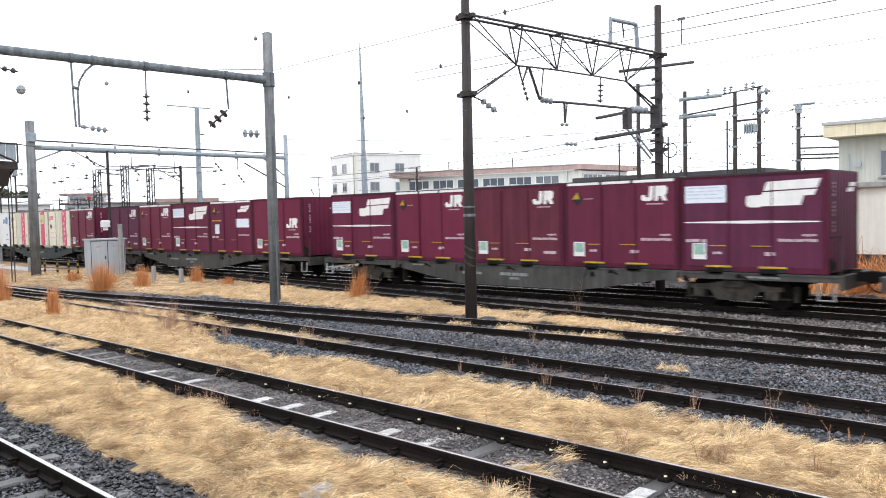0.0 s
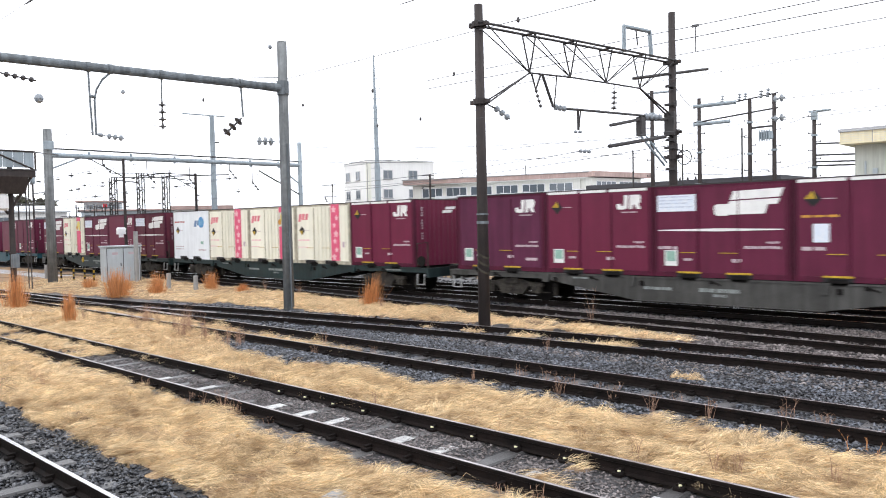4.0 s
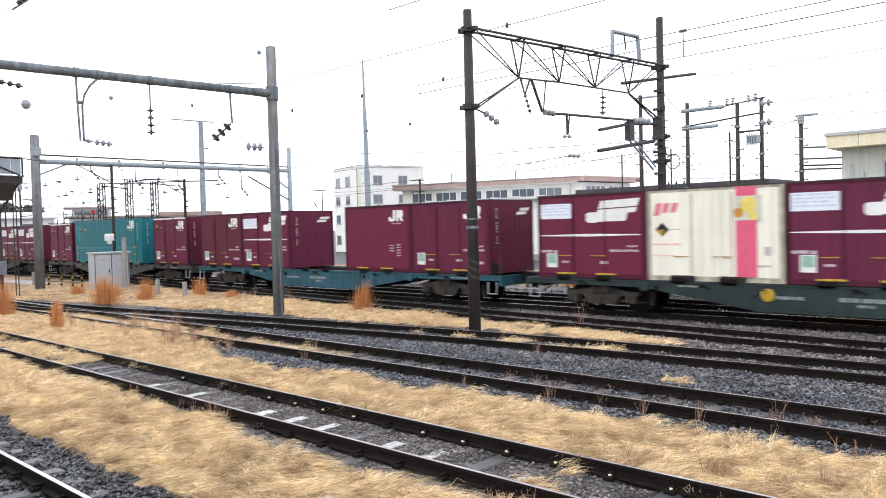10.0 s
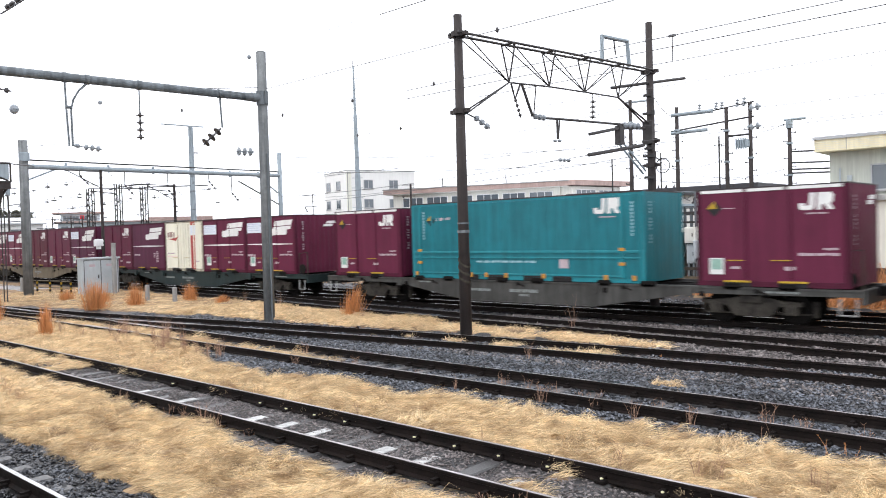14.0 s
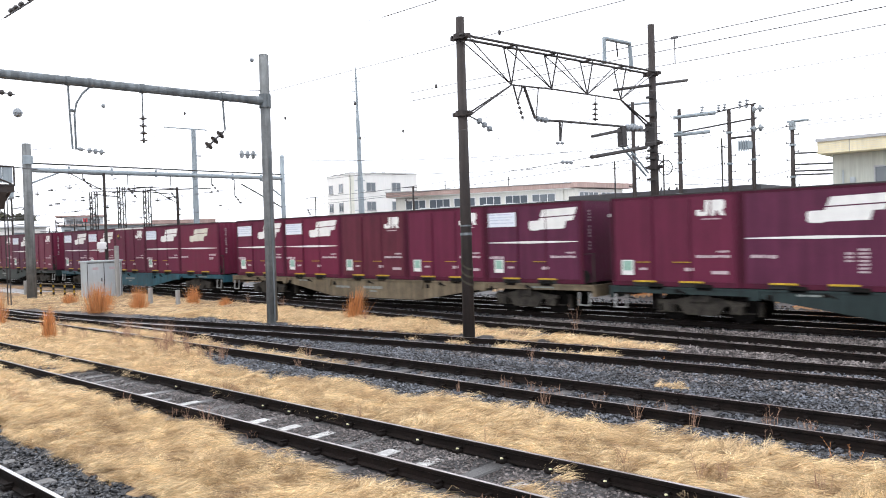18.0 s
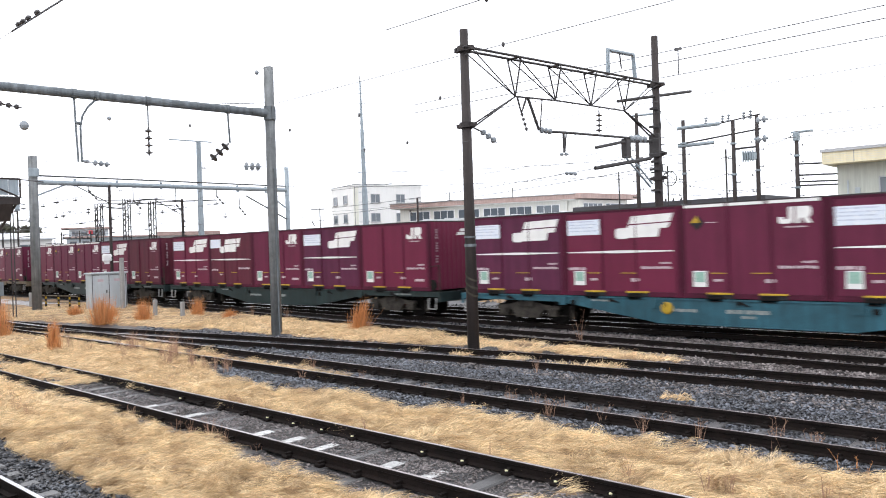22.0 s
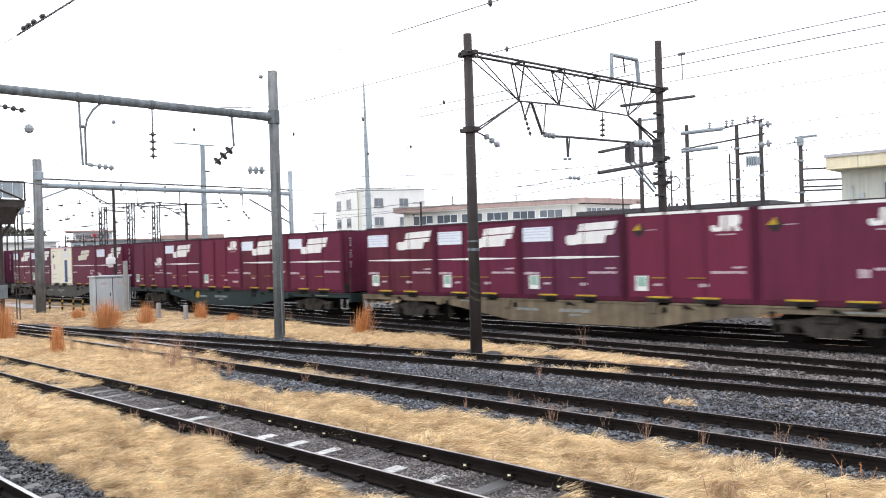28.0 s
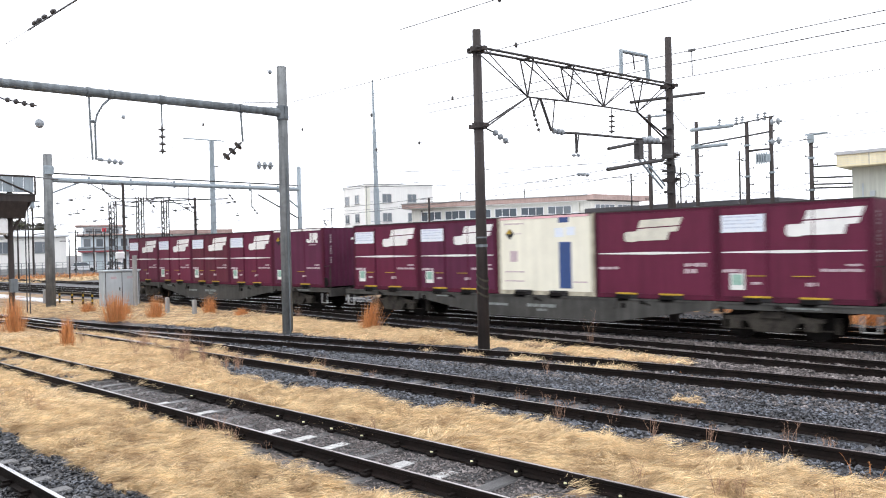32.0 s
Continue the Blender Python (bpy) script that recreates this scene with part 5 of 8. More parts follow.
def substation():
    """Open steel switchgear frames with cabinets, transformers and cables, between the track and the warehouse."""
    t = thing("switchgear", "dark steel switchgear frames with pale cabinets behind a brown rail", "switchgear")
    r = random.Random(5)
    rows = ((30.2, 0.045, (-16.95, -16.4, -16.05, -15.05, -14.82, -13.6, -13.15)), (32.4, 0.05, (-17.9, -17.3, -16.7, -16.2, -15.6, -15.1, -14.4, -14.0, -13.4)),
            (34.6, 0.06, (-19.2, -18.4, -17.8, -17.0, -16.5, -15.8, -15.2, -14.6)))
    for y, w, xs in rows:
        for x in xs:
            part("post", Geo().box(x - w, x + w, y - w, y + w, -0.2, 3.35 + r.uniform(0, 0.3)), M["pole_grey" if r.random() < 0.35 else "steel_dark"], t)
    for y, w, xs in rows:
        for z in (1.15, 1.95, 2.7, 3.08, 3.4):
            part("beam", Geo().box(xs[0] - 0.3 + r.uniform(0, 0.3), xs[-1] + 0.2, y - 0.035, y + 0.035, z - 0.04, z + 0.04 + 0.02 * (z > 3)), M["blue_steel"] if z > 3.3 and y < 33 else M["steel_dark"], t)
    for i, x in enumerate((-17.0, -16.4, -15.7, -15.1, -14.5, -13.9, -13.2)):
        for z in (1.95, 2.7, 3.4):
            part("cross_beam", Geo().box(x - 0.03, x + 0.03, 30.2, 34.6, z - 0.032, z + 0.032), M["pole_grey" if i % 3 == 0 else "steel_dark"], t)
    # pale cabinets, dark transformers and switch boxes
    for x, y, w, d, z0, z1, m in ((-13.98, 29.9, 0.45, 0.4, 1.85, 2.5, "wall_cream"), (-13.55, 29.75, 0.8, 0.45, 1.22, 1.95, "cabinet"), (-13.95, 30.0, 0.4, 0.4, 1.0, 1.8, "cabinet"),
                                  (-14.55, 30.0, 0.42, 0.5, 0.85, 2.28, "bogie"), (-15.5, 30.5, 0.5, 0.6, 1.2, 2.4, "pole_grey"), (-15.0, 31.2, 0.45, 0.6, 0.7, 2.0, "pole_grey"),
                                  (-16.75, 30.4, 0.55, 0.6, 0.85, 1.75, "pole_grey"), (-16.2, 31.0, 0.6, 0.6, 0.5, 1.6, "pole_grey"), (-17.4, 31.2, 0.5, 0.6, 0.4, 2.0, "pole_dark"),
                                  (-16.5, 33.2, 0.9, 0.7, 0.3, 1.9, "pole_dark"), (-15.2, 33.4, 0.8, 0.7, 0.3, 2.3, "pole_grey"), (-18.0, 33.4, 0.9, 0.7, 0.3, 2.2, "pole_grey"), (-14.2, 32.9, 0.7, 0.6, 0.3, 1.9, "pole_dark")):
        c = part("cabinet", Geo().box(x, x + w, y, y + d, z0, z1, 0.02), M[m], t)
        part("cabinet_door", Geo().box(x + 0.05, x + w - 0.05, y - 0.014, y, z0 + 0.06, z1 - 0.06), M[m], c)
        part("cabinet_handle", Geo().box(x + w - 0.12, x + w - 0.09, y - 0.035, y - 0.012, (z0 + z1) / 2 - 0.07, (z0 + z1) / 2 + 0.07), M["steel_dark"], c)
        part("cabinet_leg", Geo().box(x + 0.08, x + 0.16, y + 0.1, y + 0.22, -0.2, z0).box(x + w - 0.16, x + w - 0.08, y + 0.1, y + 0.22, -0.2, z0), M["pole_grey"], c)
        for i in range(5):
            if m == "pole_dark":
                part("cooling_fin", Geo().box(x + 0.03 + i * w / 5, x + 0.06 + i * w / 5, y - 0.09, y, z0 + 0.08, z1 - 0.1), M["steel_dark"], c)
    part("cabinet_hood", Geo().box(-14.6, -14.08, 29.92, 30.6, 2.3, 2.44, 0.02), M["wall_cream"], t)
    part("conduit", Geo().path([(-14.62, 30.05, 3.7), (-14.62, 30.05, 1.4), (-14.7, 30.0, 1.05), (-14.95, 29.95, 0.9)], 0.045, 8), M["blue_steel"], t)
    part("mast_arm", Geo().path([(-13.62, 30.2, 3.4), (-13.62, 30.2, 3.92), (-14.55, 30.2, 3.98)], 0.04, 6), M["pole_grey"], t)
    for i in range(18):
        x, y = -17.2 + i * 0.23, (30.2, 31.3, 32.4)[i % 3]
        part("insulator", insulator(Geo(), (x, y, 3.44), (x + 0.12, y, 3.74 + 0.08 * (i % 3)), 2, 0.06), M["porcelain" if i % 4 == 0 else "porcelain_dark"], t)
    for i in range(22):
        x, y, z = -17.1 + r.uniform(0, 4), r.choice((30.1, 31.2, 32.3)), 3.4
        part("cable", Geo().path([(x, y, z), (x + r.uniform(-0.15, 0.15), y, 2.4), (x + r.uniform(-0.3, 0.3), y, 1.6), (x + r.uniform(-0.2, 0.2), y, r.uniform(0.3, 1.2))], 0.022, 5), M["steel_dark"] if i % 3 else M["pole_grey"], t)
    for i in range(7):
        x = -17.0 + i * 0.6
        part("jumper", Geo().path([(x, 30.2, 3.65), (x + 0.15, 30.7, 3.9), (x + 0.3, 31.6, 3.85), (x + 0.35, 32.4, 3.65)], 0.014, 5), M["steel_dark"], t)
    for z in (0.82, 0.45):
        part("guard_rail", Geo().box(-18.4, -12.4, 29.3, 29.4, z - 0.06, z + 0.06), M["w_khaki" if z < 0.6 else "bogie"], t)
    for i in range(6):
        part("guard_post", Geo().box(-18.2 + i * 1.1, -18.08 + i * 1.1, 29.32, 29.42, -0.2, 0.75), M["bogie"], t)
    for x, y, h in ((-17.9, 43.0, 7.6), (-22.5, 45.0, 7.2), (-25.4, 44.0, 7.0)):
        p = thing("thin_pole", "thin dark steel pole behind the switchgear", "pole", "thin poles")
        part("shaft", Geo().tube((x, y, -0.3), (x, y, h), 0.06, 0.05, 8), M["steel_dark"], p)
        part("bracket", Geo().tube((x - 0.3, y, h - 0.5), (x + 0.3, y, h - 0.45), 0.025, n=5), M["steel_dark"], p)


warehouses()
substation()


def left_distance():
    t = thing("warehouse", "long white rendered house far beyond the yard", "building", at=pose(-131, 26, -0.2, rz=78))
    part("wall", Geo().box(0, 20.0, 0, 8, 0, 6.0), M["wall_white"], t)
    part("roof", Geo().add([(-0.5, -0.6, 5.95), (20.5, -0.6, 5.95), (20.5, 4, 6.9), (-0.5, 4, 6.9), (20.5, 8.6, 5.95), (-0.5, 8.6, 5.95), (-0.5, -0.6, 5.75), (20.5, -0.6, 5.75), (20.5, 8.6, 5.75), (-0.5, 8.6, 5.75)],
                           [(0, 1, 2, 3), (3, 2, 4, 5), (6, 7, 1, 0), (8, 9, 5, 4), (7, 8, 4, 2, 1), (9, 6, 0, 3, 5), (9, 8, 7, 6)]), M["roof_silver"], t)
    for x in (2.0, 6.0, 10.0, 15.5):
        window(t, x, x + 2.4, 0, 3.2, 5.0, 2)
    part("base_course", Geo().box(-0.02, 20.02, -0.04, 0, 0, 0.8), M["concrete"], t)
    part("drain_pipe", Geo().tube((13.2, -0.08, 0), (13.2, -0.08, 5.7), 0.05, n=8), M["concrete"], t)
    o = thing("office_building", "two storey pale blue office with a dark red balcony edge", "building", at=pose(-145, 54.6, -0.2, rz=66.5))
    part("wall", Geo().box(0, 17, 0, 8, 0, 6.3), M["wall_blue"], o)
    part("upper_wall", Geo().box(0.4, 7.0, 1.5, 7, 6.4, 8.0), M["wall_blue"], o)
    part("upper_roof", Geo().box(-1.0, 7.8, 0.6, 7.6, 8.0, 8.25, 0.03), M["roof_brown"], o)
    part("eave", Geo().box(-0.6, 17.4, -1.2, 8.4, 6.3, 6.55, 0.03), M["roof_brown"], o)
    part("balcony_slab", Geo().box(-0.4, 17.2, -1.3, 0, 3.2, 3.5, 0.02), M["signal_red_dull"], o)
    part("balcony_rail", Geo().box(-0.4, 17.2, -1.3, -1.25, 3.5, 4.2), M["blue_steel"], o)
    for i in range(8):
        window(o, 0.5 + i * 2.1, 1.7 + i * 2.1, 0, 4.2, 5.7, 1)
        part("column", Geo().box(0.1 + i * 2.2, 0.3 + i * 2.2, -1.25, -1.05, 0, 3.2), M["wall_white"], o)
    for i in range(4):
        window(o, 0.8 + i * 1.5, 2.0 + i * 1.5, 1.5, 6.7, 7.6, 2)
    part("sign", Geo().box(3.7, 4.4, -1.5, -1.4, 6.9, 7.6, 0.03), M["signal_red"], o)
    w = thing("office_wing", "far office wing with a pinkish flat eave", "building", at=pose(-132, 66, -0.2, rz=60))
    part("wall", Geo().box(0, 10, 0, 7, 0, 6.2), M["wall_white"], w)
    part("eave", Geo().box(-0.5, 10.5, -0.7, 7.5, 6.2, 6.9, 0.03), M["roof_brown"], w)
    for i in range(4):
        window(w, 0.6 + i * 2.4, 2.4 + i * 2.4, 0, 4.3, 5.7, 2)
    for x, y, c in ((-133, 50.5, 0), (-131.5, 55.5, 1)):
        v = thing("parked_car", "small white parked car with dark windows", "car", "parked cars", at=pose(x, y, -0.2, rz=70))
        part("body", Geo().plate([(-1.9, 0.3), (1.9, 0.3), (1.95, 0.75), (1.2, 0.95), (-1.95, 0.95)], -0.8, 0.8), M["car_white"], v)
        part("cabin", Geo().plate([(-1.7, 0.95), (1.0, 0.95), (0.4, 1.5), (-1.4, 1.5)], -0.7, 0.7), M["glass"], v)
        part("roof", Geo().box(-1.4, 0.4, -0.68, 0.68, 1.5, 1.55, 0.02), M["car_white"], v)
        for wx in (-1.2, 1.2):
            for wy in (-0.82, 0.72):
                part("wheel", Geo().tube((wx, wy, 0.3), (wx, wy + 0.1, 0.3), 0.3, n=14), M["black"], v)
    f = thing("yard_fence", "thin grey mesh fence along the far road", "fence")
    p0, p1 = Vector((-114, 24, -0.2)), Vector((-102, 50, -0.2))
    for i in range(36):
        p = p0.lerp(p1, i / 35)
        part("fence_post", Geo().tube(p, p + Vector((0, 0, 1.8)), 0.04, n=6), M["pole_grey"], f)
    for z in (0.3, 0.7, 1.1, 1.5, 1.85):
        part("fence_rail", Geo().tube(p0 + Vector((0, 0, z)), p1 + Vector((0, 0, z)), 0.025, n=5), M["pole_grey"], f)
    c = part("crossing_paving", Geo().box(-62, -47, 15.7, 17.3, -0.26, -0.08, 0.02), M["crossing"])
    tagged(c, "wet pale paving between the tracks", "road", kind="structure")
    # poles and switch frame at the far road
    for x, y, h, r in ((-100.0, 32.1, 9.6, 0.13), (-91, 33.0, 4.6, 0.08), (-112, 41.5, 6.2, 0.12), (-111, 43.6, 6.3, 0.12), (-110.4, 44.9, 6.2, 0.12), (-94, 28.6, 6.0, 0.10)):
        p = thing("utility_pole", "dark thin utility pole at the far road", "utility pole", "far poles")
        part("shaft", Geo().tube((x, y, -0.3), (x, y, h), r, r * 0.75, 8), M["pole_dark"], p)
        part("cross_arm", Geo().tube((x - 0.3, y - 0.9, h - 0.4), (x + 0.3, y + 0.9, h - 0.4), 0.05, n=6), M["steel_dark"], p)
        if h > 9:
            part("transformer", Geo().tube((x + 0.3, y - 0.1, h - 1.2), (x + 0.3, y - 0.1, h - 0.2), 0.28, n=12), M["blue_steel"], p)
            for z in (5.2, 6.3, 7.2):
                part("bracket", Geo().tube((x, y, z), (x + 0.2, y + 1.2, z + 0.1), 0.06, n=6), M["steel_dark"], p)
    f = thing("switch_frame", "dark steel switch frame between far poles", "switchgear")
    for z in (3.4, 5.2):
        part("beam", Geo().tube((-112, 41.5, z), (-110.4, 44.9, z), 0.09, n=6), M["steel_dark"], f)
    for i in range(5):
        y = 41.8 + i * 0.7
        part("insulator", insulator(Geo(), (-112 + i * 0.33, y, 5.25), (-112 + i * 0.33, y, 5.9), 2, 0.16), M["porcelain_dark"], f)


def far_tree(x, y, h, w, seed):
    """A bare-looking evergreen far off: tapered trunk, limbs and a crown of small leaf clumps."""
    r = np.random.RandomState(seed)
    t = thing("tree", "grey-green tree far beyond the yard", "tree", "far trees", at=pose(x, y, -0.2))
    g = Geo().tube((0, 0, 0), (0, 0, h * 0.85), 0.22, 0.05, 8)
    for i in range(9):
        z, a = h * r.uniform(0.35, 0.8), r.uniform(0, 6.28)
        g.tube((0, 0, z), (math.cos(a) * w * 0.35, math.sin(a) * w * 0.35, z + h * 0.12), 0.06, 0.02, 5)
    part("trunk", g, M["bark"], t)
    n = 2600
    u, a, k = r.uniform(0.25, 1.0, n), r.uniform(0, 6.28, n), r.uniform(0.25, 1.0, n)
    rad = w * 0.5 * np.sqrt(np.clip(1 - ((u - 0.55) / 0.5) ** 2, 0.02, 1)) * k * (0.7 + 0.5 * vnoise(a * 3 + seed, u * 9, 1.0))
    c = np.stack([np.cos(a) * rad, np.sin(a) * rad, u * h], -1)
    d = r.normal(0, 0.30, (n, 3, 3))
    me = raw_mesh("crown", (c[:, None] + d).reshape(-1, 3), np.arange(n * 3).reshape(-1, 3), M["tree"])
    ob = new("crown", me)
    ob.parent = t


for k, (x, y, h, w) in enumerate(((-173, 40, 10.2, 10), (-172, 46, 10.5, 10), (-172, 52, 9.8, 9), (-171, 57, 9.4, 8), (-176, 49, 10.4, 10), (-170, 34, 10.5, 10))):
    far_tree(x, y, h, w, k)


left_distance()


# ---- freight train ----
CL, CW, CH, PITCH, WAGON = 3.715, 2.45, 2.5, 3.745, 20.4
FACE = -CW / 2


def plaque(parent, name, u0, u1, v0, v1, material, label="", d=0.004, slant=0.0, lx=CL, h=CH):
    """A flat marking on the side that faces -y: u along the length, v up the height, both from 0 to 1."""
    x0, x1, z0, z1 = (u0 - 0.5) * lx, (u1 - 0.5) * lx, v0 * h, v1 * h
    s = slant * (z1 - z0)
    return part(name, Geo().plate([(x0, z0), (x1, z0), (x1 + s, z1), (x0 + s, z1)], FACE - d, FACE + 0.001), M[material], parent, label)


def bars(parent, name, u0, u1, v0, v1, n, material="text", lx=CL, h=CH, d=0.004):
    """A line of small writing as a row of n plain bars of uneven length."""
    g = Geo()
    r = random.Random(int(u0 * 1000 + v0 * 777))
    cuts = [0.0] + sorted((i + r.uniform(-0.3, 0.3)) / n for i in range(1, n)) + [1.0]
    for a, b in zip(cuts, cuts[1:]):
        p, q = u0 + (u1 - u0) * a, u0 + (u1 - u0) * (a + (b - a) * (0.80 if n > 1 else 1))
        lo, hi = v0 + (v1 - v0) * r.uniform(0, 0.18), v1 - (v1 - v0) * r.uniform(0, 0.15)
        g.box((p - 0.5) * lx, (q - 0.5) * lx, FACE - d, FACE + 0.001, lo * h, hi * h)
    return part(name[:-1], g, M[material], parent)


def hook_logo(parent, u, v, s, material="mark", lx=CL):
    """A white hook beside a notched block, over a short bar."""
    x, z = (u - 0.5) * lx, v * CH
    f0, f1 = FACE - (0.005 if lx == CL else 0.010), FACE + 0.001
    at = lambda poly: [(x + a * s, z + b * s) for a, b in poly]
    g = Geo()
    g.plate(at([(0.06, 0), (0.34, 0), (0.42, 0.07), (0.45, 0.5), (0.31, 0.5), (0.28, 0.13), (0.15, 0.13), (0.15, 0.2), (0, 0.2), (0, 0.06)]), f0, f1)
    g.plate(at([(0.49, 0), (0.62, 0), (0.635, 0.16), (0.70, 0.16), (0.79, 0), (0.95, 0), (0.86, 0.17), (0.93, 0.24), (0.95, 0.42), (0.88, 0.5), (0.51, 0.5)]), f0, f1)
    part("logo", g, M[material], parent)
    bar = Geo()
    for a, b in ((0.2, 0.29), (0.32, 0.43), (0.47, 0.54), (0.57, 0.69), (0.71, 0.78)):
        bar.box(x + a * s, x + b * s, f0, f1, z - 0.125 * s, z - 0.08 * s)
    part("logo_bar", bar, M["text"], parent)


def slab_logo(parent, u0, u1, v0, v1, material="mark"):
    """A big slanted white emblem of plain blocks with a dark seam."""
    x0, x1, z0, z1 = (u0 - 0.5) * CL, (u1 - 0.5) * CL, v0 * CH, v1 * CH
    w, h = x1 - x0, z1 - z0
    f0, f1 = FACE - 0.005, FACE + 0.001
    at = lambda poly: [(x0 + a * w, z0 + b * h) for a, b in poly]
    g = Geo()
    g.plate(at([(0, 0.10), (0.04, 0.01), (0.19, 0), (0.215, 0.04), (0.74, 0.06), (0.78, 0.40), (0.91, 0.41), (0.945, 0.62), (0.235, 0.56), (0.21, 0.46), (0.03, 0.45), (0, 0.38)]), f0, f1)
    g.plate(at([(0.24, 0.61), (0.95, 0.67), (1.0, 1.0), (0.29, 0.94)]), f0, f1)
    part("emblem", g, M[material], parent)


def blossom(parent, u, v, r, material="pink_pale", d=0.040):
    """A pale five-petalled flower shape on a band."""
    x, z = (u - 0.5) * CL, v * CH
    pts = [(x + q * r * math.cos(a), z + q * r * math.sin(a)) for k in range(30) for a, q in [(math.pi / 2 + k * math.pi / 15, 0.78 + 0.24 * math.cos(k * math.pi / 3))]]
    part("blossom", Geo().plate(pts, FACE - d, FACE + 0.001), M[material], parent)


def slanted_blocks(parent, u0, u1, v0, v1, material, n=3):
    """A brand mark as a row of plain slanted blocks."""
    w = (u1 - u0) / n
    for i in range(n):
        plaque(parent, "brand_block", u0 + i * w, u0 + (i + 0.72) * w, v0 if i else v0 - 0.03, v1, material, d=0.006, slant=0.28)


def diamond(parent, u, v, r, lx=CL, low=False):
    x, z = (u - 0.5) * lx, v * CH
    f0, f1 = FACE - 0.005, FACE + 0.001
    q = -1 if low else 1
    tri = lambda pts: [(x + a * r, z + q * b * r) for a, b in (pts if q > 0 else pts[::-1])]
    part("diamond_half", Geo().plate(tri([(-1, 0), (0, -1), (1, 0)]), f0, f1), M["black"], parent)
    part("diamond_field", Geo().plate(tri([(-1, 0.01), (0.3, 0.01), (0, 1)]), f0, f1), M["yellow"], parent)
    part("diamond_corner", Geo().plate(tri([(0.3, 0.01), (1, 0.01), (0, 1)]), f0, f1), M["black"], parent)
    part("diamond_line", Geo().box(x + 1.1 * r, x + 2.6 * r, f0, f1, z - 0.01, z + 0.01), M["text"], parent)


SHADE = ["maroon"]


def corrugated(x, d, hy, z0, z1, n=9):
    """A folded sheet at x, its ribs d proud, from -hy to hy."""
    ys, xs = [], []
    for i in range(n):
        y = -hy + (2 * hy) * i / n
        w = 2 * hy / n
        ys += [y, y + w * 0.25, y + w * 0.4, y + w * 0.85]
        xs += [x, x, x + d, x + d]
    ys.append(hy)
    xs.append(x)
    v = [(a, b, z0) for a, b in zip(xs, ys)] + [(a, b, z1) for a, b in zip(xs, ys)]
    m = len(xs)
    return Geo().add(v, [(i, i + 1, m + i + 1, m + i) for i in range(m - 1)])


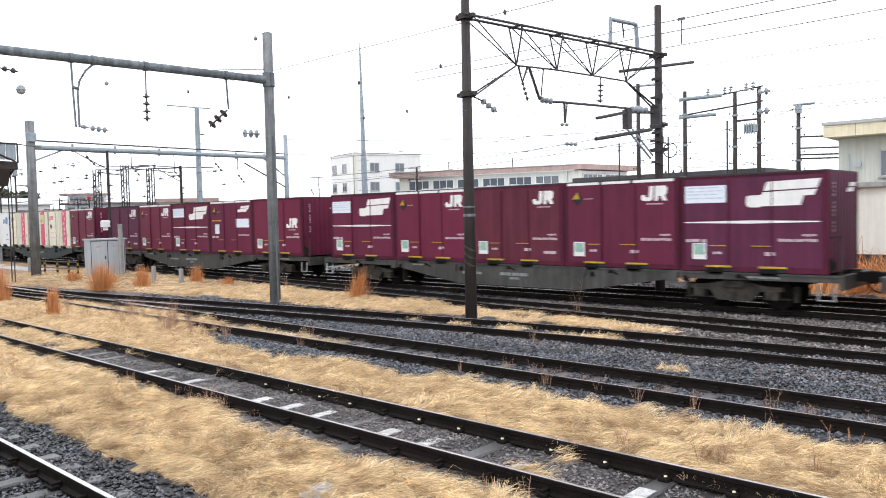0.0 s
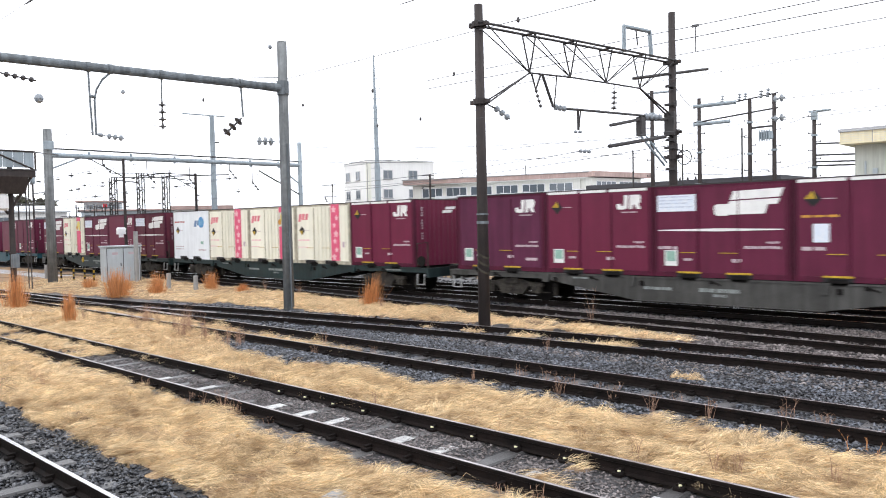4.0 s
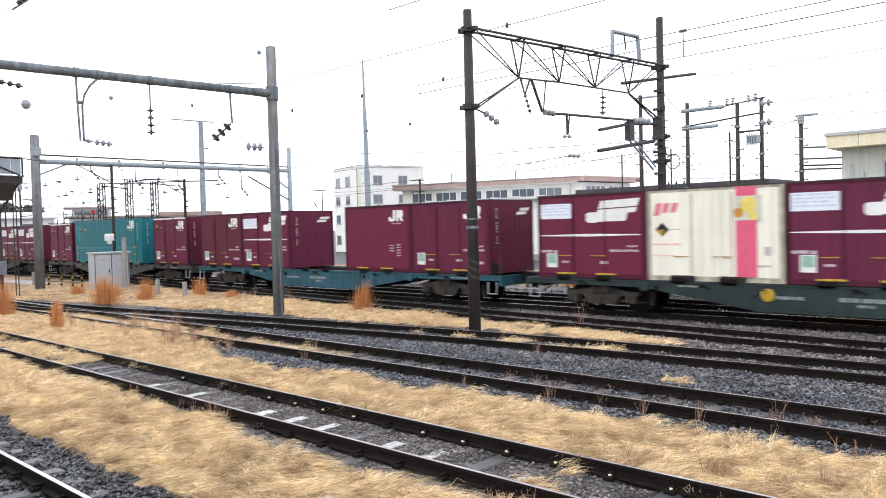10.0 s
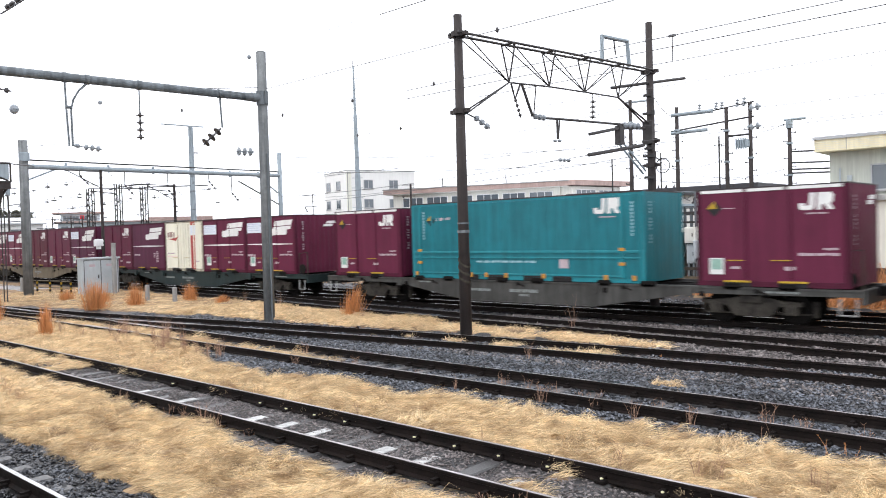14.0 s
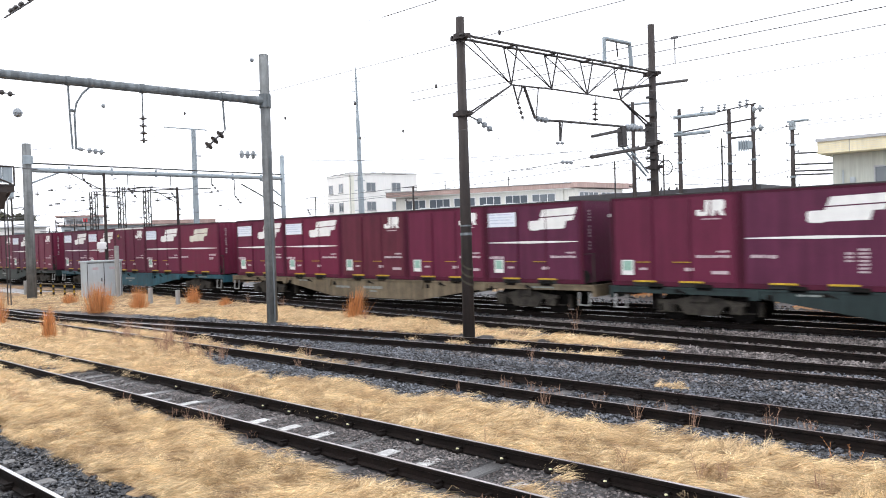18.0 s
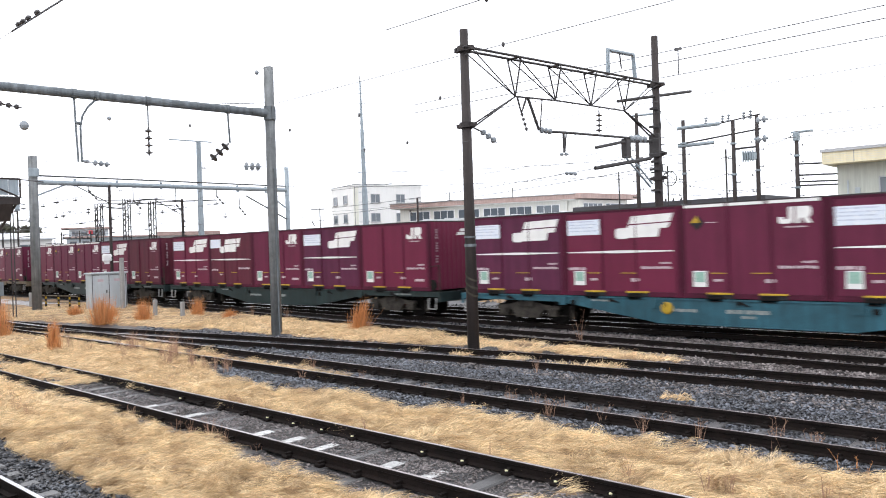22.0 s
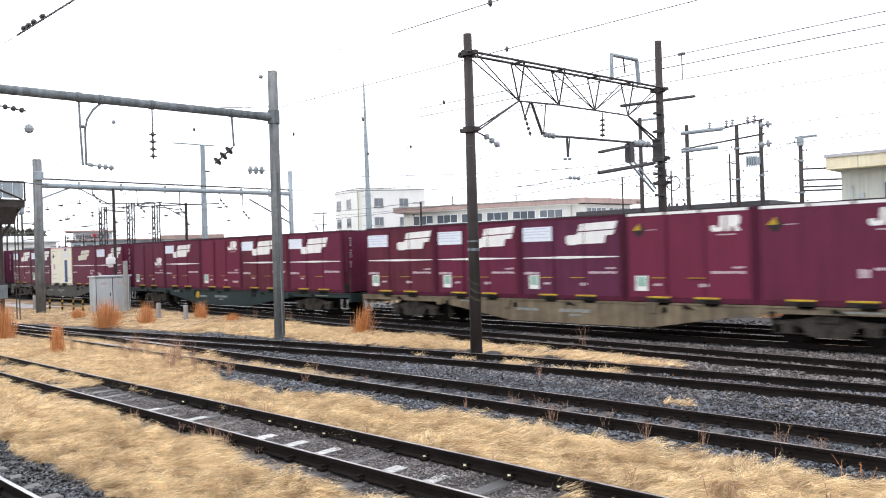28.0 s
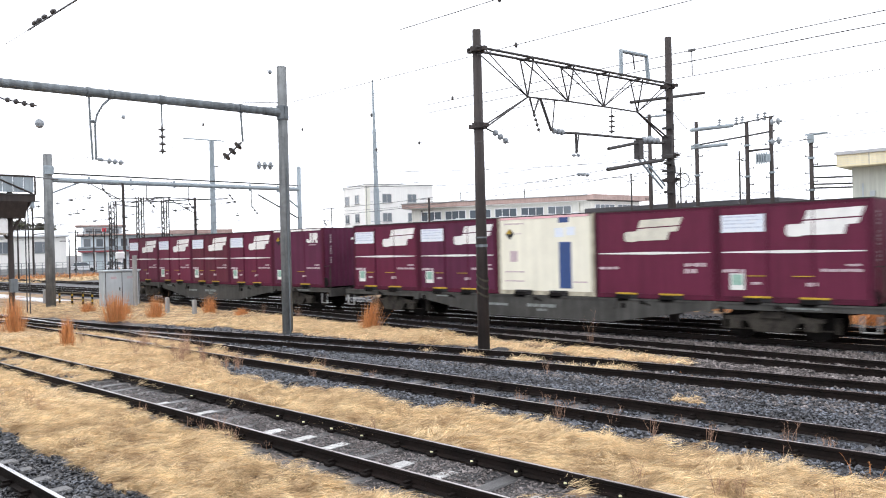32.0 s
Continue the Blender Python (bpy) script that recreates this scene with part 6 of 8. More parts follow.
def shell(label, paint="maroon", frame_paint="maroon_frame", ribs=False, plain=False, L=CL, H=CH, group="containers on the train"):
    """A steel container: posts, rails, side panels, corrugated ends, roof, fork pockets and latches."""
    paint = SHADE[0] if paint == "maroon" else paint
    t = thing("shipping_container", label, "container", group)
    hx, hy = L / 2, CW / 2
    part("body", Geo().box(-hx + 0.05, hx - 0.05, -hy + 0.03, hy - 0.03, 0.10, H - 0.04), M[paint], t)
    for sx in (-1, 1):
        for sy in (-1, 1):
            x, y = sx * (hx - 0.06), sy * (hy - 0.06)
            part("corner_post", Geo().box(x - 0.06, x + 0.06, y - 0.055, y + 0.055, 0.0, H, 0.012), M[frame_paint], t)
    for sy in (-1, 1):
        y = sy * (hy - 0.05)
        part("top_rail", Geo().box(-hx + 0.12, hx - 0.12, y - 0.045, y + 0.045, H - 0.09, H - 0.005), M[frame_paint], t)
        part("bottom_rail", Geo().box(-hx + 0.12, hx - 0.12, y - 0.045, y + 0.045, 0.0, 0.13), M[frame_paint], t)
    if plain:
        part("side_panel", Geo().box(-hx + 0.125, hx - 0.125, -hy + 0.002, -hy + 0.05, 0.135, H - 0.095), M[paint], t)
    else:
        cuts = (-hx + 0.125, -0.16 * L, 0.13 * L, hx - 0.125)
        for i in range(3):
            y = -hy + (0.012 if i == 1 else 0.002)
            part("side_panel", Geo().box(cuts[i] + 0.008, cuts[i + 1] - 0.008, y, y + 0.05, 0.135, H - 0.095), M[paint], t)
        for x in (cuts[1], cuts[2]):
            part("lock_rod", Geo().tube((x + 0.06, -hy - 0.004, 0.2), (x + 0.06, -hy - 0.004, H - 0.15), 0.016, n=6), M[frame_paint], t)
        for u0, u1 in ((0.215, 0.33), (0.51, 0.64)):
            part("latch", Geo().box((u0 - 0.5) * L, (u1 - 0.5) * L, -hy - 0.02, -hy + 0.002, 0.655, 0.675), M["yellow"], t)
    part("side_panel", Geo().box(-hx + 0.125, hx - 0.125, hy - 0.05, hy - 0.002, 0.135, H - 0.095), M[paint], t)
    for sx in (-1, 1):
        part("end_wall", corrugated(sx * (hx - 0.032), sx * 0.018, hy - 0.118, 0.02, H - 0.02), M[paint], t)
    if ribs:
        for u in (0.43, 0.50, 0.57, 0.78, 0.92):
            x = (u - 0.5) * L
            part("rib", Geo().box(x - 0.03, x + 0.03, -hy - 0.03, -hy + 0.01, 0.15, H - 0.1, 0.01), M[paint], t)
    part("roof", Geo().box(-hx + 0.01, hx - 0.01, -hy - 0.006, hy + 0.006, H - 0.022, H + 0.014), M["roofc"], t)
    for u in (0.28, 0.65) if L < 5 else (0.3, 0.42, 0.58, 0.7):
        x = (u - 0.5) * L
        part("fork_pocket", Geo().box(x - 0.36, x + 0.36, -hy - 0.006, -hy + 0.02, 0.0, 0.10), M["black"], t)
        part("yellow_pad", Geo().box(x - 0.34, x + 0.34, -hy - 0.03, -hy + 0.01, 0.105, 0.152, 0.012), M["yellow" if L < 5 and paint[0] != "c" else "black"], t)
    # writing on the end wall, as bars
    for k in range(13):
        if k in (4, 9):
            continue
        part("end_mark", Geo().box(hx - 0.004, hx + 0.006, -hy + 0.36 + 0.012 * (k % 3), -hy + 0.44, H - 0.34 - k * 0.095, H - 0.285 - k * 0.095 + 0.008 * (k % 2)), M["teal_mark" if paint == "teal" else "end_text"], t)
    if paint[0] == "m":
        for z0, z1, y0, y1 in ((H - 0.375, H - 0.26, hy - 0.78, hy - 0.28), (H - 0.51, H - 0.395, hy - 0.95, hy - 0.45)):
            part("end_emblem", Geo().add([(x, y, z) for x in (hx + 0.006, hx - 0.01) for y, z in ((y0, z0), (y1, z0 + 0.01), (y1 + 0.05, z1), (y0 + 0.05, z1 - 0.01))],
                                         [(0, 1, 2, 3), (7, 6, 5, 4), (0, 4, 5, 1), (1, 5, 6, 2), (2, 6, 7, 3), (3, 7, 4, 0)]), M["mark"], t)
    return t


def small_marks(t, placard="green", u=0.09):
    plaque(t, "placard", u, u + 0.1, 0.12, 0.29, "mark_cream" if placard == "cream" else "mark")
    if placard == "green":
        plaque(t, "placard_field", u + 0.012, u + 0.088, 0.17, 0.28, "green", d=0.007)
    bars(t, "number_bars", 0.69, 0.94, 0.312, 0.342, 8)
    bars(t, "number_bars", 0.84, 0.93, 0.365, 0.39, 3)
    bars(t, "notice_bars", 0.24, 0.31, 0.175, 0.205, 2)
    bars(t, "notice_bars", 0.60, 0.67, 0.165, 0.21, 2)


def stripe(t, v=0.51):
    x0, x1, z = (0.035 - 0.5) * CL, (0.95 - 0.5) * CL, v * CH
    g = Geo().plate([(x0, z - 0.012), (0, z - 0.04), (x1, z - 0.012), (x1, z + 0.012), (0, z + 0.04), (x0, z + 0.012)], FACE - 0.005, FACE + 0.001)
    part("stripe", g, M["mark"], t)


def kind_a(variant=0):
    t = shell(("maroon steel container with a white board, emblem and stripe", "maroon steel container with a large white emblem and stripe",
               "maroon steel container with a board close to its emblem", "smooth maroon container with a white emblem and stripe")[variant], plain=variant in (1, 3))
    if variant == 0:
        plaque(t, "board", 0.035, 0.335, 0.715, 0.895, "mark_blue", "pale printed board")
        for v, k, e in ((0.865, 3, 0.30), (0.83, 4, 0.32), (0.795, 4, 0.28), (0.755, 5, 0.32)):
            bars(t, "print_bars", 0.05, e, v, v + 0.016, k, "print_blue", d=0.006)
        slab_logo(t, 0.475, 0.955, 0.655, 0.925)
        bars(t, "notice_bars", 0.04, 0.20, 0.295, 0.335, 3)
        small_marks(t, "green")
    elif variant == 1:
        slab_logo(t, 0.27, 0.75, 0.64, 0.90, "mark_cream")
        bars(t, "notice_bars", 0.04, 0.22, 0.325, 0.36, 3)
        bars(t, "number_bars", 0.76, 0.93, 0.36, 0.40, 4)
        bars(t, "number_bars", 0.76, 0.86, 0.28, 0.34, 3)
    elif variant == 3:
        slab_logo(t, 0.435, 0.93, 0.645, 0.905)
        bars(t, "notice_bars", 0.07, 0.25, 0.305, 0.345, 4)
        for i, v in enumerate((0.375, 0.34, 0.305, 0.27, 0.235, 0.20, 0.165)):
            bars(t, "number_bars", 0.735, 0.80, v, v + 0.024, 2)
            if 0 < i < 4:
                bars(t, "number_bars", 0.66, 0.71, v, v + 0.024, 2)
    else:
        plaque(t, "board", 0.02, 0.27, 0.735, 0.90, "mark_blue", "pale printed board")
        slab_logo(t, 0.25, 0.745, 0.64, 0.905)
        bars(t, "notice_bars", 0.04, 0.20, 0.295, 0.335, 3)
        bars(t, "number_bars", 0.68, 0.935, 0.325, 0.36, 8)
        bars(t, "notice_bars", 0.23, 0.30, 0.215, 0.24, 2)
    stripe(t)
    return t


def kind_c(variant=0):
    """Maroon with the small emblem: plain, with a strip and diamond, with a low emblem, smooth sided, or with a board."""
    t = shell(("maroon steel container with a small white emblem", "maroon steel container with a white top strip and hazard diamond",
               "maroon steel container with a low white emblem", "smooth maroon container with a small white emblem",
               "maroon steel container with hazard diamond and white board", "smooth maroon container with hazard diamond and top strip")[variant], plain=variant in (3, 5))
    if variant in (1, 4, 5):
        for u0, u1 in ((0.035, 0.33), (0.355, 0.60), (0.625, 0.955)):
            plaque(t, "top_strip", u0, u1, 0.962, 0.992, "mark", d=0.008)
        diamond(t, 0.13, 0.80, 0.20)
    if variant == 4:
        slab_logo(t, 0.68, 0.94, 0.78, 0.90)
        plaque(t, "board", 0.63, 0.92, 0.50, 0.66, "mark_blue")
        plaque(t, "placard", 0.13, 0.23, 0.38, 0.56, "mark_blue")
        bars(t, "notice_bars", 0.06, 0.30, 0.62, 0.645, 3, "orange")
        bars(t, "notice_bars", 0.06, 0.22, 0.30, 0.34, 2)
        bars(t, "number_bars", 0.68, 0.925, 0.345, 0.372, 8)
    else:
        hook_logo(t, 0.695, 0.755 if variant != 2 else 0.485, 0.82)
        if variant == 3:
            for v in (0.385, 0.345, 0.305):
                bars(t, "number_bars", 0.70, 0.76, v, v + 0.022, 2)
            for v in (0.395, 0.355, 0.315, 0.275, 0.235):
                bars(t, "number_bars", 0.80, 0.86, v, v + 0.022, 2)
        elif variant == 5:
            bars(t, "number_bars", 0.63, 0.70, 0.27, 0.36, 2)
            bars(t, "number_bars", 0.72, 0.86, 0.34, 0.37, 3)
            plaque(t, "placard", 0.83, 0.94, 0.15, 0.20, "mark")
        else:
            small_marks(t, "green")
            if variant == 0:
                plaque(t, "placard", 0.80, 0.92, 0.14, 0.175, "text")
    return t


def kind_white(variant):
    """Pale containers: pink band, pink band with a picture, globe, red swoosh, blue band."""
    lab = ("cream container with a pink band and hazard diamond", "cream container with a pink band and yellow picture", "cold white container with a blue globe",
           "cream container with a red swoosh and red band", "cream container with a blue band", "cream container with a red band and orange picture")[variant]
    base = "cwhite" if variant == 2 else "cream"
    t = shell(lab, base, "cream_frame" if base == "cream" else base, ribs=variant in (0, 1, 3, 5), plain=variant in (2, 4))
    if variant in (0, 1, 5):
        slanted_blocks(t, 0.055, 0.255, 0.745, 0.85, "pink_mark")
        diamond(t, 0.125, 0.56, 0.20, low=True)
        bars(t, "notice_bars", 0.05, 0.28, 0.385, 0.41, 3, "pink_pale")
        bars(t, "notice_bars", 0.05, 0.24, 0.27, 0.285, 3, "pink_pale")
        plaque(t, "band", 0.68, 0.82, 0.06, 0.985, "pink", d=0.036)
        if variant == 0:
            for i, v in enumerate((0.12, 0.24, 0.38, 0.50, 0.64, 0.76, 0.90)):
                blossom(t, 0.735 + 0.035 * (i % 2) + 0.008 * (i % 3), v, 0.115 if i % 3 else 0.15)
        else:
            plaque(t, "picture", 0.665, 0.85, 0.64, 0.89, "mark_cream", d=0.040)
            for name, u, v, r, m in (("picture_disc", 0.77, 0.80, 0.21, "picture_yellow"), ("picture_spot", 0.70, 0.72, 0.13, "orange"), ("picture_spot", 0.80, 0.69, 0.12, "picture_yellow"), ("picture_spot", 0.715, 0.80, 0.08, "text")):
                x, z = (u - 0.5) * CL, v * CH
                k = 0.042 + 0.002 * len(t.children) % 0.008
                part(name, Geo().turned((x, FACE + 0.001, z), (x, FACE - k, z), [(0, r), (1, r)], 16), M[m], t)
            bars(t, "notice_bars", 0.76, 0.92, 0.16, 0.185, 3)
        plaque(t, "placard", 0.87, 0.93, 0.28, 0.37, "text", d=0.006)
    elif variant == 2:
        bars(t, "brand_bars", 0.04, 0.34, 0.76, 0.795, 6, "red")
        g = Geo().turned(((0.80 - 0.5) * CL, FACE + 0.001, 0.76 * CH), ((0.80 - 0.5) * CL, FACE - 0.006, 0.76 * CH), [(0, 0.28), (1, 0.28)], 24)
        part("globe", g, M["globe"], t)
        slanted_blocks(t, 0.60, 0.86, 0.70, 0.80, "globe_ink")
        diamond(t, 0.13, 0.60, 0.20, low=True)
        for v, k in ((0.25, 4), (0.20, 3)):
            bars(t, "notice_bars", 0.06, 0.30, v, v + 0.02, k)
        plaque(t, "green_mark", 0.78, 0.85, 0.31, 0.37, "green")
        bars(t, "number_bars", 0.72, 0.92, 0.18, 0.21, 5)
    elif variant == 3:
        bars(t, "brand_bars", 0.07, 0.28, 0.66, 0.80, 3, "roof_brown")
        g = Geo().plate([((0.06 - 0.5) * CL, 0.655 * CH), ((0.30 - 0.5) * CL, 0.61 * CH), ((0.38 - 0.5) * CL, 0.72 * CH), ((0.30 - 0.5) * CL, 0.665 * CH)], FACE - 0.006, FACE + 0.001)
        part("swoosh", g, M["red"], t)
        bars(t, "notice_bars", 0.06, 0.26, 0.34, 0.37, 3)
        plaque(t, "band", 0.70, 0.81, 0.04, 0.71, "red", d=0.008)
        plaque(t, "band_top", 0.70, 0.81, 0.915, 0.985, "red", d=0.008)
        bars(t, "notice_bars", 0.06, 0.34, 0.29, 0.305, 4, "pink_pale")
        plaque(t, "picture", 0.69, 0.82, 0.72, 0.905, "mark_blue", d=0.008)
        bars(t, "notice_bars", 0.75, 0.93, 0.18, 0.21, 3)
    else:
        plaque(t, "top_strip", 0.03, 0.95, 0.965, 0.992, "pink_pale", d=0.008)
        diamond(t, 0.14, 0.78, 0.18)
        plaque(t, "band_top", 0.66, 0.76, 0.90, 0.975, "navy")
        bars(t, "brand_bars", 0.62, 0.84, 0.72, 0.85, 2, "mark_blue")
        plaque(t, "band", 0.66, 0.78, 0.09, 0.66, "navy")
        for v in (0.90, 0.28, 0.16):
            bars(t, "notice_bars", 0.08, 0.30, v, v + 0.02, 5)
        plaque(t, "placard", 0.14, 0.22, 0.42, 0.56, "text")
        bars(t, "number_bars", 0.80, 0.94, 0.16, 0.18, 3)
    return t


def kind_teal():
    L, H = 9.125, 2.6
    t = shell("long teal steel container with a fold-down lower side", "teal", "teal_light", plain=True, L=L, H=H)
    part("fold_rail", Geo().box(-L / 2 + 0.14, L / 2 - 0.14, FACE - 0.035, FACE + 0.01, 0.86, 0.94, 0.01), M["teal_light"], t)
    part("fold_rail", Geo().box(-L / 2 + 0.14, L / 2 - 0.14, FACE - 0.03, FACE + 0.01, 0.70, 0.74, 0.01), M["teal_light"], t)
    for i in range(30):
        x = -L / 2 + 0.35 + i * 0.3
        part("rib", Geo().box(x, x + 0.1, FACE - 0.006, FACE + 0.005, 0.96, H - 0.12), M["teal"], t)
    part("fold_frame", Geo().box(-L / 2 + 0.5, L / 2 - 0.7, FACE - 0.02, FACE + 0.005, 0.17, 0.21, 0.008), M["teal_light"], t)
    for u in (0.045, 0.925):
        x = (u - 0.5) * L
        part("fold_post", Geo().box(x - 0.06, x + 0.06, FACE - 0.03, FACE + 0.01, 0.14, H - 0.1, 0.01), M["teal_light"], t)
        for k in range(10):
            part("side_mark", Geo().box(x + 0.30 if u > 0.5 else x + 0.16, x + 0.37 if u > 0.5 else x + 0.23, FACE - 0.009, FACE, 1.35 + k * 0.1, 1.42 + k * 0.1), M["teal_mark"], t)
        for z in (0.5, 0.92):
            part("corner_clasp", Geo().box(x - 0.09, x + 0.09, FACE - 0.05, FACE, z, z + 0.09, 0.01), M["orange"], t)
    hook_logo(t, 0.826, 0.80, 0.90, lx=L)
    diamond(t, 0.105, 0.80, 0.20, lx=L)
    bars(t, "notice_bars", 0.135, 0.21, 0.80, 0.84, 4, lx=L)
    bars(t, "notice_bars", 0.33, 0.60, 0.22, 0.25, 9, "teal_mark", lx=L)
    plaque(t, "placard", 0.69, 0.725, 0.16, 0.27, "text", lx=L)
    for u in (0.02, 0.30, 0.37, 0.46, 0.62, 0.86, 0.96):
        part("clasp", Geo().box((u - 0.5) * L, (u - 0.5) * L + 0.12, FACE - 0.05, FACE, 0.08, 0.22, 0.01), M["orange"], t)
    return t


def word_row(x0, x1, z0, z1):
    """Small lettering on a sill as plain bars of uneven length."""
    g, x, i = Geo(), x0, 0
    while x < x1 - 0.04:
        w = min((0.16, 0.09, 0.22, 0.12)[i % 4], x1 - x)
        g.box(x, x + w, -1.226, -1.219, z0 + 0.006 * (i % 2), z1)
        x, i = x + w + 0.025, i + 1
    return g


def wagon(paint, label):
    """A flat container wagon: fish-bellied side sills, deck, bogies with wheelsets, end sills, steps and couplers."""
    t = thing("container_wagon", label, "railway wagon", "wagons of the train")
    belly = [(-9.75, 0.79), (-5.7, 0.77), (-2.55, 0.28), (2.6, 0.28), (5.7, 0.77), (9.75, 0.79), (9.75, 0.95), (-9.75, 0.95)]
    for y in (-1.22, 1.14):
        part("side_sill", Geo().plate(belly, y, y + 0.08), M[paint], t)
        part("sill_flange", Geo().box(-9.75, 9.75, y - 0.03, y + 0.11, 0.92, 0.965), M[paint], t)
        part("sill_flange", Geo().box(-2.55, 2.6, y - 0.02, y + 0.10, 0.262, 0.288), M[paint], t)
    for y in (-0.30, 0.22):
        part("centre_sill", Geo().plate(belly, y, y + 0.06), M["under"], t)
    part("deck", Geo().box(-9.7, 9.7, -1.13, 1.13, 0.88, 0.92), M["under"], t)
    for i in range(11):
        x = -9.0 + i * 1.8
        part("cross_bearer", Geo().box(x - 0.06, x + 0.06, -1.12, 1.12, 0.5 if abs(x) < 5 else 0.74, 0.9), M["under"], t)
    for x in (-5.6, -2.6, 2.6, 5.5):
        part("twist_lock_bracket", Geo().plate([(x - 0.16, 0.97), (x - 0.11, 0.68), (x + 0.11, 0.68), (x + 0.16, 0.97)], -1.27, -1.22), M[paint], t)
        part("lock_lamp", Geo().box(x + 0.28, x + 0.42, -1.27, -1.22, 0.70, 0.84, 0.02), M["under"], t)
    for k in range(5):
        x = -9.3475 + k * PITCH + CL / 2
        for u in (-0.82, 0.56):
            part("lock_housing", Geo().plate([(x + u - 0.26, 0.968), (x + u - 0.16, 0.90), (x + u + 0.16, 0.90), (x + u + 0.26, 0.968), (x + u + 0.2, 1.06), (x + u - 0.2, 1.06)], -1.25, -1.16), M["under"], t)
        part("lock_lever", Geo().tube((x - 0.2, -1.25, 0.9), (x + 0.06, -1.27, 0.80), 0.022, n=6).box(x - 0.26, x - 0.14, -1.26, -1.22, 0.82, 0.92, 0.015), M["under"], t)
    for x0, x1, z0, z1 in ((-0.55, -0.12, 0.60, 0.70), (-0.06, 0.55, 0.60, 0.70), (-0.16, 0.2, 0.48, 0.55), (-2.2, -1.3, 0.60, 0.68), (-4.6, -3.9, 0.82, 0.87), (7.5, 8.3, 0.83, 0.88)):
        part("number_bar", word_row(x0, x1, z0, z1), M["plate_grey"], t)
    for s in (-1, 1):
        part("end_sill", Geo().box(s * 9.72 - 0.06, s * 9.72 + 0.06, -1.2, 1.2, 0.62, 0.96), M[paint], t)
        c = part("coupler", Geo().box(s * 10.0 - 0.28, s * 10.0 + 0.2, -0.1, 0.1, 0.76, 1.0, 0.02).box(s * 10.2 - 0.09, s * 10.2 + 0.0, -0.16, 0.16, 0.72, 1.02, 0.02), M["under"], t)
        part("brake_hose", Geo().path([(s * 9.8, 0.35, 0.8), (s * 10.0, 0.38, 0.5), (s * 10.19, 0.38, 0.45)], 0.025), M["black"], t)
        part("step", Geo().path([(s * 9.22, -1.22, 0.74), (s * 9.22, -1.25, 0.36), (s * 9.58, -1.25, 0.36), (s * 9.58, -1.22, 0.74)], 0.032), M["concrete"], t)
        b = part("bogie", bogie_frame(), M["bogie"], t, at=pose(s * 7.1, 0, 0))
        for wx in (-0.95, 0.95):
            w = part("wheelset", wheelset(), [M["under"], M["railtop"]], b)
            w.matrix_parent_inverse = Matrix.Translation((wx, 0, 0.405))
            part("axle_box", Geo().box(wx - 0.16, wx + 0.16, -1.10, -0.82, 0.28, 0.58, 0.04).tube((wx, -1.14, 0.41), (wx, -1.08, 0.41), 0.11, n=12), M["bogie"], b)
        for k in (-0.16, 0.0, 0.16):
            part("spring", Geo().turned((k, -1.0, 0.30), (k, -1.0, 0.56), [(i / 10, 0.075 if i % 2 else 0.055) for i in range(11)], 8), M["bogie"], b)
        part("bolster_end", Geo().box(-0.3, 0.3, -1.12, -1.02, 0.58, 0.76, 0.02), M["bogie"], b)
        for wx in (-1.42, 1.42):
            part("brake_shoe", Geo().plate([(wx - 0.05, 0.2), (wx + 0.05, 0.2), (wx + 0.07, 0.6), (wx - 0.07, 0.6)], -0.66, -0.52), M["bogie"], b)
            part("brake_hanger", Geo().tube((wx, -0.68, 0.6), (wx, -0.75, 0.84), 0.022, n=6), M["under"], b)
        part("brake_rod", Geo().tube((-1.4, -0.9, 0.26), (1.4, -0.9, 0.30), 0.022, n=6), M["bogie"], b)
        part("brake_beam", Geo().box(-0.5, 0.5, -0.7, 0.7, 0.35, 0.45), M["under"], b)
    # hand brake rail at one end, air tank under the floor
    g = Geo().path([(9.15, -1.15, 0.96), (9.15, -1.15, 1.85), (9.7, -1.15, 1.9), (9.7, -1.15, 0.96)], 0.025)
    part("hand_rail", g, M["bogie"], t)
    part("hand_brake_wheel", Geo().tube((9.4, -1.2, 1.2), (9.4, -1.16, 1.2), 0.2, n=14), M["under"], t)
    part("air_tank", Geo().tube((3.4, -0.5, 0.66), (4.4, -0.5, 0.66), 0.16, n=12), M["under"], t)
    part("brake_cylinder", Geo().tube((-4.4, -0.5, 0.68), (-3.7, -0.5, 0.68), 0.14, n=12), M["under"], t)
    return t


def bogie_frame():
    side = [(-1.22, 0.50), (-0.66, 0.48), (-0.44, 0.22), (0.44, 0.22), (0.66, 0.48), (1.22, 0.50), (1.22, 0.60), (0.72, 0.63), (0.42, 0.70), (-0.42, 0.70), (-0.72, 0.63), (-1.22, 0.60)]
    g = Geo()
    for y in (-1.06, 0.94):
        g.plate(side, y, y + 0.12)
    g.box(-0.28, 0.28, -0.95, 0.95, 0.55, 0.74, 0.03)
    return g


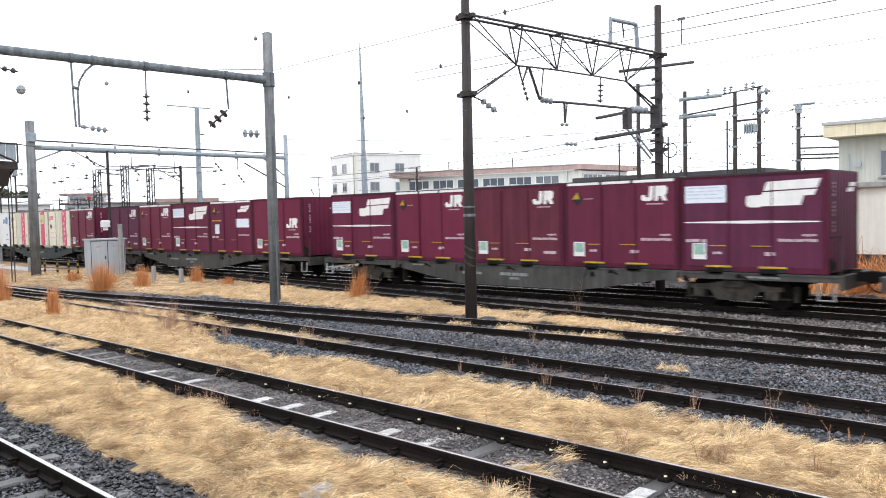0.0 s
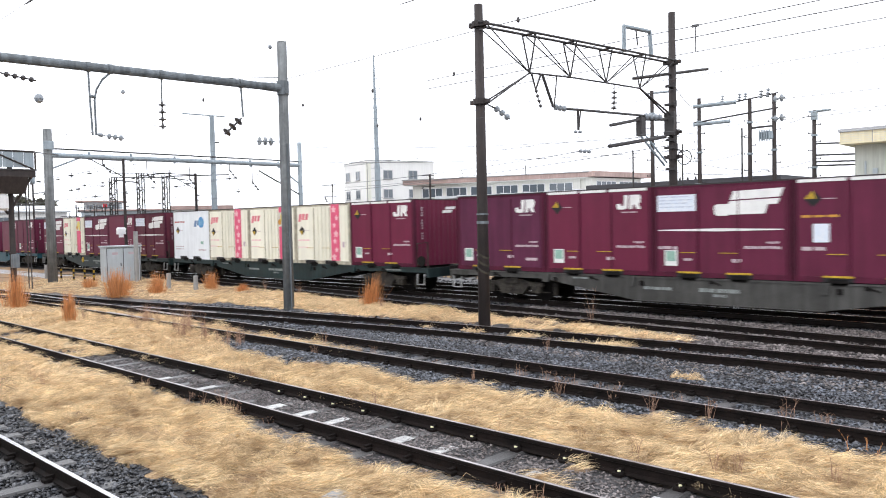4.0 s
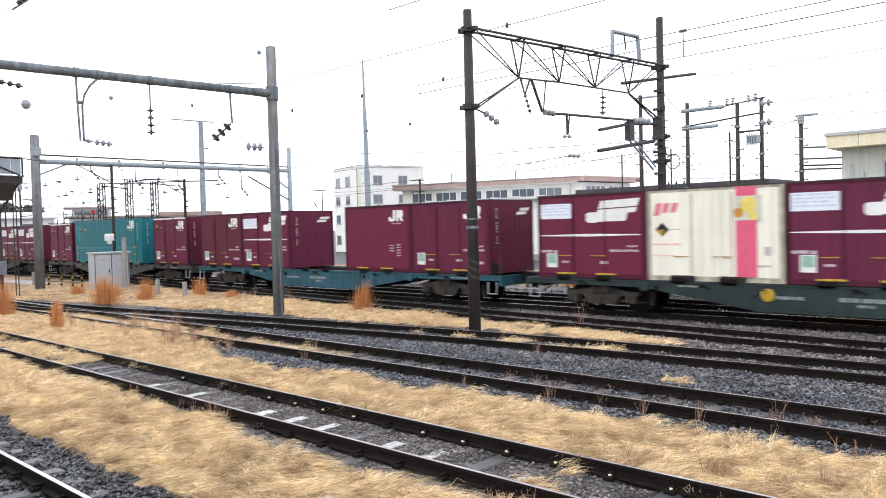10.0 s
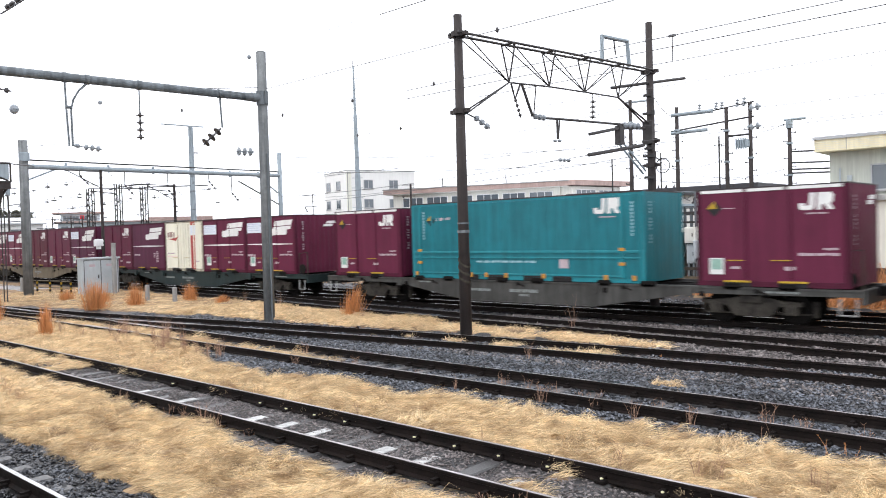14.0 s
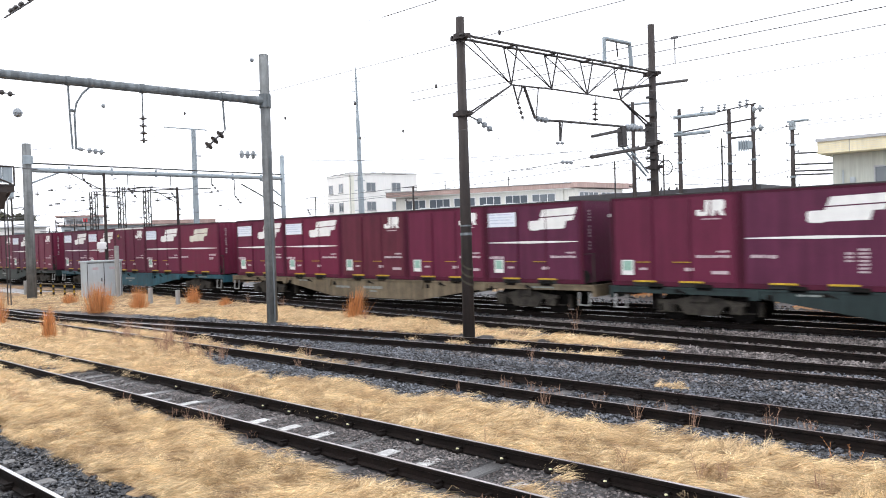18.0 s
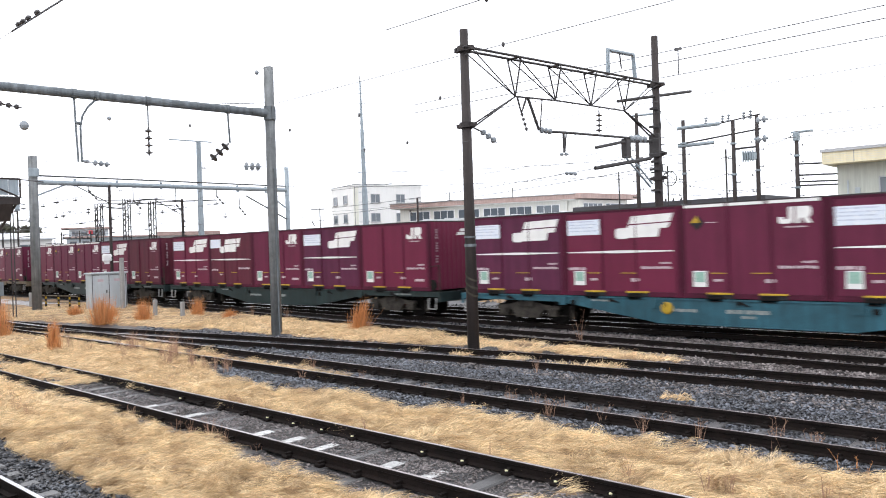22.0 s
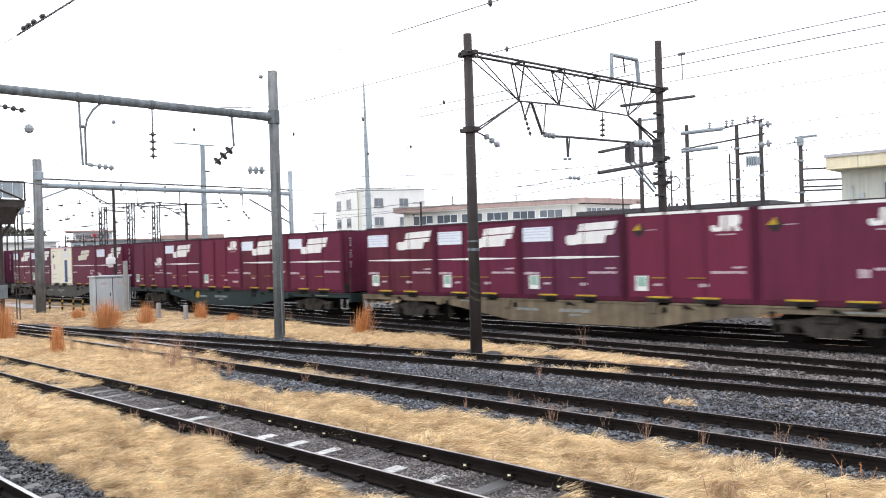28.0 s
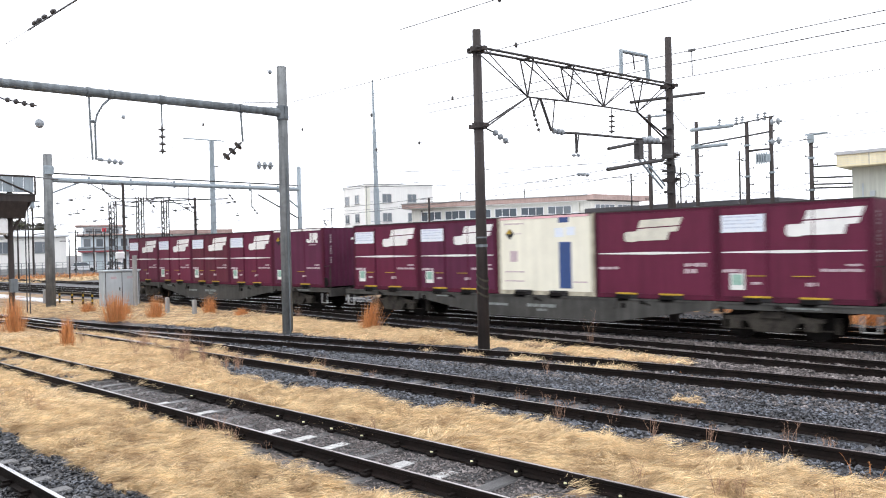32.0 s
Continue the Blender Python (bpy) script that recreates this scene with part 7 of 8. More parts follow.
def wheelset():
    g = Geo().tube((0, -0.9, 0), (0, 0.9, 0), 0.075, n=10)
    for s in (-1, 1):
        g.turned((0, s * 0.50, 0), (0, s * 0.63, 0), [(0, 0.40), (0.15, 0.43), (0.3, 0.43), (0.35, 0.405), (0.95, 0.395), (1.0, 0.33)], 28, 0)
        g.tube((0, s * 0.632, 0), (0, s * 0.64, 0), 0.36, 0.34, 20, True, 0)
        for k in range(3):
            a = k * 2.094
            g.box(0.2 * math.cos(a) - 0.04, 0.2 * math.cos(a) + 0.04, s * 0.645 - 0.008, s * 0.645 + 0.008, 0.2 * math.sin(a) - 0.04, 0.2 * math.sin(a) + 0.04)
    return g


STEPS = (-85.74, -82.50, -79.24, -75.93, -72.58, -69.24, -65.85, -62.40, -58.87, -55.27, -51.60, -47.87, -44.13, -40.49, -36.86, -33.22, -29.54, -25.82, -22.06, -18.25, -14.43, -10.60,
         -6.76, -2.88, 1.03, 4.95, 8.89, 12.85, 16.84, 20.93, 25.10, 29.34, 33.66, 38.04, 42.37, 46.43, 50.47, 54.62, 58.88, 63.22, 67.61, 72.02, 76.41, 80.64,
         84.89, 89.28, 93.74, 98.22, 102.70, 107.22, 111.80, 116.56, 121.41, 126.30, 131.21, 136.12, 141.01, 145.80, 150.57, 155.38, 160.28, 165.36, 170.43, 175.27, 179.99)


def S(t):
    """How far the train has come at t seconds: it gathers speed."""
    return float(np.interp(t, np.arange(65) / 2, STEPS))


TEMPLATES = {}
MAKERS = {"A": lambda: kind_a(0), "B": lambda: kind_a(1), "K": lambda: kind_a(3), "E": lambda: kind_a(2), "C": lambda: kind_c(0), "D": lambda: kind_c(1), "L": lambda: kind_c(2), "P": lambda: kind_c(3),
          "J": lambda: kind_c(4), "Q": lambda: kind_c(5), "w": lambda: kind_white(0), "y": lambda: kind_white(1), "g": lambda: kind_white(2), "r": lambda: kind_white(3),
          "b": lambda: kind_white(4), "o": lambda: kind_white(5), "T": kind_teal}
TRAIN = [(-4, "AAAAA", "w_grey"), (-3, "ADCDA", "w_grey"), (-2, "CDAJL", "w_grey"), (-1, "gwywD", "w_green"), (0, "AoAPA", "w_green"), (1, "CA.PC", "w_blue"), (2, "D.T.D", "w_grey"),
         (3, "CKrAA", "w_green"), (4, "AACCA", "w_khaki"), (5, "AADAB", "w_blue"), (6, "AECAC", "w_green"), (7, "DDDAC", "w_green"), (8, "AAADQ", "w_khaki"), (9, "LECEE", "w_green"),
         (10, "AAbBA", "w_grey"), (11, "AAAAD", "w_grey")]
WAGON_LABELS = {"w_grey": "dusty grey container wagon on two bogies", "w_green": "dark green container wagon on two bogies", "w_blue": "blue container wagon on two bogies", "w_khaki": "dust-brown container wagon on two bogies"}
# loads sit off centre, by the end on which each wagon has its brake platform
TEAL_BACK = -0.47
SHIFT = {-3: 0.18, -2: -0.03, -1: -0.5, 0: 0.2, 1: -0.08, 2: 0.24, 3: -0.68, 4: 0.07, 5: 0.21, 6: -0.08, 7: 0.23, 8: -0.27, 9: 0.01, 10: 0.29}
MOVING = []


def build_train():
    for w, load, paint in TRAIN:
        if paint not in TEMPLATES:
            TEMPLATES[paint] = wagon(paint, WAGON_LABELS[paint])
            ob = TEMPLATES[paint]
        else:
            ob = copy_thing(TEMPLATES[paint], pose(0, 0, 0))
        if w in (0, 5, 9):
            part("brake_disc", Geo().turned((-2.2, -1.27, 0.69), (-2.2, -1.22, 0.69), [(0, 0.13), (0.3, 0.17), (1, 0.17)], 16), M["yellow"], ob, "yellow brake disc")
        MOVING.append((ob, -WAGON * w + SHIFT.get(w, 0.0) * 0.5 + 9.3475, 0.0))
        for k, c in enumerate(load):
            if c == ".":
                continue
            # paint of differing age from box to box
            SHADE[0] = ("maroon", "maroon_red", "maroon", "maroon_purple", "maroon_brown", "maroon", "maroon_red")[(w * 5 + k * 3 + 20) % 7]
            key = (c, SHADE[0])
            if key not in TEMPLATES:
                TEMPLATES[key] = MAKERS[c]()
                ob = TEMPLATES[key]
            else:
                ob = copy_thing(TEMPLATES[key], pose(0, 0, 0))
            MOVING.append((ob, -WAGON * w + SHIFT.get(w, 0.0) + k * PITCH + CL / 2 + (TEAL_BACK if c == "T" else 0.0), 0.985))


build_train()


# ---- straw, reeds, weeds and stones ----
RNG = np.random.RandomState(11)
RAIL_Y = (1.85, 2.98, 6.0, 7.13, 9.985, 11.115)


def scatter(x0, x1, y0, y1, per_m2, keep):
    n = int((x1 - x0) * (y1 - y0) * per_m2)
    x, y = RNG.uniform(x0, x1, n), RNG.uniform(y0, y1, n)
    k = keep(x, y)
    return x[k], y[k]


def off_rails(x, y, d=0.055):
    yy = y - lean(x)
    ok = np.min([np.abs(yy - r) for r in RAIL_Y], axis=0) > d
    for line in (T3, T4):
        c = np.interp(x, [p[0] for p in line], [p[1] for p in line])
        ok &= np.abs(np.abs(y - c) - 0.566) > d
    return ok & (np.abs(np.abs(y - TRACK_Y) - 0.566) > d)


def blades(x, y, length, width, lift, name, label, material, curl=0.5, flow=1.0, th=None, rise=None):
    """Thin bent blades of dry grass as one mesh; th and rise give each blade's lie and height."""
    n = len(x)
    z = ground_z(x, y) - 0.01
    if rise is not None:
        z = z + rise
    if th is None:
        th = 0.55 + (vnoise(x, y, 1.3) - 0.5) * 3.2 + (vnoise(x + 30, y, 0.5) - 0.5) * 1.6 * flow + RNG.normal(0, 0.4, n)
    L = length * RNG.uniform(0.5, 1.25, n)
    up = np.abs(RNG.normal(lift, lift * 0.6, n))
    dx, dy = np.cos(th), np.sin(th)
    ro = RNG.uniform(0, math.pi, n)
    wx, wy, wz = -dy * np.cos(ro) * width, dx * np.cos(ro) * width, np.abs(np.sin(ro)) * width
    th2 = th + RNG.normal(0, curl, n)
    p0 = np.stack([x, y, z], -1)
    p1 = p0 + np.stack([dx * L * 0.5, dy * L * 0.5, up * L * 0.6], -1)
    p2 = p1 + np.stack([np.cos(th2) * L * 0.5, np.sin(th2) * L * 0.5, -up * L * RNG.uniform(0.1, 0.55, n)], -1)
    w = np.stack([wx, wy, wz], -1)
    v = np.stack([p0 - w, p0 + w, p1 - w, p1 + w, p2], 1).reshape(-1, 3)
    k = np.arange(n)[:, None] * 5
    f = np.concatenate([k + (0, 1, 2), k + (1, 3, 2), k + (2, 3, 4)], 0)
    ob = new(name, raw_mesh(name, v, f, material))
    return tagged(ob, label, "grass", kind="stuff")


def locks(cx, cy, n, spread, length, width, lift, name, label, curl=0.35):
    """Combed locks: n blades lie side by side from each root, so that ridges and dark valleys form."""
    m = len(cx)
    lie = 0.55 + (vnoise(cx, cy, 1.3) - 0.5) * 3.2 + (vnoise(cx + 30, cy, 0.5) - 0.5) * 2.0 + RNG.normal(0, 0.5, m)
    hump = RNG.uniform(0, 0.13, m) * (0.4 + 1.2 * vnoise(cx, cy + 7, 0.8))
    q = RNG.normal(0, 1, (m, n))
    along = RNG.uniform(-0.5, 0.5, (m, n)) * length
    x = cx[:, None] - np.sin(lie)[:, None] * q * spread + np.cos(lie)[:, None] * along
    y = cy[:, None] + np.cos(lie)[:, None] * q * spread + np.sin(lie)[:, None] * along
    rise = hump[:, None] * np.exp(-q * q)
    th = lie[:, None] - q * 0.10 + RNG.normal(0, 0.26, (m, n))
    x, y, th, rise = x.ravel(), y.ravel(), th.ravel(), rise.ravel()
    k = grassy(x, y) & off_rails(x, y, 0.05)
    return blades(x[k], y[k], length, width, lift, name, label, M["blade"], curl, th=th[k], rise=rise[k])


def straw_cover():
    sets = [scatter(-14, 1.5, 3.4, 10.2, 1850, grassy), scatter(-27, -14, 3.2, 18.5, 600, grassy), scatter(-14, -6, 14.6, 17, 900, grassy), scatter(-45, -27, 7.5, 19, 160, grassy)]
    x, y = np.concatenate([s[0] for s in sets]), np.concatenate([s[1] for s in sets])
    k = off_rails(x, y, 0.045)
    near = (x > -14) & (y < 12)
    k &= ~near | (vnoise(x + 11, y, 0.45) > 0.36) | (RNG.rand(len(x)) < 0.35)
    blades(x[k & near], y[k & near], 0.20, 0.0014, 0.18, "dry_grass", "flattened pale golden straw between the tracks", M["blade"])
    k &= ~near
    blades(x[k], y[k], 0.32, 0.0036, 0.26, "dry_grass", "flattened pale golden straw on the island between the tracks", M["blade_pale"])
    sets = [scatter(-14, 1.5, 3.4, 10.2, 104, grassy), scatter(-27, -14, 3.2, 18.5, 20, grassy)]
    cx, cy = np.concatenate([s[0] for s in sets]), np.concatenate([s[1] for s in sets])
    locks(cx, cy, 44, 0.04, 0.24, 0.0015, 0.22, "dry_grass_locks", "combed locks of pale golden straw between the tracks")
    # tussocks that stand a little higher
    sets = [scatter(-14, 1.5, 3.9, 9.6, 1.6, grassy), scatter(-27, -14, 4, 17, 0.8, grassy)]
    cx, cy = np.concatenate([s[0] for s in sets]), np.concatenate([s[1] for s in sets])
    locks(cx, cy, 150, 0.07, 0.22, 0.0015, 0.55, "grass_tussocks", "loose tussocks of pale golden straw", 0.8)
    x, y = scatter(-20, -8.0, 27.4, 31.4, 150, grassy)
    blades(x, y, 0.45, 0.010, 1.0, "dry_grass", "low rust-coloured dry grass behind the main track", M["reed"], curl=0.8)
    sets = [scatter(-8.5, 7, 25.2, 29.4, 150, grassy)]
    blades(sets[0][0], sets[0][1], 0.75, 0.010, 1.3, "dry_grass", "rust-coloured dry grass behind the main track", M["reed"], curl=0.8)
    x, y = scatter(-106, -94, 28, 46, 9, lambda x, y: x < 0)
    blades(x, y, 0.6, 0.03, 0.7, "dry_grass", "yellow and rust-coloured dry grass before the far fence", M["reed"], curl=0.8)
    x, y = scatter(-98, -84, 27, 44, 16, lambda x, y: x < 0)
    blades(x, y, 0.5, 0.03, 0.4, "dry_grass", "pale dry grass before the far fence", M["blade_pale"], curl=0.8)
    # wisps between the rails of the turnout track
    wisp = lambda x, y: (np.abs(y - np.interp(x, (-20, -12, -8, 0), (13.1, 14.0, 14.2, 14.42))) < 0.5) & (vnoise(x, y, 0.8) > 0.64)
    x, y = scatter(-15, -6.8, 12.6, 15, 1500, wisp)
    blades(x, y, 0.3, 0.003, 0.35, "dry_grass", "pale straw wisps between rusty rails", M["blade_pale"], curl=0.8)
    x, y = scatter(-6.4, -5.8, 11.95, 12.25, 2500, lambda x, y: np.hypot(x + 6.1, (y - 12.1) * 2) < 0.27)
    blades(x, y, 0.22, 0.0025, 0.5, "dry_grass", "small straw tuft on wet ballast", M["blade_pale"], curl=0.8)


straw_cover()


def reed_tuft(x, y, w, h, tilt=0.0, n=150):
    k = RNG.normal(0, 1, (n, 2)) * w * 0.24
    L = h * (0.3 + 0.85 * RNG.rand(n) ** 0.8) * np.exp(-(k[:, 0] / (w * 0.5)) ** 2)
    z = float(ground_z(np.array([x]), np.array([y]))[0])
    base = np.stack([k[:, 0], k[:, 1] * 0.7, np.zeros(n)], -1)
    lean_v = np.stack([k[:, 0] * 0.45 + tilt * L + RNG.normal(0, 0.06, n), k[:, 1] * 0.4 + RNG.normal(0, 0.05, n), L], -1)
    mid, tip = base + lean_v * 0.55, base + lean_v * (1.0, 1.0, 0.98) + np.stack([RNG.normal(0, 0.05, n), RNG.normal(0, 0.05, n), np.zeros(n)], -1)
    a = RNG.uniform(0, 3.14, n)
    s = np.stack([np.cos(a), np.sin(a), np.zeros(n)], -1) * 0.0045
    v = np.stack([base - s, base + s, mid - s, mid + s, tip], 1).reshape(-1, 3)
    q = np.arange(n)[:, None] * 5
    f = np.concatenate([q + (0, 1, 2), q + (1, 3, 2), q + (2, 3, 4)], 0)
    ob = new("reed_tuft", raw_mesh("reed_tuft", v, f, M["reed"]))
    ob.matrix_basis = pose(x, y, z - 0.02)
    return tagged(ob, "upright tuft of orange dry reeds in the straw", "grass tuft", "reed tufts")


for x, y, w, h, k in ((-31.1, 13.0, 1.05, 1.25, 0), (-30.9, 14.6, 0.75, 1.0, 0), (-23.6, 8.44, 0.34, 1.0, 0), (-30.1, 8.95, 0.8, 1.45, 0), (-19.56, 16.6, 0.62, 1.1, 0.30),
                      (-30.5, 16.85, 0.55, 0.85, 0), (-34.0, 14.6, 0.6, 0.5, 0), (-37.0, 14.2, 0.7, 0.5, 0), (-28.5, 17.2, 0.5, 0.4, 0)):
    reed_tuft(x, y, w, h, k, 800 if w > 0.9 else 480)


def weed(x, y, h, n=7, material="weed", spread=0.5):
    """A dead weed: thin stems with side twigs."""
    g = Geo()
    for i in range(n):
        a, r = RNG.uniform(0, 6.28), RNG.uniform(0.0, spread)
        L = h * RNG.uniform(0.5, 1.1)
        p0 = Vector((RNG.normal(0, 0.04), RNG.normal(0, 0.04), 0))
        p1 = p0 + Vector((math.cos(a) * r * L * 0.4, math.sin(a) * r * L * 0.4, L * 0.6))
        p2 = p1 + Vector((math.cos(a) * r * L * 0.5, math.sin(a) * r * L * 0.5, L * 0.4))
        g.tube(p0, p1, 0.0030, 0.0024, 4, False)
        g.tube(p1, p2, 0.0024, 0.001, 4, False)
        for j in range(4):
            u = RNG.uniform(0.35, 1)
            q = p0.lerp(p1, u) if j < 2 else p1.lerp(p2, u)
            b = RNG.uniform(0, 6.28)
            g.tube(q, q + Vector((math.cos(b), math.sin(b), 0.9)) * L * RNG.uniform(0.08, 0.2), 0.002, 0.0008, 4, False)
    z = float(ground_z(np.array([x]), np.array([y]))[0])
    ob = part("dead_weed", g, M[material], at=pose(x, y, z - 0.01))
    return tagged(ob, "thin brown dead weed standing between the tracks", "weed", "dead weeds")


WEEDS = [(-21.5, 9.94, 0.45), (-20.3, 9.6, 0.4), (-19.2, 9.5, 0.5), (-17.95, 9.14, 0.6), (-17.2, 9.3, 0.4), (-16.6, 9.01, 0.55), (-16.0, 9.2, 0.4), (-10.3, 5.8, 0.35), (-10.6, 5.7, 0.25), (-9.9, 5.78, 0.3),
         (-7.55, 10.2, 0.3), (-7.0, 10.15, 0.3), (-6.6, 10.3, 0.25), (-6.19, 10.0, 0.28), (-4.6, 9.9, 0.32), (-8.2, 10.4, 0.25), (-13.4, 9.8, 0.28), (-12.2, 10.4, 0.22), (-15.0, 4.7, 0.3), (-14.2, 4.6, 0.3), (-11.0, 16.9, 0.8),
         (-9.6, 13.0, 0.35), (-4.3, 7.5, 0.32), (-3.5, 7.65, 0.36), (-3.3, 7.8, 0.3), (-2.5, 8.2, 0.25), (-24, 9.0, 0.4), (-26, 9.4, 0.45), (-14, 10.5, 0.3), (-18.5, 16.2, 0.35), (-25, 17.6, 0.4), (-28, 18.0, 0.4)]
for i in range(15):
    WEEDS.append((float(RNG.uniform(-10.5, -2.5)), float(RNG.uniform(9.75, 10.5)), float(RNG.uniform(0.14, 0.3))))
for i in range(16):
    WEEDS.append((float(RNG.uniform(-22.5, -15.2)), float(RNG.uniform(8.9, 9.8)), float(RNG.uniform(0.25, 0.5))))
for i in range(14):
    WEEDS.append((float(RNG.uniform(-13, -3)), float(RNG.choice((5.88, 7.23))), float(RNG.uniform(0.1, 0.24))))
for x, y, h in WEEDS:
    weed(x, y, h * (1.3 if x < -15 else 1.15), 13 if x < -15 else 8)
for x, y, h in ((-2.79, 9.54, 0.5), (-2.64, 9.66, 0.45), (-2.4, 9.4, 0.4), (-6.1, 12.05, 0.16), (-5.9, 12.1, 0.14), (-6.3, 12.0, 0.12), (-7.1, 14.5, 0.2), (-7.4, 14.6, 0.2)):
    weed(x, y, h * 0.55, 2, "reed", 0.6)
d = weed(-6.15, 7.33, 0.42, 2, "weed", 0.05)


def stones(sets, name, label, material, flat=0.62):
    x, y = np.concatenate([s[0][0] for s in sets]), np.concatenate([s[0][1] for s in sets])
    r = np.concatenate([np.full(len(s[0][0]), s[1]) for s in sets]) * RNG.uniform(0.55, 1.5, len(x))
    n = len(x)
    unit = np.array([(1, 0, 0), (0, 1, 0), (-1, 0, 0), (0, -1, 0), (0, 0, 0.8), (0, 0, -0.6), (0.7, 0.7, 0.35), (-0.7, -0.6, 0.3)], float)
    tri = np.array([(0, 6, 4), (6, 1, 4), (0, 1, 6), (1, 2, 4), (2, 7, 4), (7, 3, 4), (2, 3, 7), (3, 0, 4), (1, 0, 5), (2, 1, 5), (3, 2, 5), (0, 3, 5)])
    a = RNG.uniform(0, 6.28, n)
    sc = RNG.uniform(0.55, 1.35, (n, 1, 3)) * r[:, None, None]
    p = (unit[None] + RNG.uniform(-0.25, 0.25, (n, 8, 3))) * sc * (1.25, 0.9, flat)
    tl = RNG.normal(0, 0.4, n)
    c, s, ct, st = np.cos(a)[:, None], np.sin(a)[:, None], np.cos(tl)[:, None], np.sin(tl)[:, None]
    px, pz = p[..., 0] * ct + p[..., 2] * st, -p[..., 0] * st + p[..., 2] * ct
    v = np.stack([px * c - p[..., 1] * s + x[:, None], px * s + p[..., 1] * c + y[:, None], pz + (ground_z(x, y) + r * 0.3)[:, None]], -1).reshape(-1, 3)
    f = (np.arange(n)[:, None, None] * 8 + tri[None]).reshape(-1, 3)
    ob = new(name, raw_mesh(name, v, f, material))
    tagged(ob, label, "stones", kind="stuff")


def ballast_stones():
    """Loose wet stones over the ballast, the larger ones where the camera stands near."""
    bare = lambda x, y: ~grassy(x, y) & off_rails(x, y, 0.085)
    stones([(scatter(-16, 1.5, 8.3, 12.7, 430, bare), 0.028), (scatter(-16, 1.5, 12.7, 15.2, 230, bare), 0.03), (scatter(-28, -16, 9, 20, 90, bare), 0.038),
            ], "ballast_stones", "loose wet blue-grey ballast stones", M["stone"])
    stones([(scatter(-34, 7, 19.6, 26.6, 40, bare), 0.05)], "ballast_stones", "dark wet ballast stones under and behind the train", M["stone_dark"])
    stones([(scatter(-14, 1.5, 12.7, 15.2, 200, bare), 0.026), (scatter(-15, 2, 15.2, 19.9, 260, bare), 0.032)], "ballast_stones", "brownish wet ballast stones along the outer tracks", M["gravel"])
    stones([(scatter(-14, -5, 1.2, 4.5, 430, bare), 0.030), (scatter(-22, -14, 1.5, 4.5, 150, bare), 0.036)], "ballast_stones", "dark wet ballast stones along the platform track", M["stone_dark"], 0.6)
    fine = lambda x, y: bare(x, y) & (np.abs(y - lean(x) - 6.3) < 0.95)
    stones([(scatter(-14, 1, 5.2, 7.35, 800, fine), 0.016), (scatter(-24, -14, 5.7, 7.3, 260, fine), 0.022)], "gravel_stones", "fine brown-grey gravel half burying a track", M["gravel"])


ballast_stones()


def trough_lids():
    for x, y, r in ((-5.72, 4.52, 10),):
        ob = part("trough_lid", Geo().box(-0.32, 0.32, -0.2, 0.2, 0, 0.07, 0.015), M["concrete"], at=pose(x, y, -0.13, 4, 3, r))
        tagged(ob, "grey concrete trough lid lying in the straw", "concrete slab", "trough lids")
    for x, y in ((-5.2, 12.35), (-7.1, 12.3), (-9.0, 14.95)):
        ob = part("old_sleeper", Geo().box(-0.5, 0.5, -0.12, 0.12, 0, 0.12, 0.02), M["sleeper_old"], at=pose(x, y, -0.285, 0, 2, RNG.uniform(-8, 12)))
        tagged(ob, "dark old sleeper lying in the ballast", "sleeper", "old sleepers")


trough_lids()


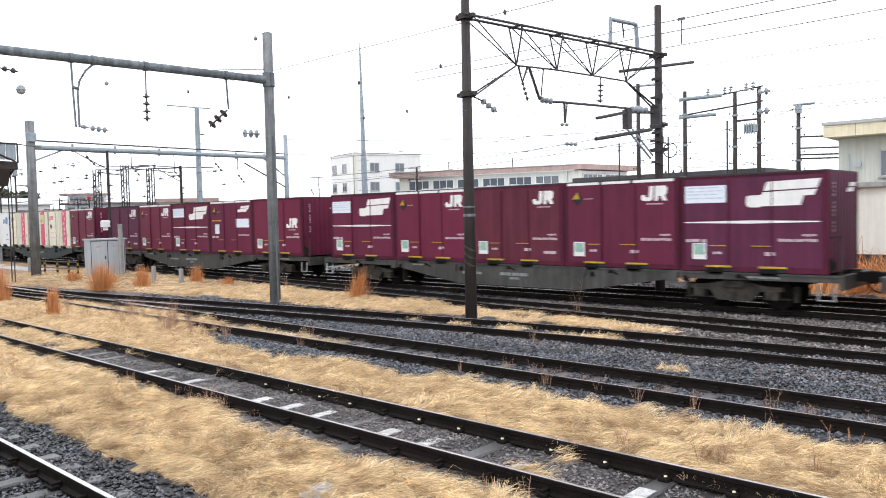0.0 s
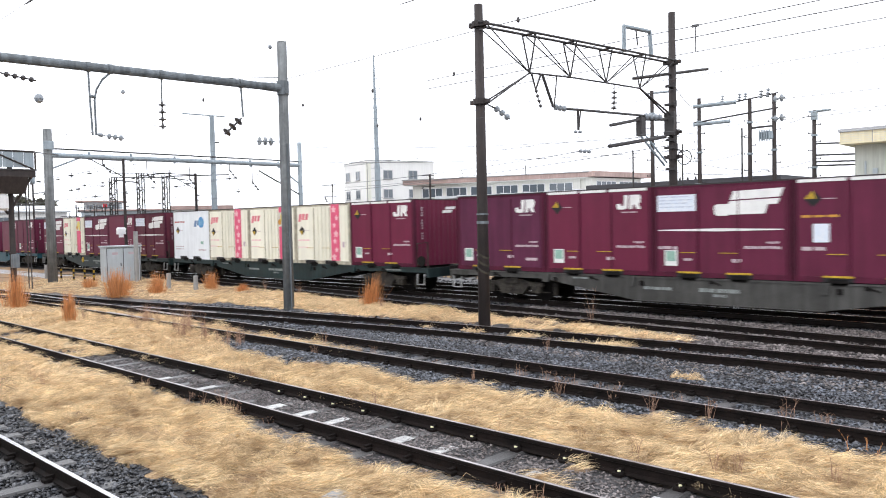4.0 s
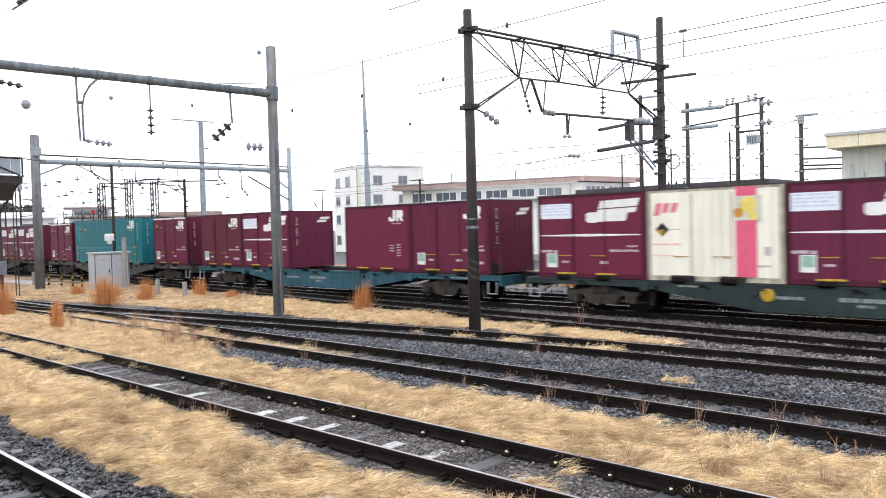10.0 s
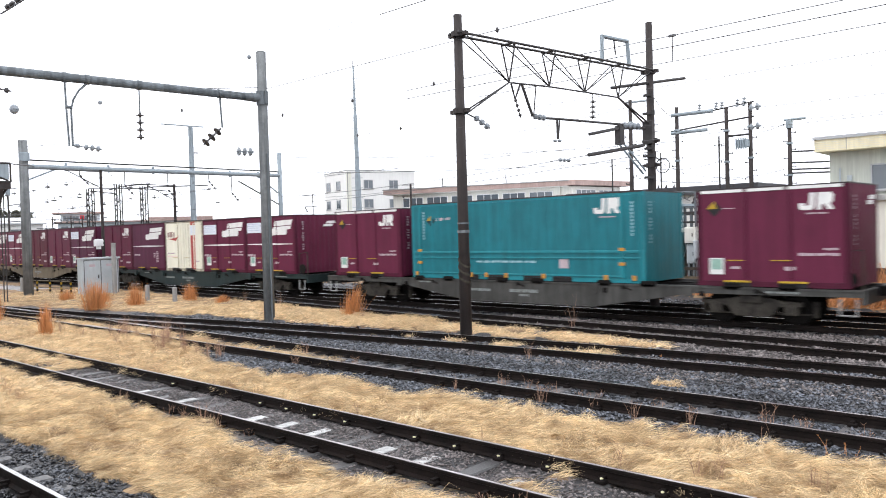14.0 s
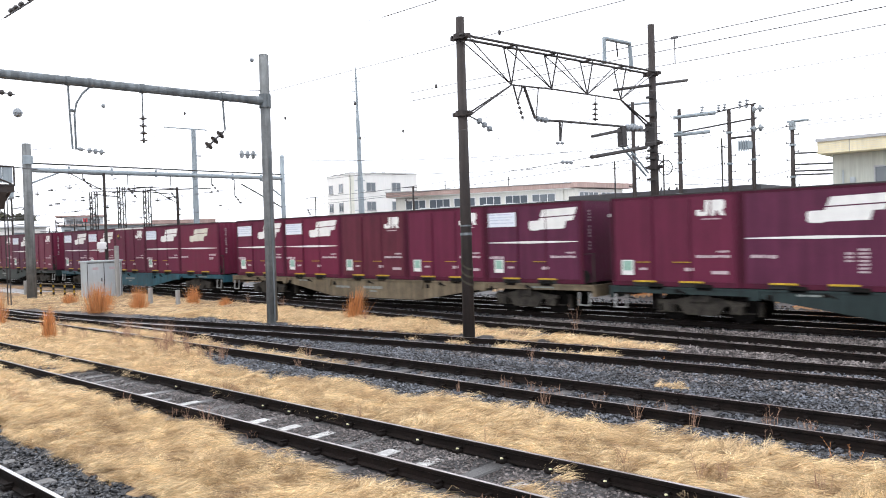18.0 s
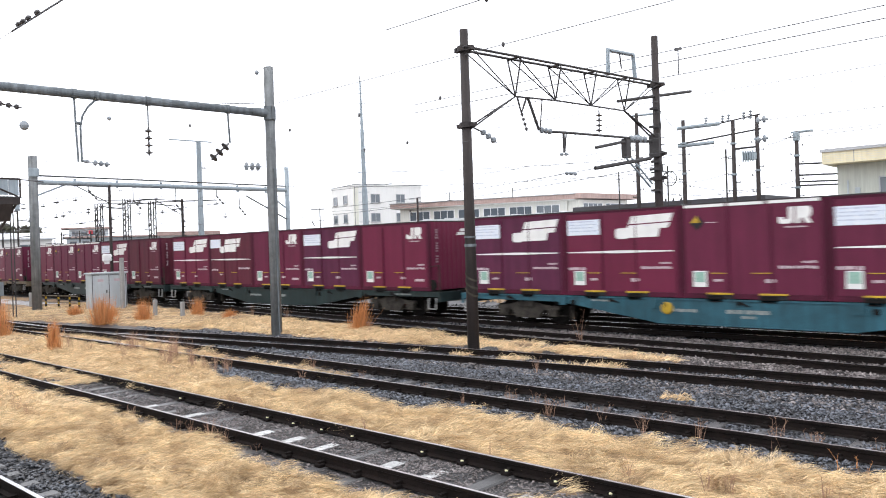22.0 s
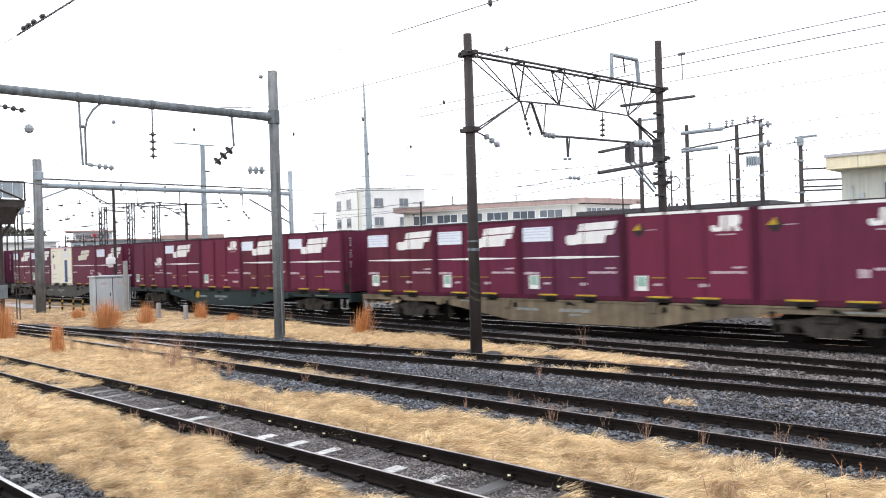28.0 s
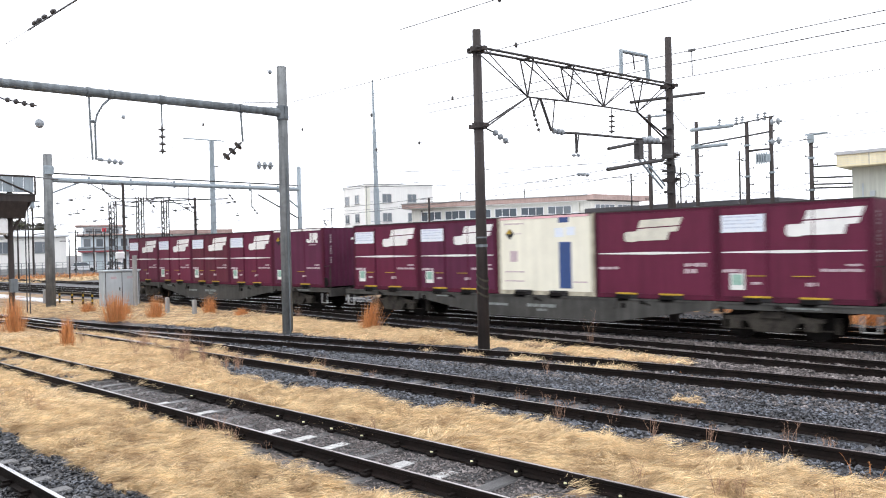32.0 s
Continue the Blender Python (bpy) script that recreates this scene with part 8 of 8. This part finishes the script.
# ---- sleepers and rail fastenings, piece by piece ----
def lay_sleepers():
    shared = {}
    clip = mesh_of("rail_clip", Geo().box(-0.06, 0.06, -0.05, 0.05, 0, 0.045, 0.012).box(-0.025, 0.025, -0.07, 0.03, 0.03, 0.07), M["rust"])
    cap = mesh_of("clip_cap", Geo().tube((0, 0, 0), (0, -0.035, 0.01), 0.012, n=8), M["cap_yellow"])
    patch = mesh_of("pale_patch", Geo().box(-0.095, 0.095, -0.13, 0.22, 0, 0.010), M["sleeper_pale"])
    for number, (t, pts, kind, first, step, near, width, lift) in enumerate(SLEEPERS):
        key = (kind, width)
        if key not in shared:
            shared[key] = mesh_of("sleeper", Geo().box(-0.11, 0.11, -width / 2, width / 2, -0.17, 0.0, 0.02), M[kind])
        xs, ys = [p[0] for p in pts], [p[1] for p in pts]
        rest = Geo()
        for i in range(240):
            x = first + (i - 90) * step
            if not xs[0] < x < min(xs[-1], 6):
                continue
            y = float(np.interp(x, xs, ys))
            slope = math.degrees(math.atan2(float(np.interp(x + 0.5, xs, ys)) - y, 0.5))
            if near[0] < x < near[1]:
                ob = new("sleeper", shared[key])
                ob.parent = t
                ob.matrix_basis = pose(x, y, -0.156 - 0.004 * (i % 3), 0, 0, slope)
                if -14 < x < 0 and number in (0, 1, 2):
                    for d in (-0.566, 0.566):
                        for s in (-1, 1):
                            c = new("rail_clip", clip)
                            c.parent = t
                            c.matrix_basis = pose(x, y + d + s * 0.095, -0.155, 0, 0, 0 if s > 0 else 180)
                    bay = round((x + 13.35) / 0.6985)
                    if number == 1 and bay not in (1, 3, 4, 8, 11, 13):
                        c = new("pale_patch", patch)
                        c.parent = t
                        c.matrix_basis = pose(x, y - 0.12 + 0.03 * (i % 4 - 1.5), -0.151 - 0.004 * (i % 3), 0, 0, slope) @ Matrix.Diagonal((0.75 + 0.1 * (i * 3 % 4), 0.8 + 0.13 * (i * 5 % 4), 1, 1))
                    if number == 1 and bay not in (1, 2, 3, 8):
                        c = new("clip_cap", cap)
                        c.parent = t
                        c.matrix_basis = pose(x + 0.02, y + 0.566 - 0.10, -0.10)
            elif x > -75:
                rest.box(x - 0.11, x + 0.11, y - width / 2, y + width / 2, -0.33, -0.157)
        if rest.v:
            tagged(part("far_sleepers", rest, M[kind], t), kind="stuff")


lay_sleepers()


def motions():
    times = [i / 2 for i in range(65)]
    for ob, off, z in MOVING:
        walk(ob, [(t, pose(S(t) + off, TRACK_Y, z)) for t in times])
    # the wheels roll without slipping
    sets = [o for ob, _, _ in MOVING for o in ob.children_recursive if o.name.split(".")[0] == "wheelset"]
    rows = [(i / FPS, pose(0, 0, 0, 0, math.degrees((S(i / FPS) - S(0)) / 0.405) % 360, 0)) for i in range(32 * FPS + 1)]
    walk(sets[0], rows)
    for o in sets[1:]:
        o.rotation_mode = "QUATERNION"
        o.animation_data_create()
        o.animation_data.action = sets[0].animation_data.action
        o.animation_data.action_slot = sets[0].animation_data.action_slot


motions()
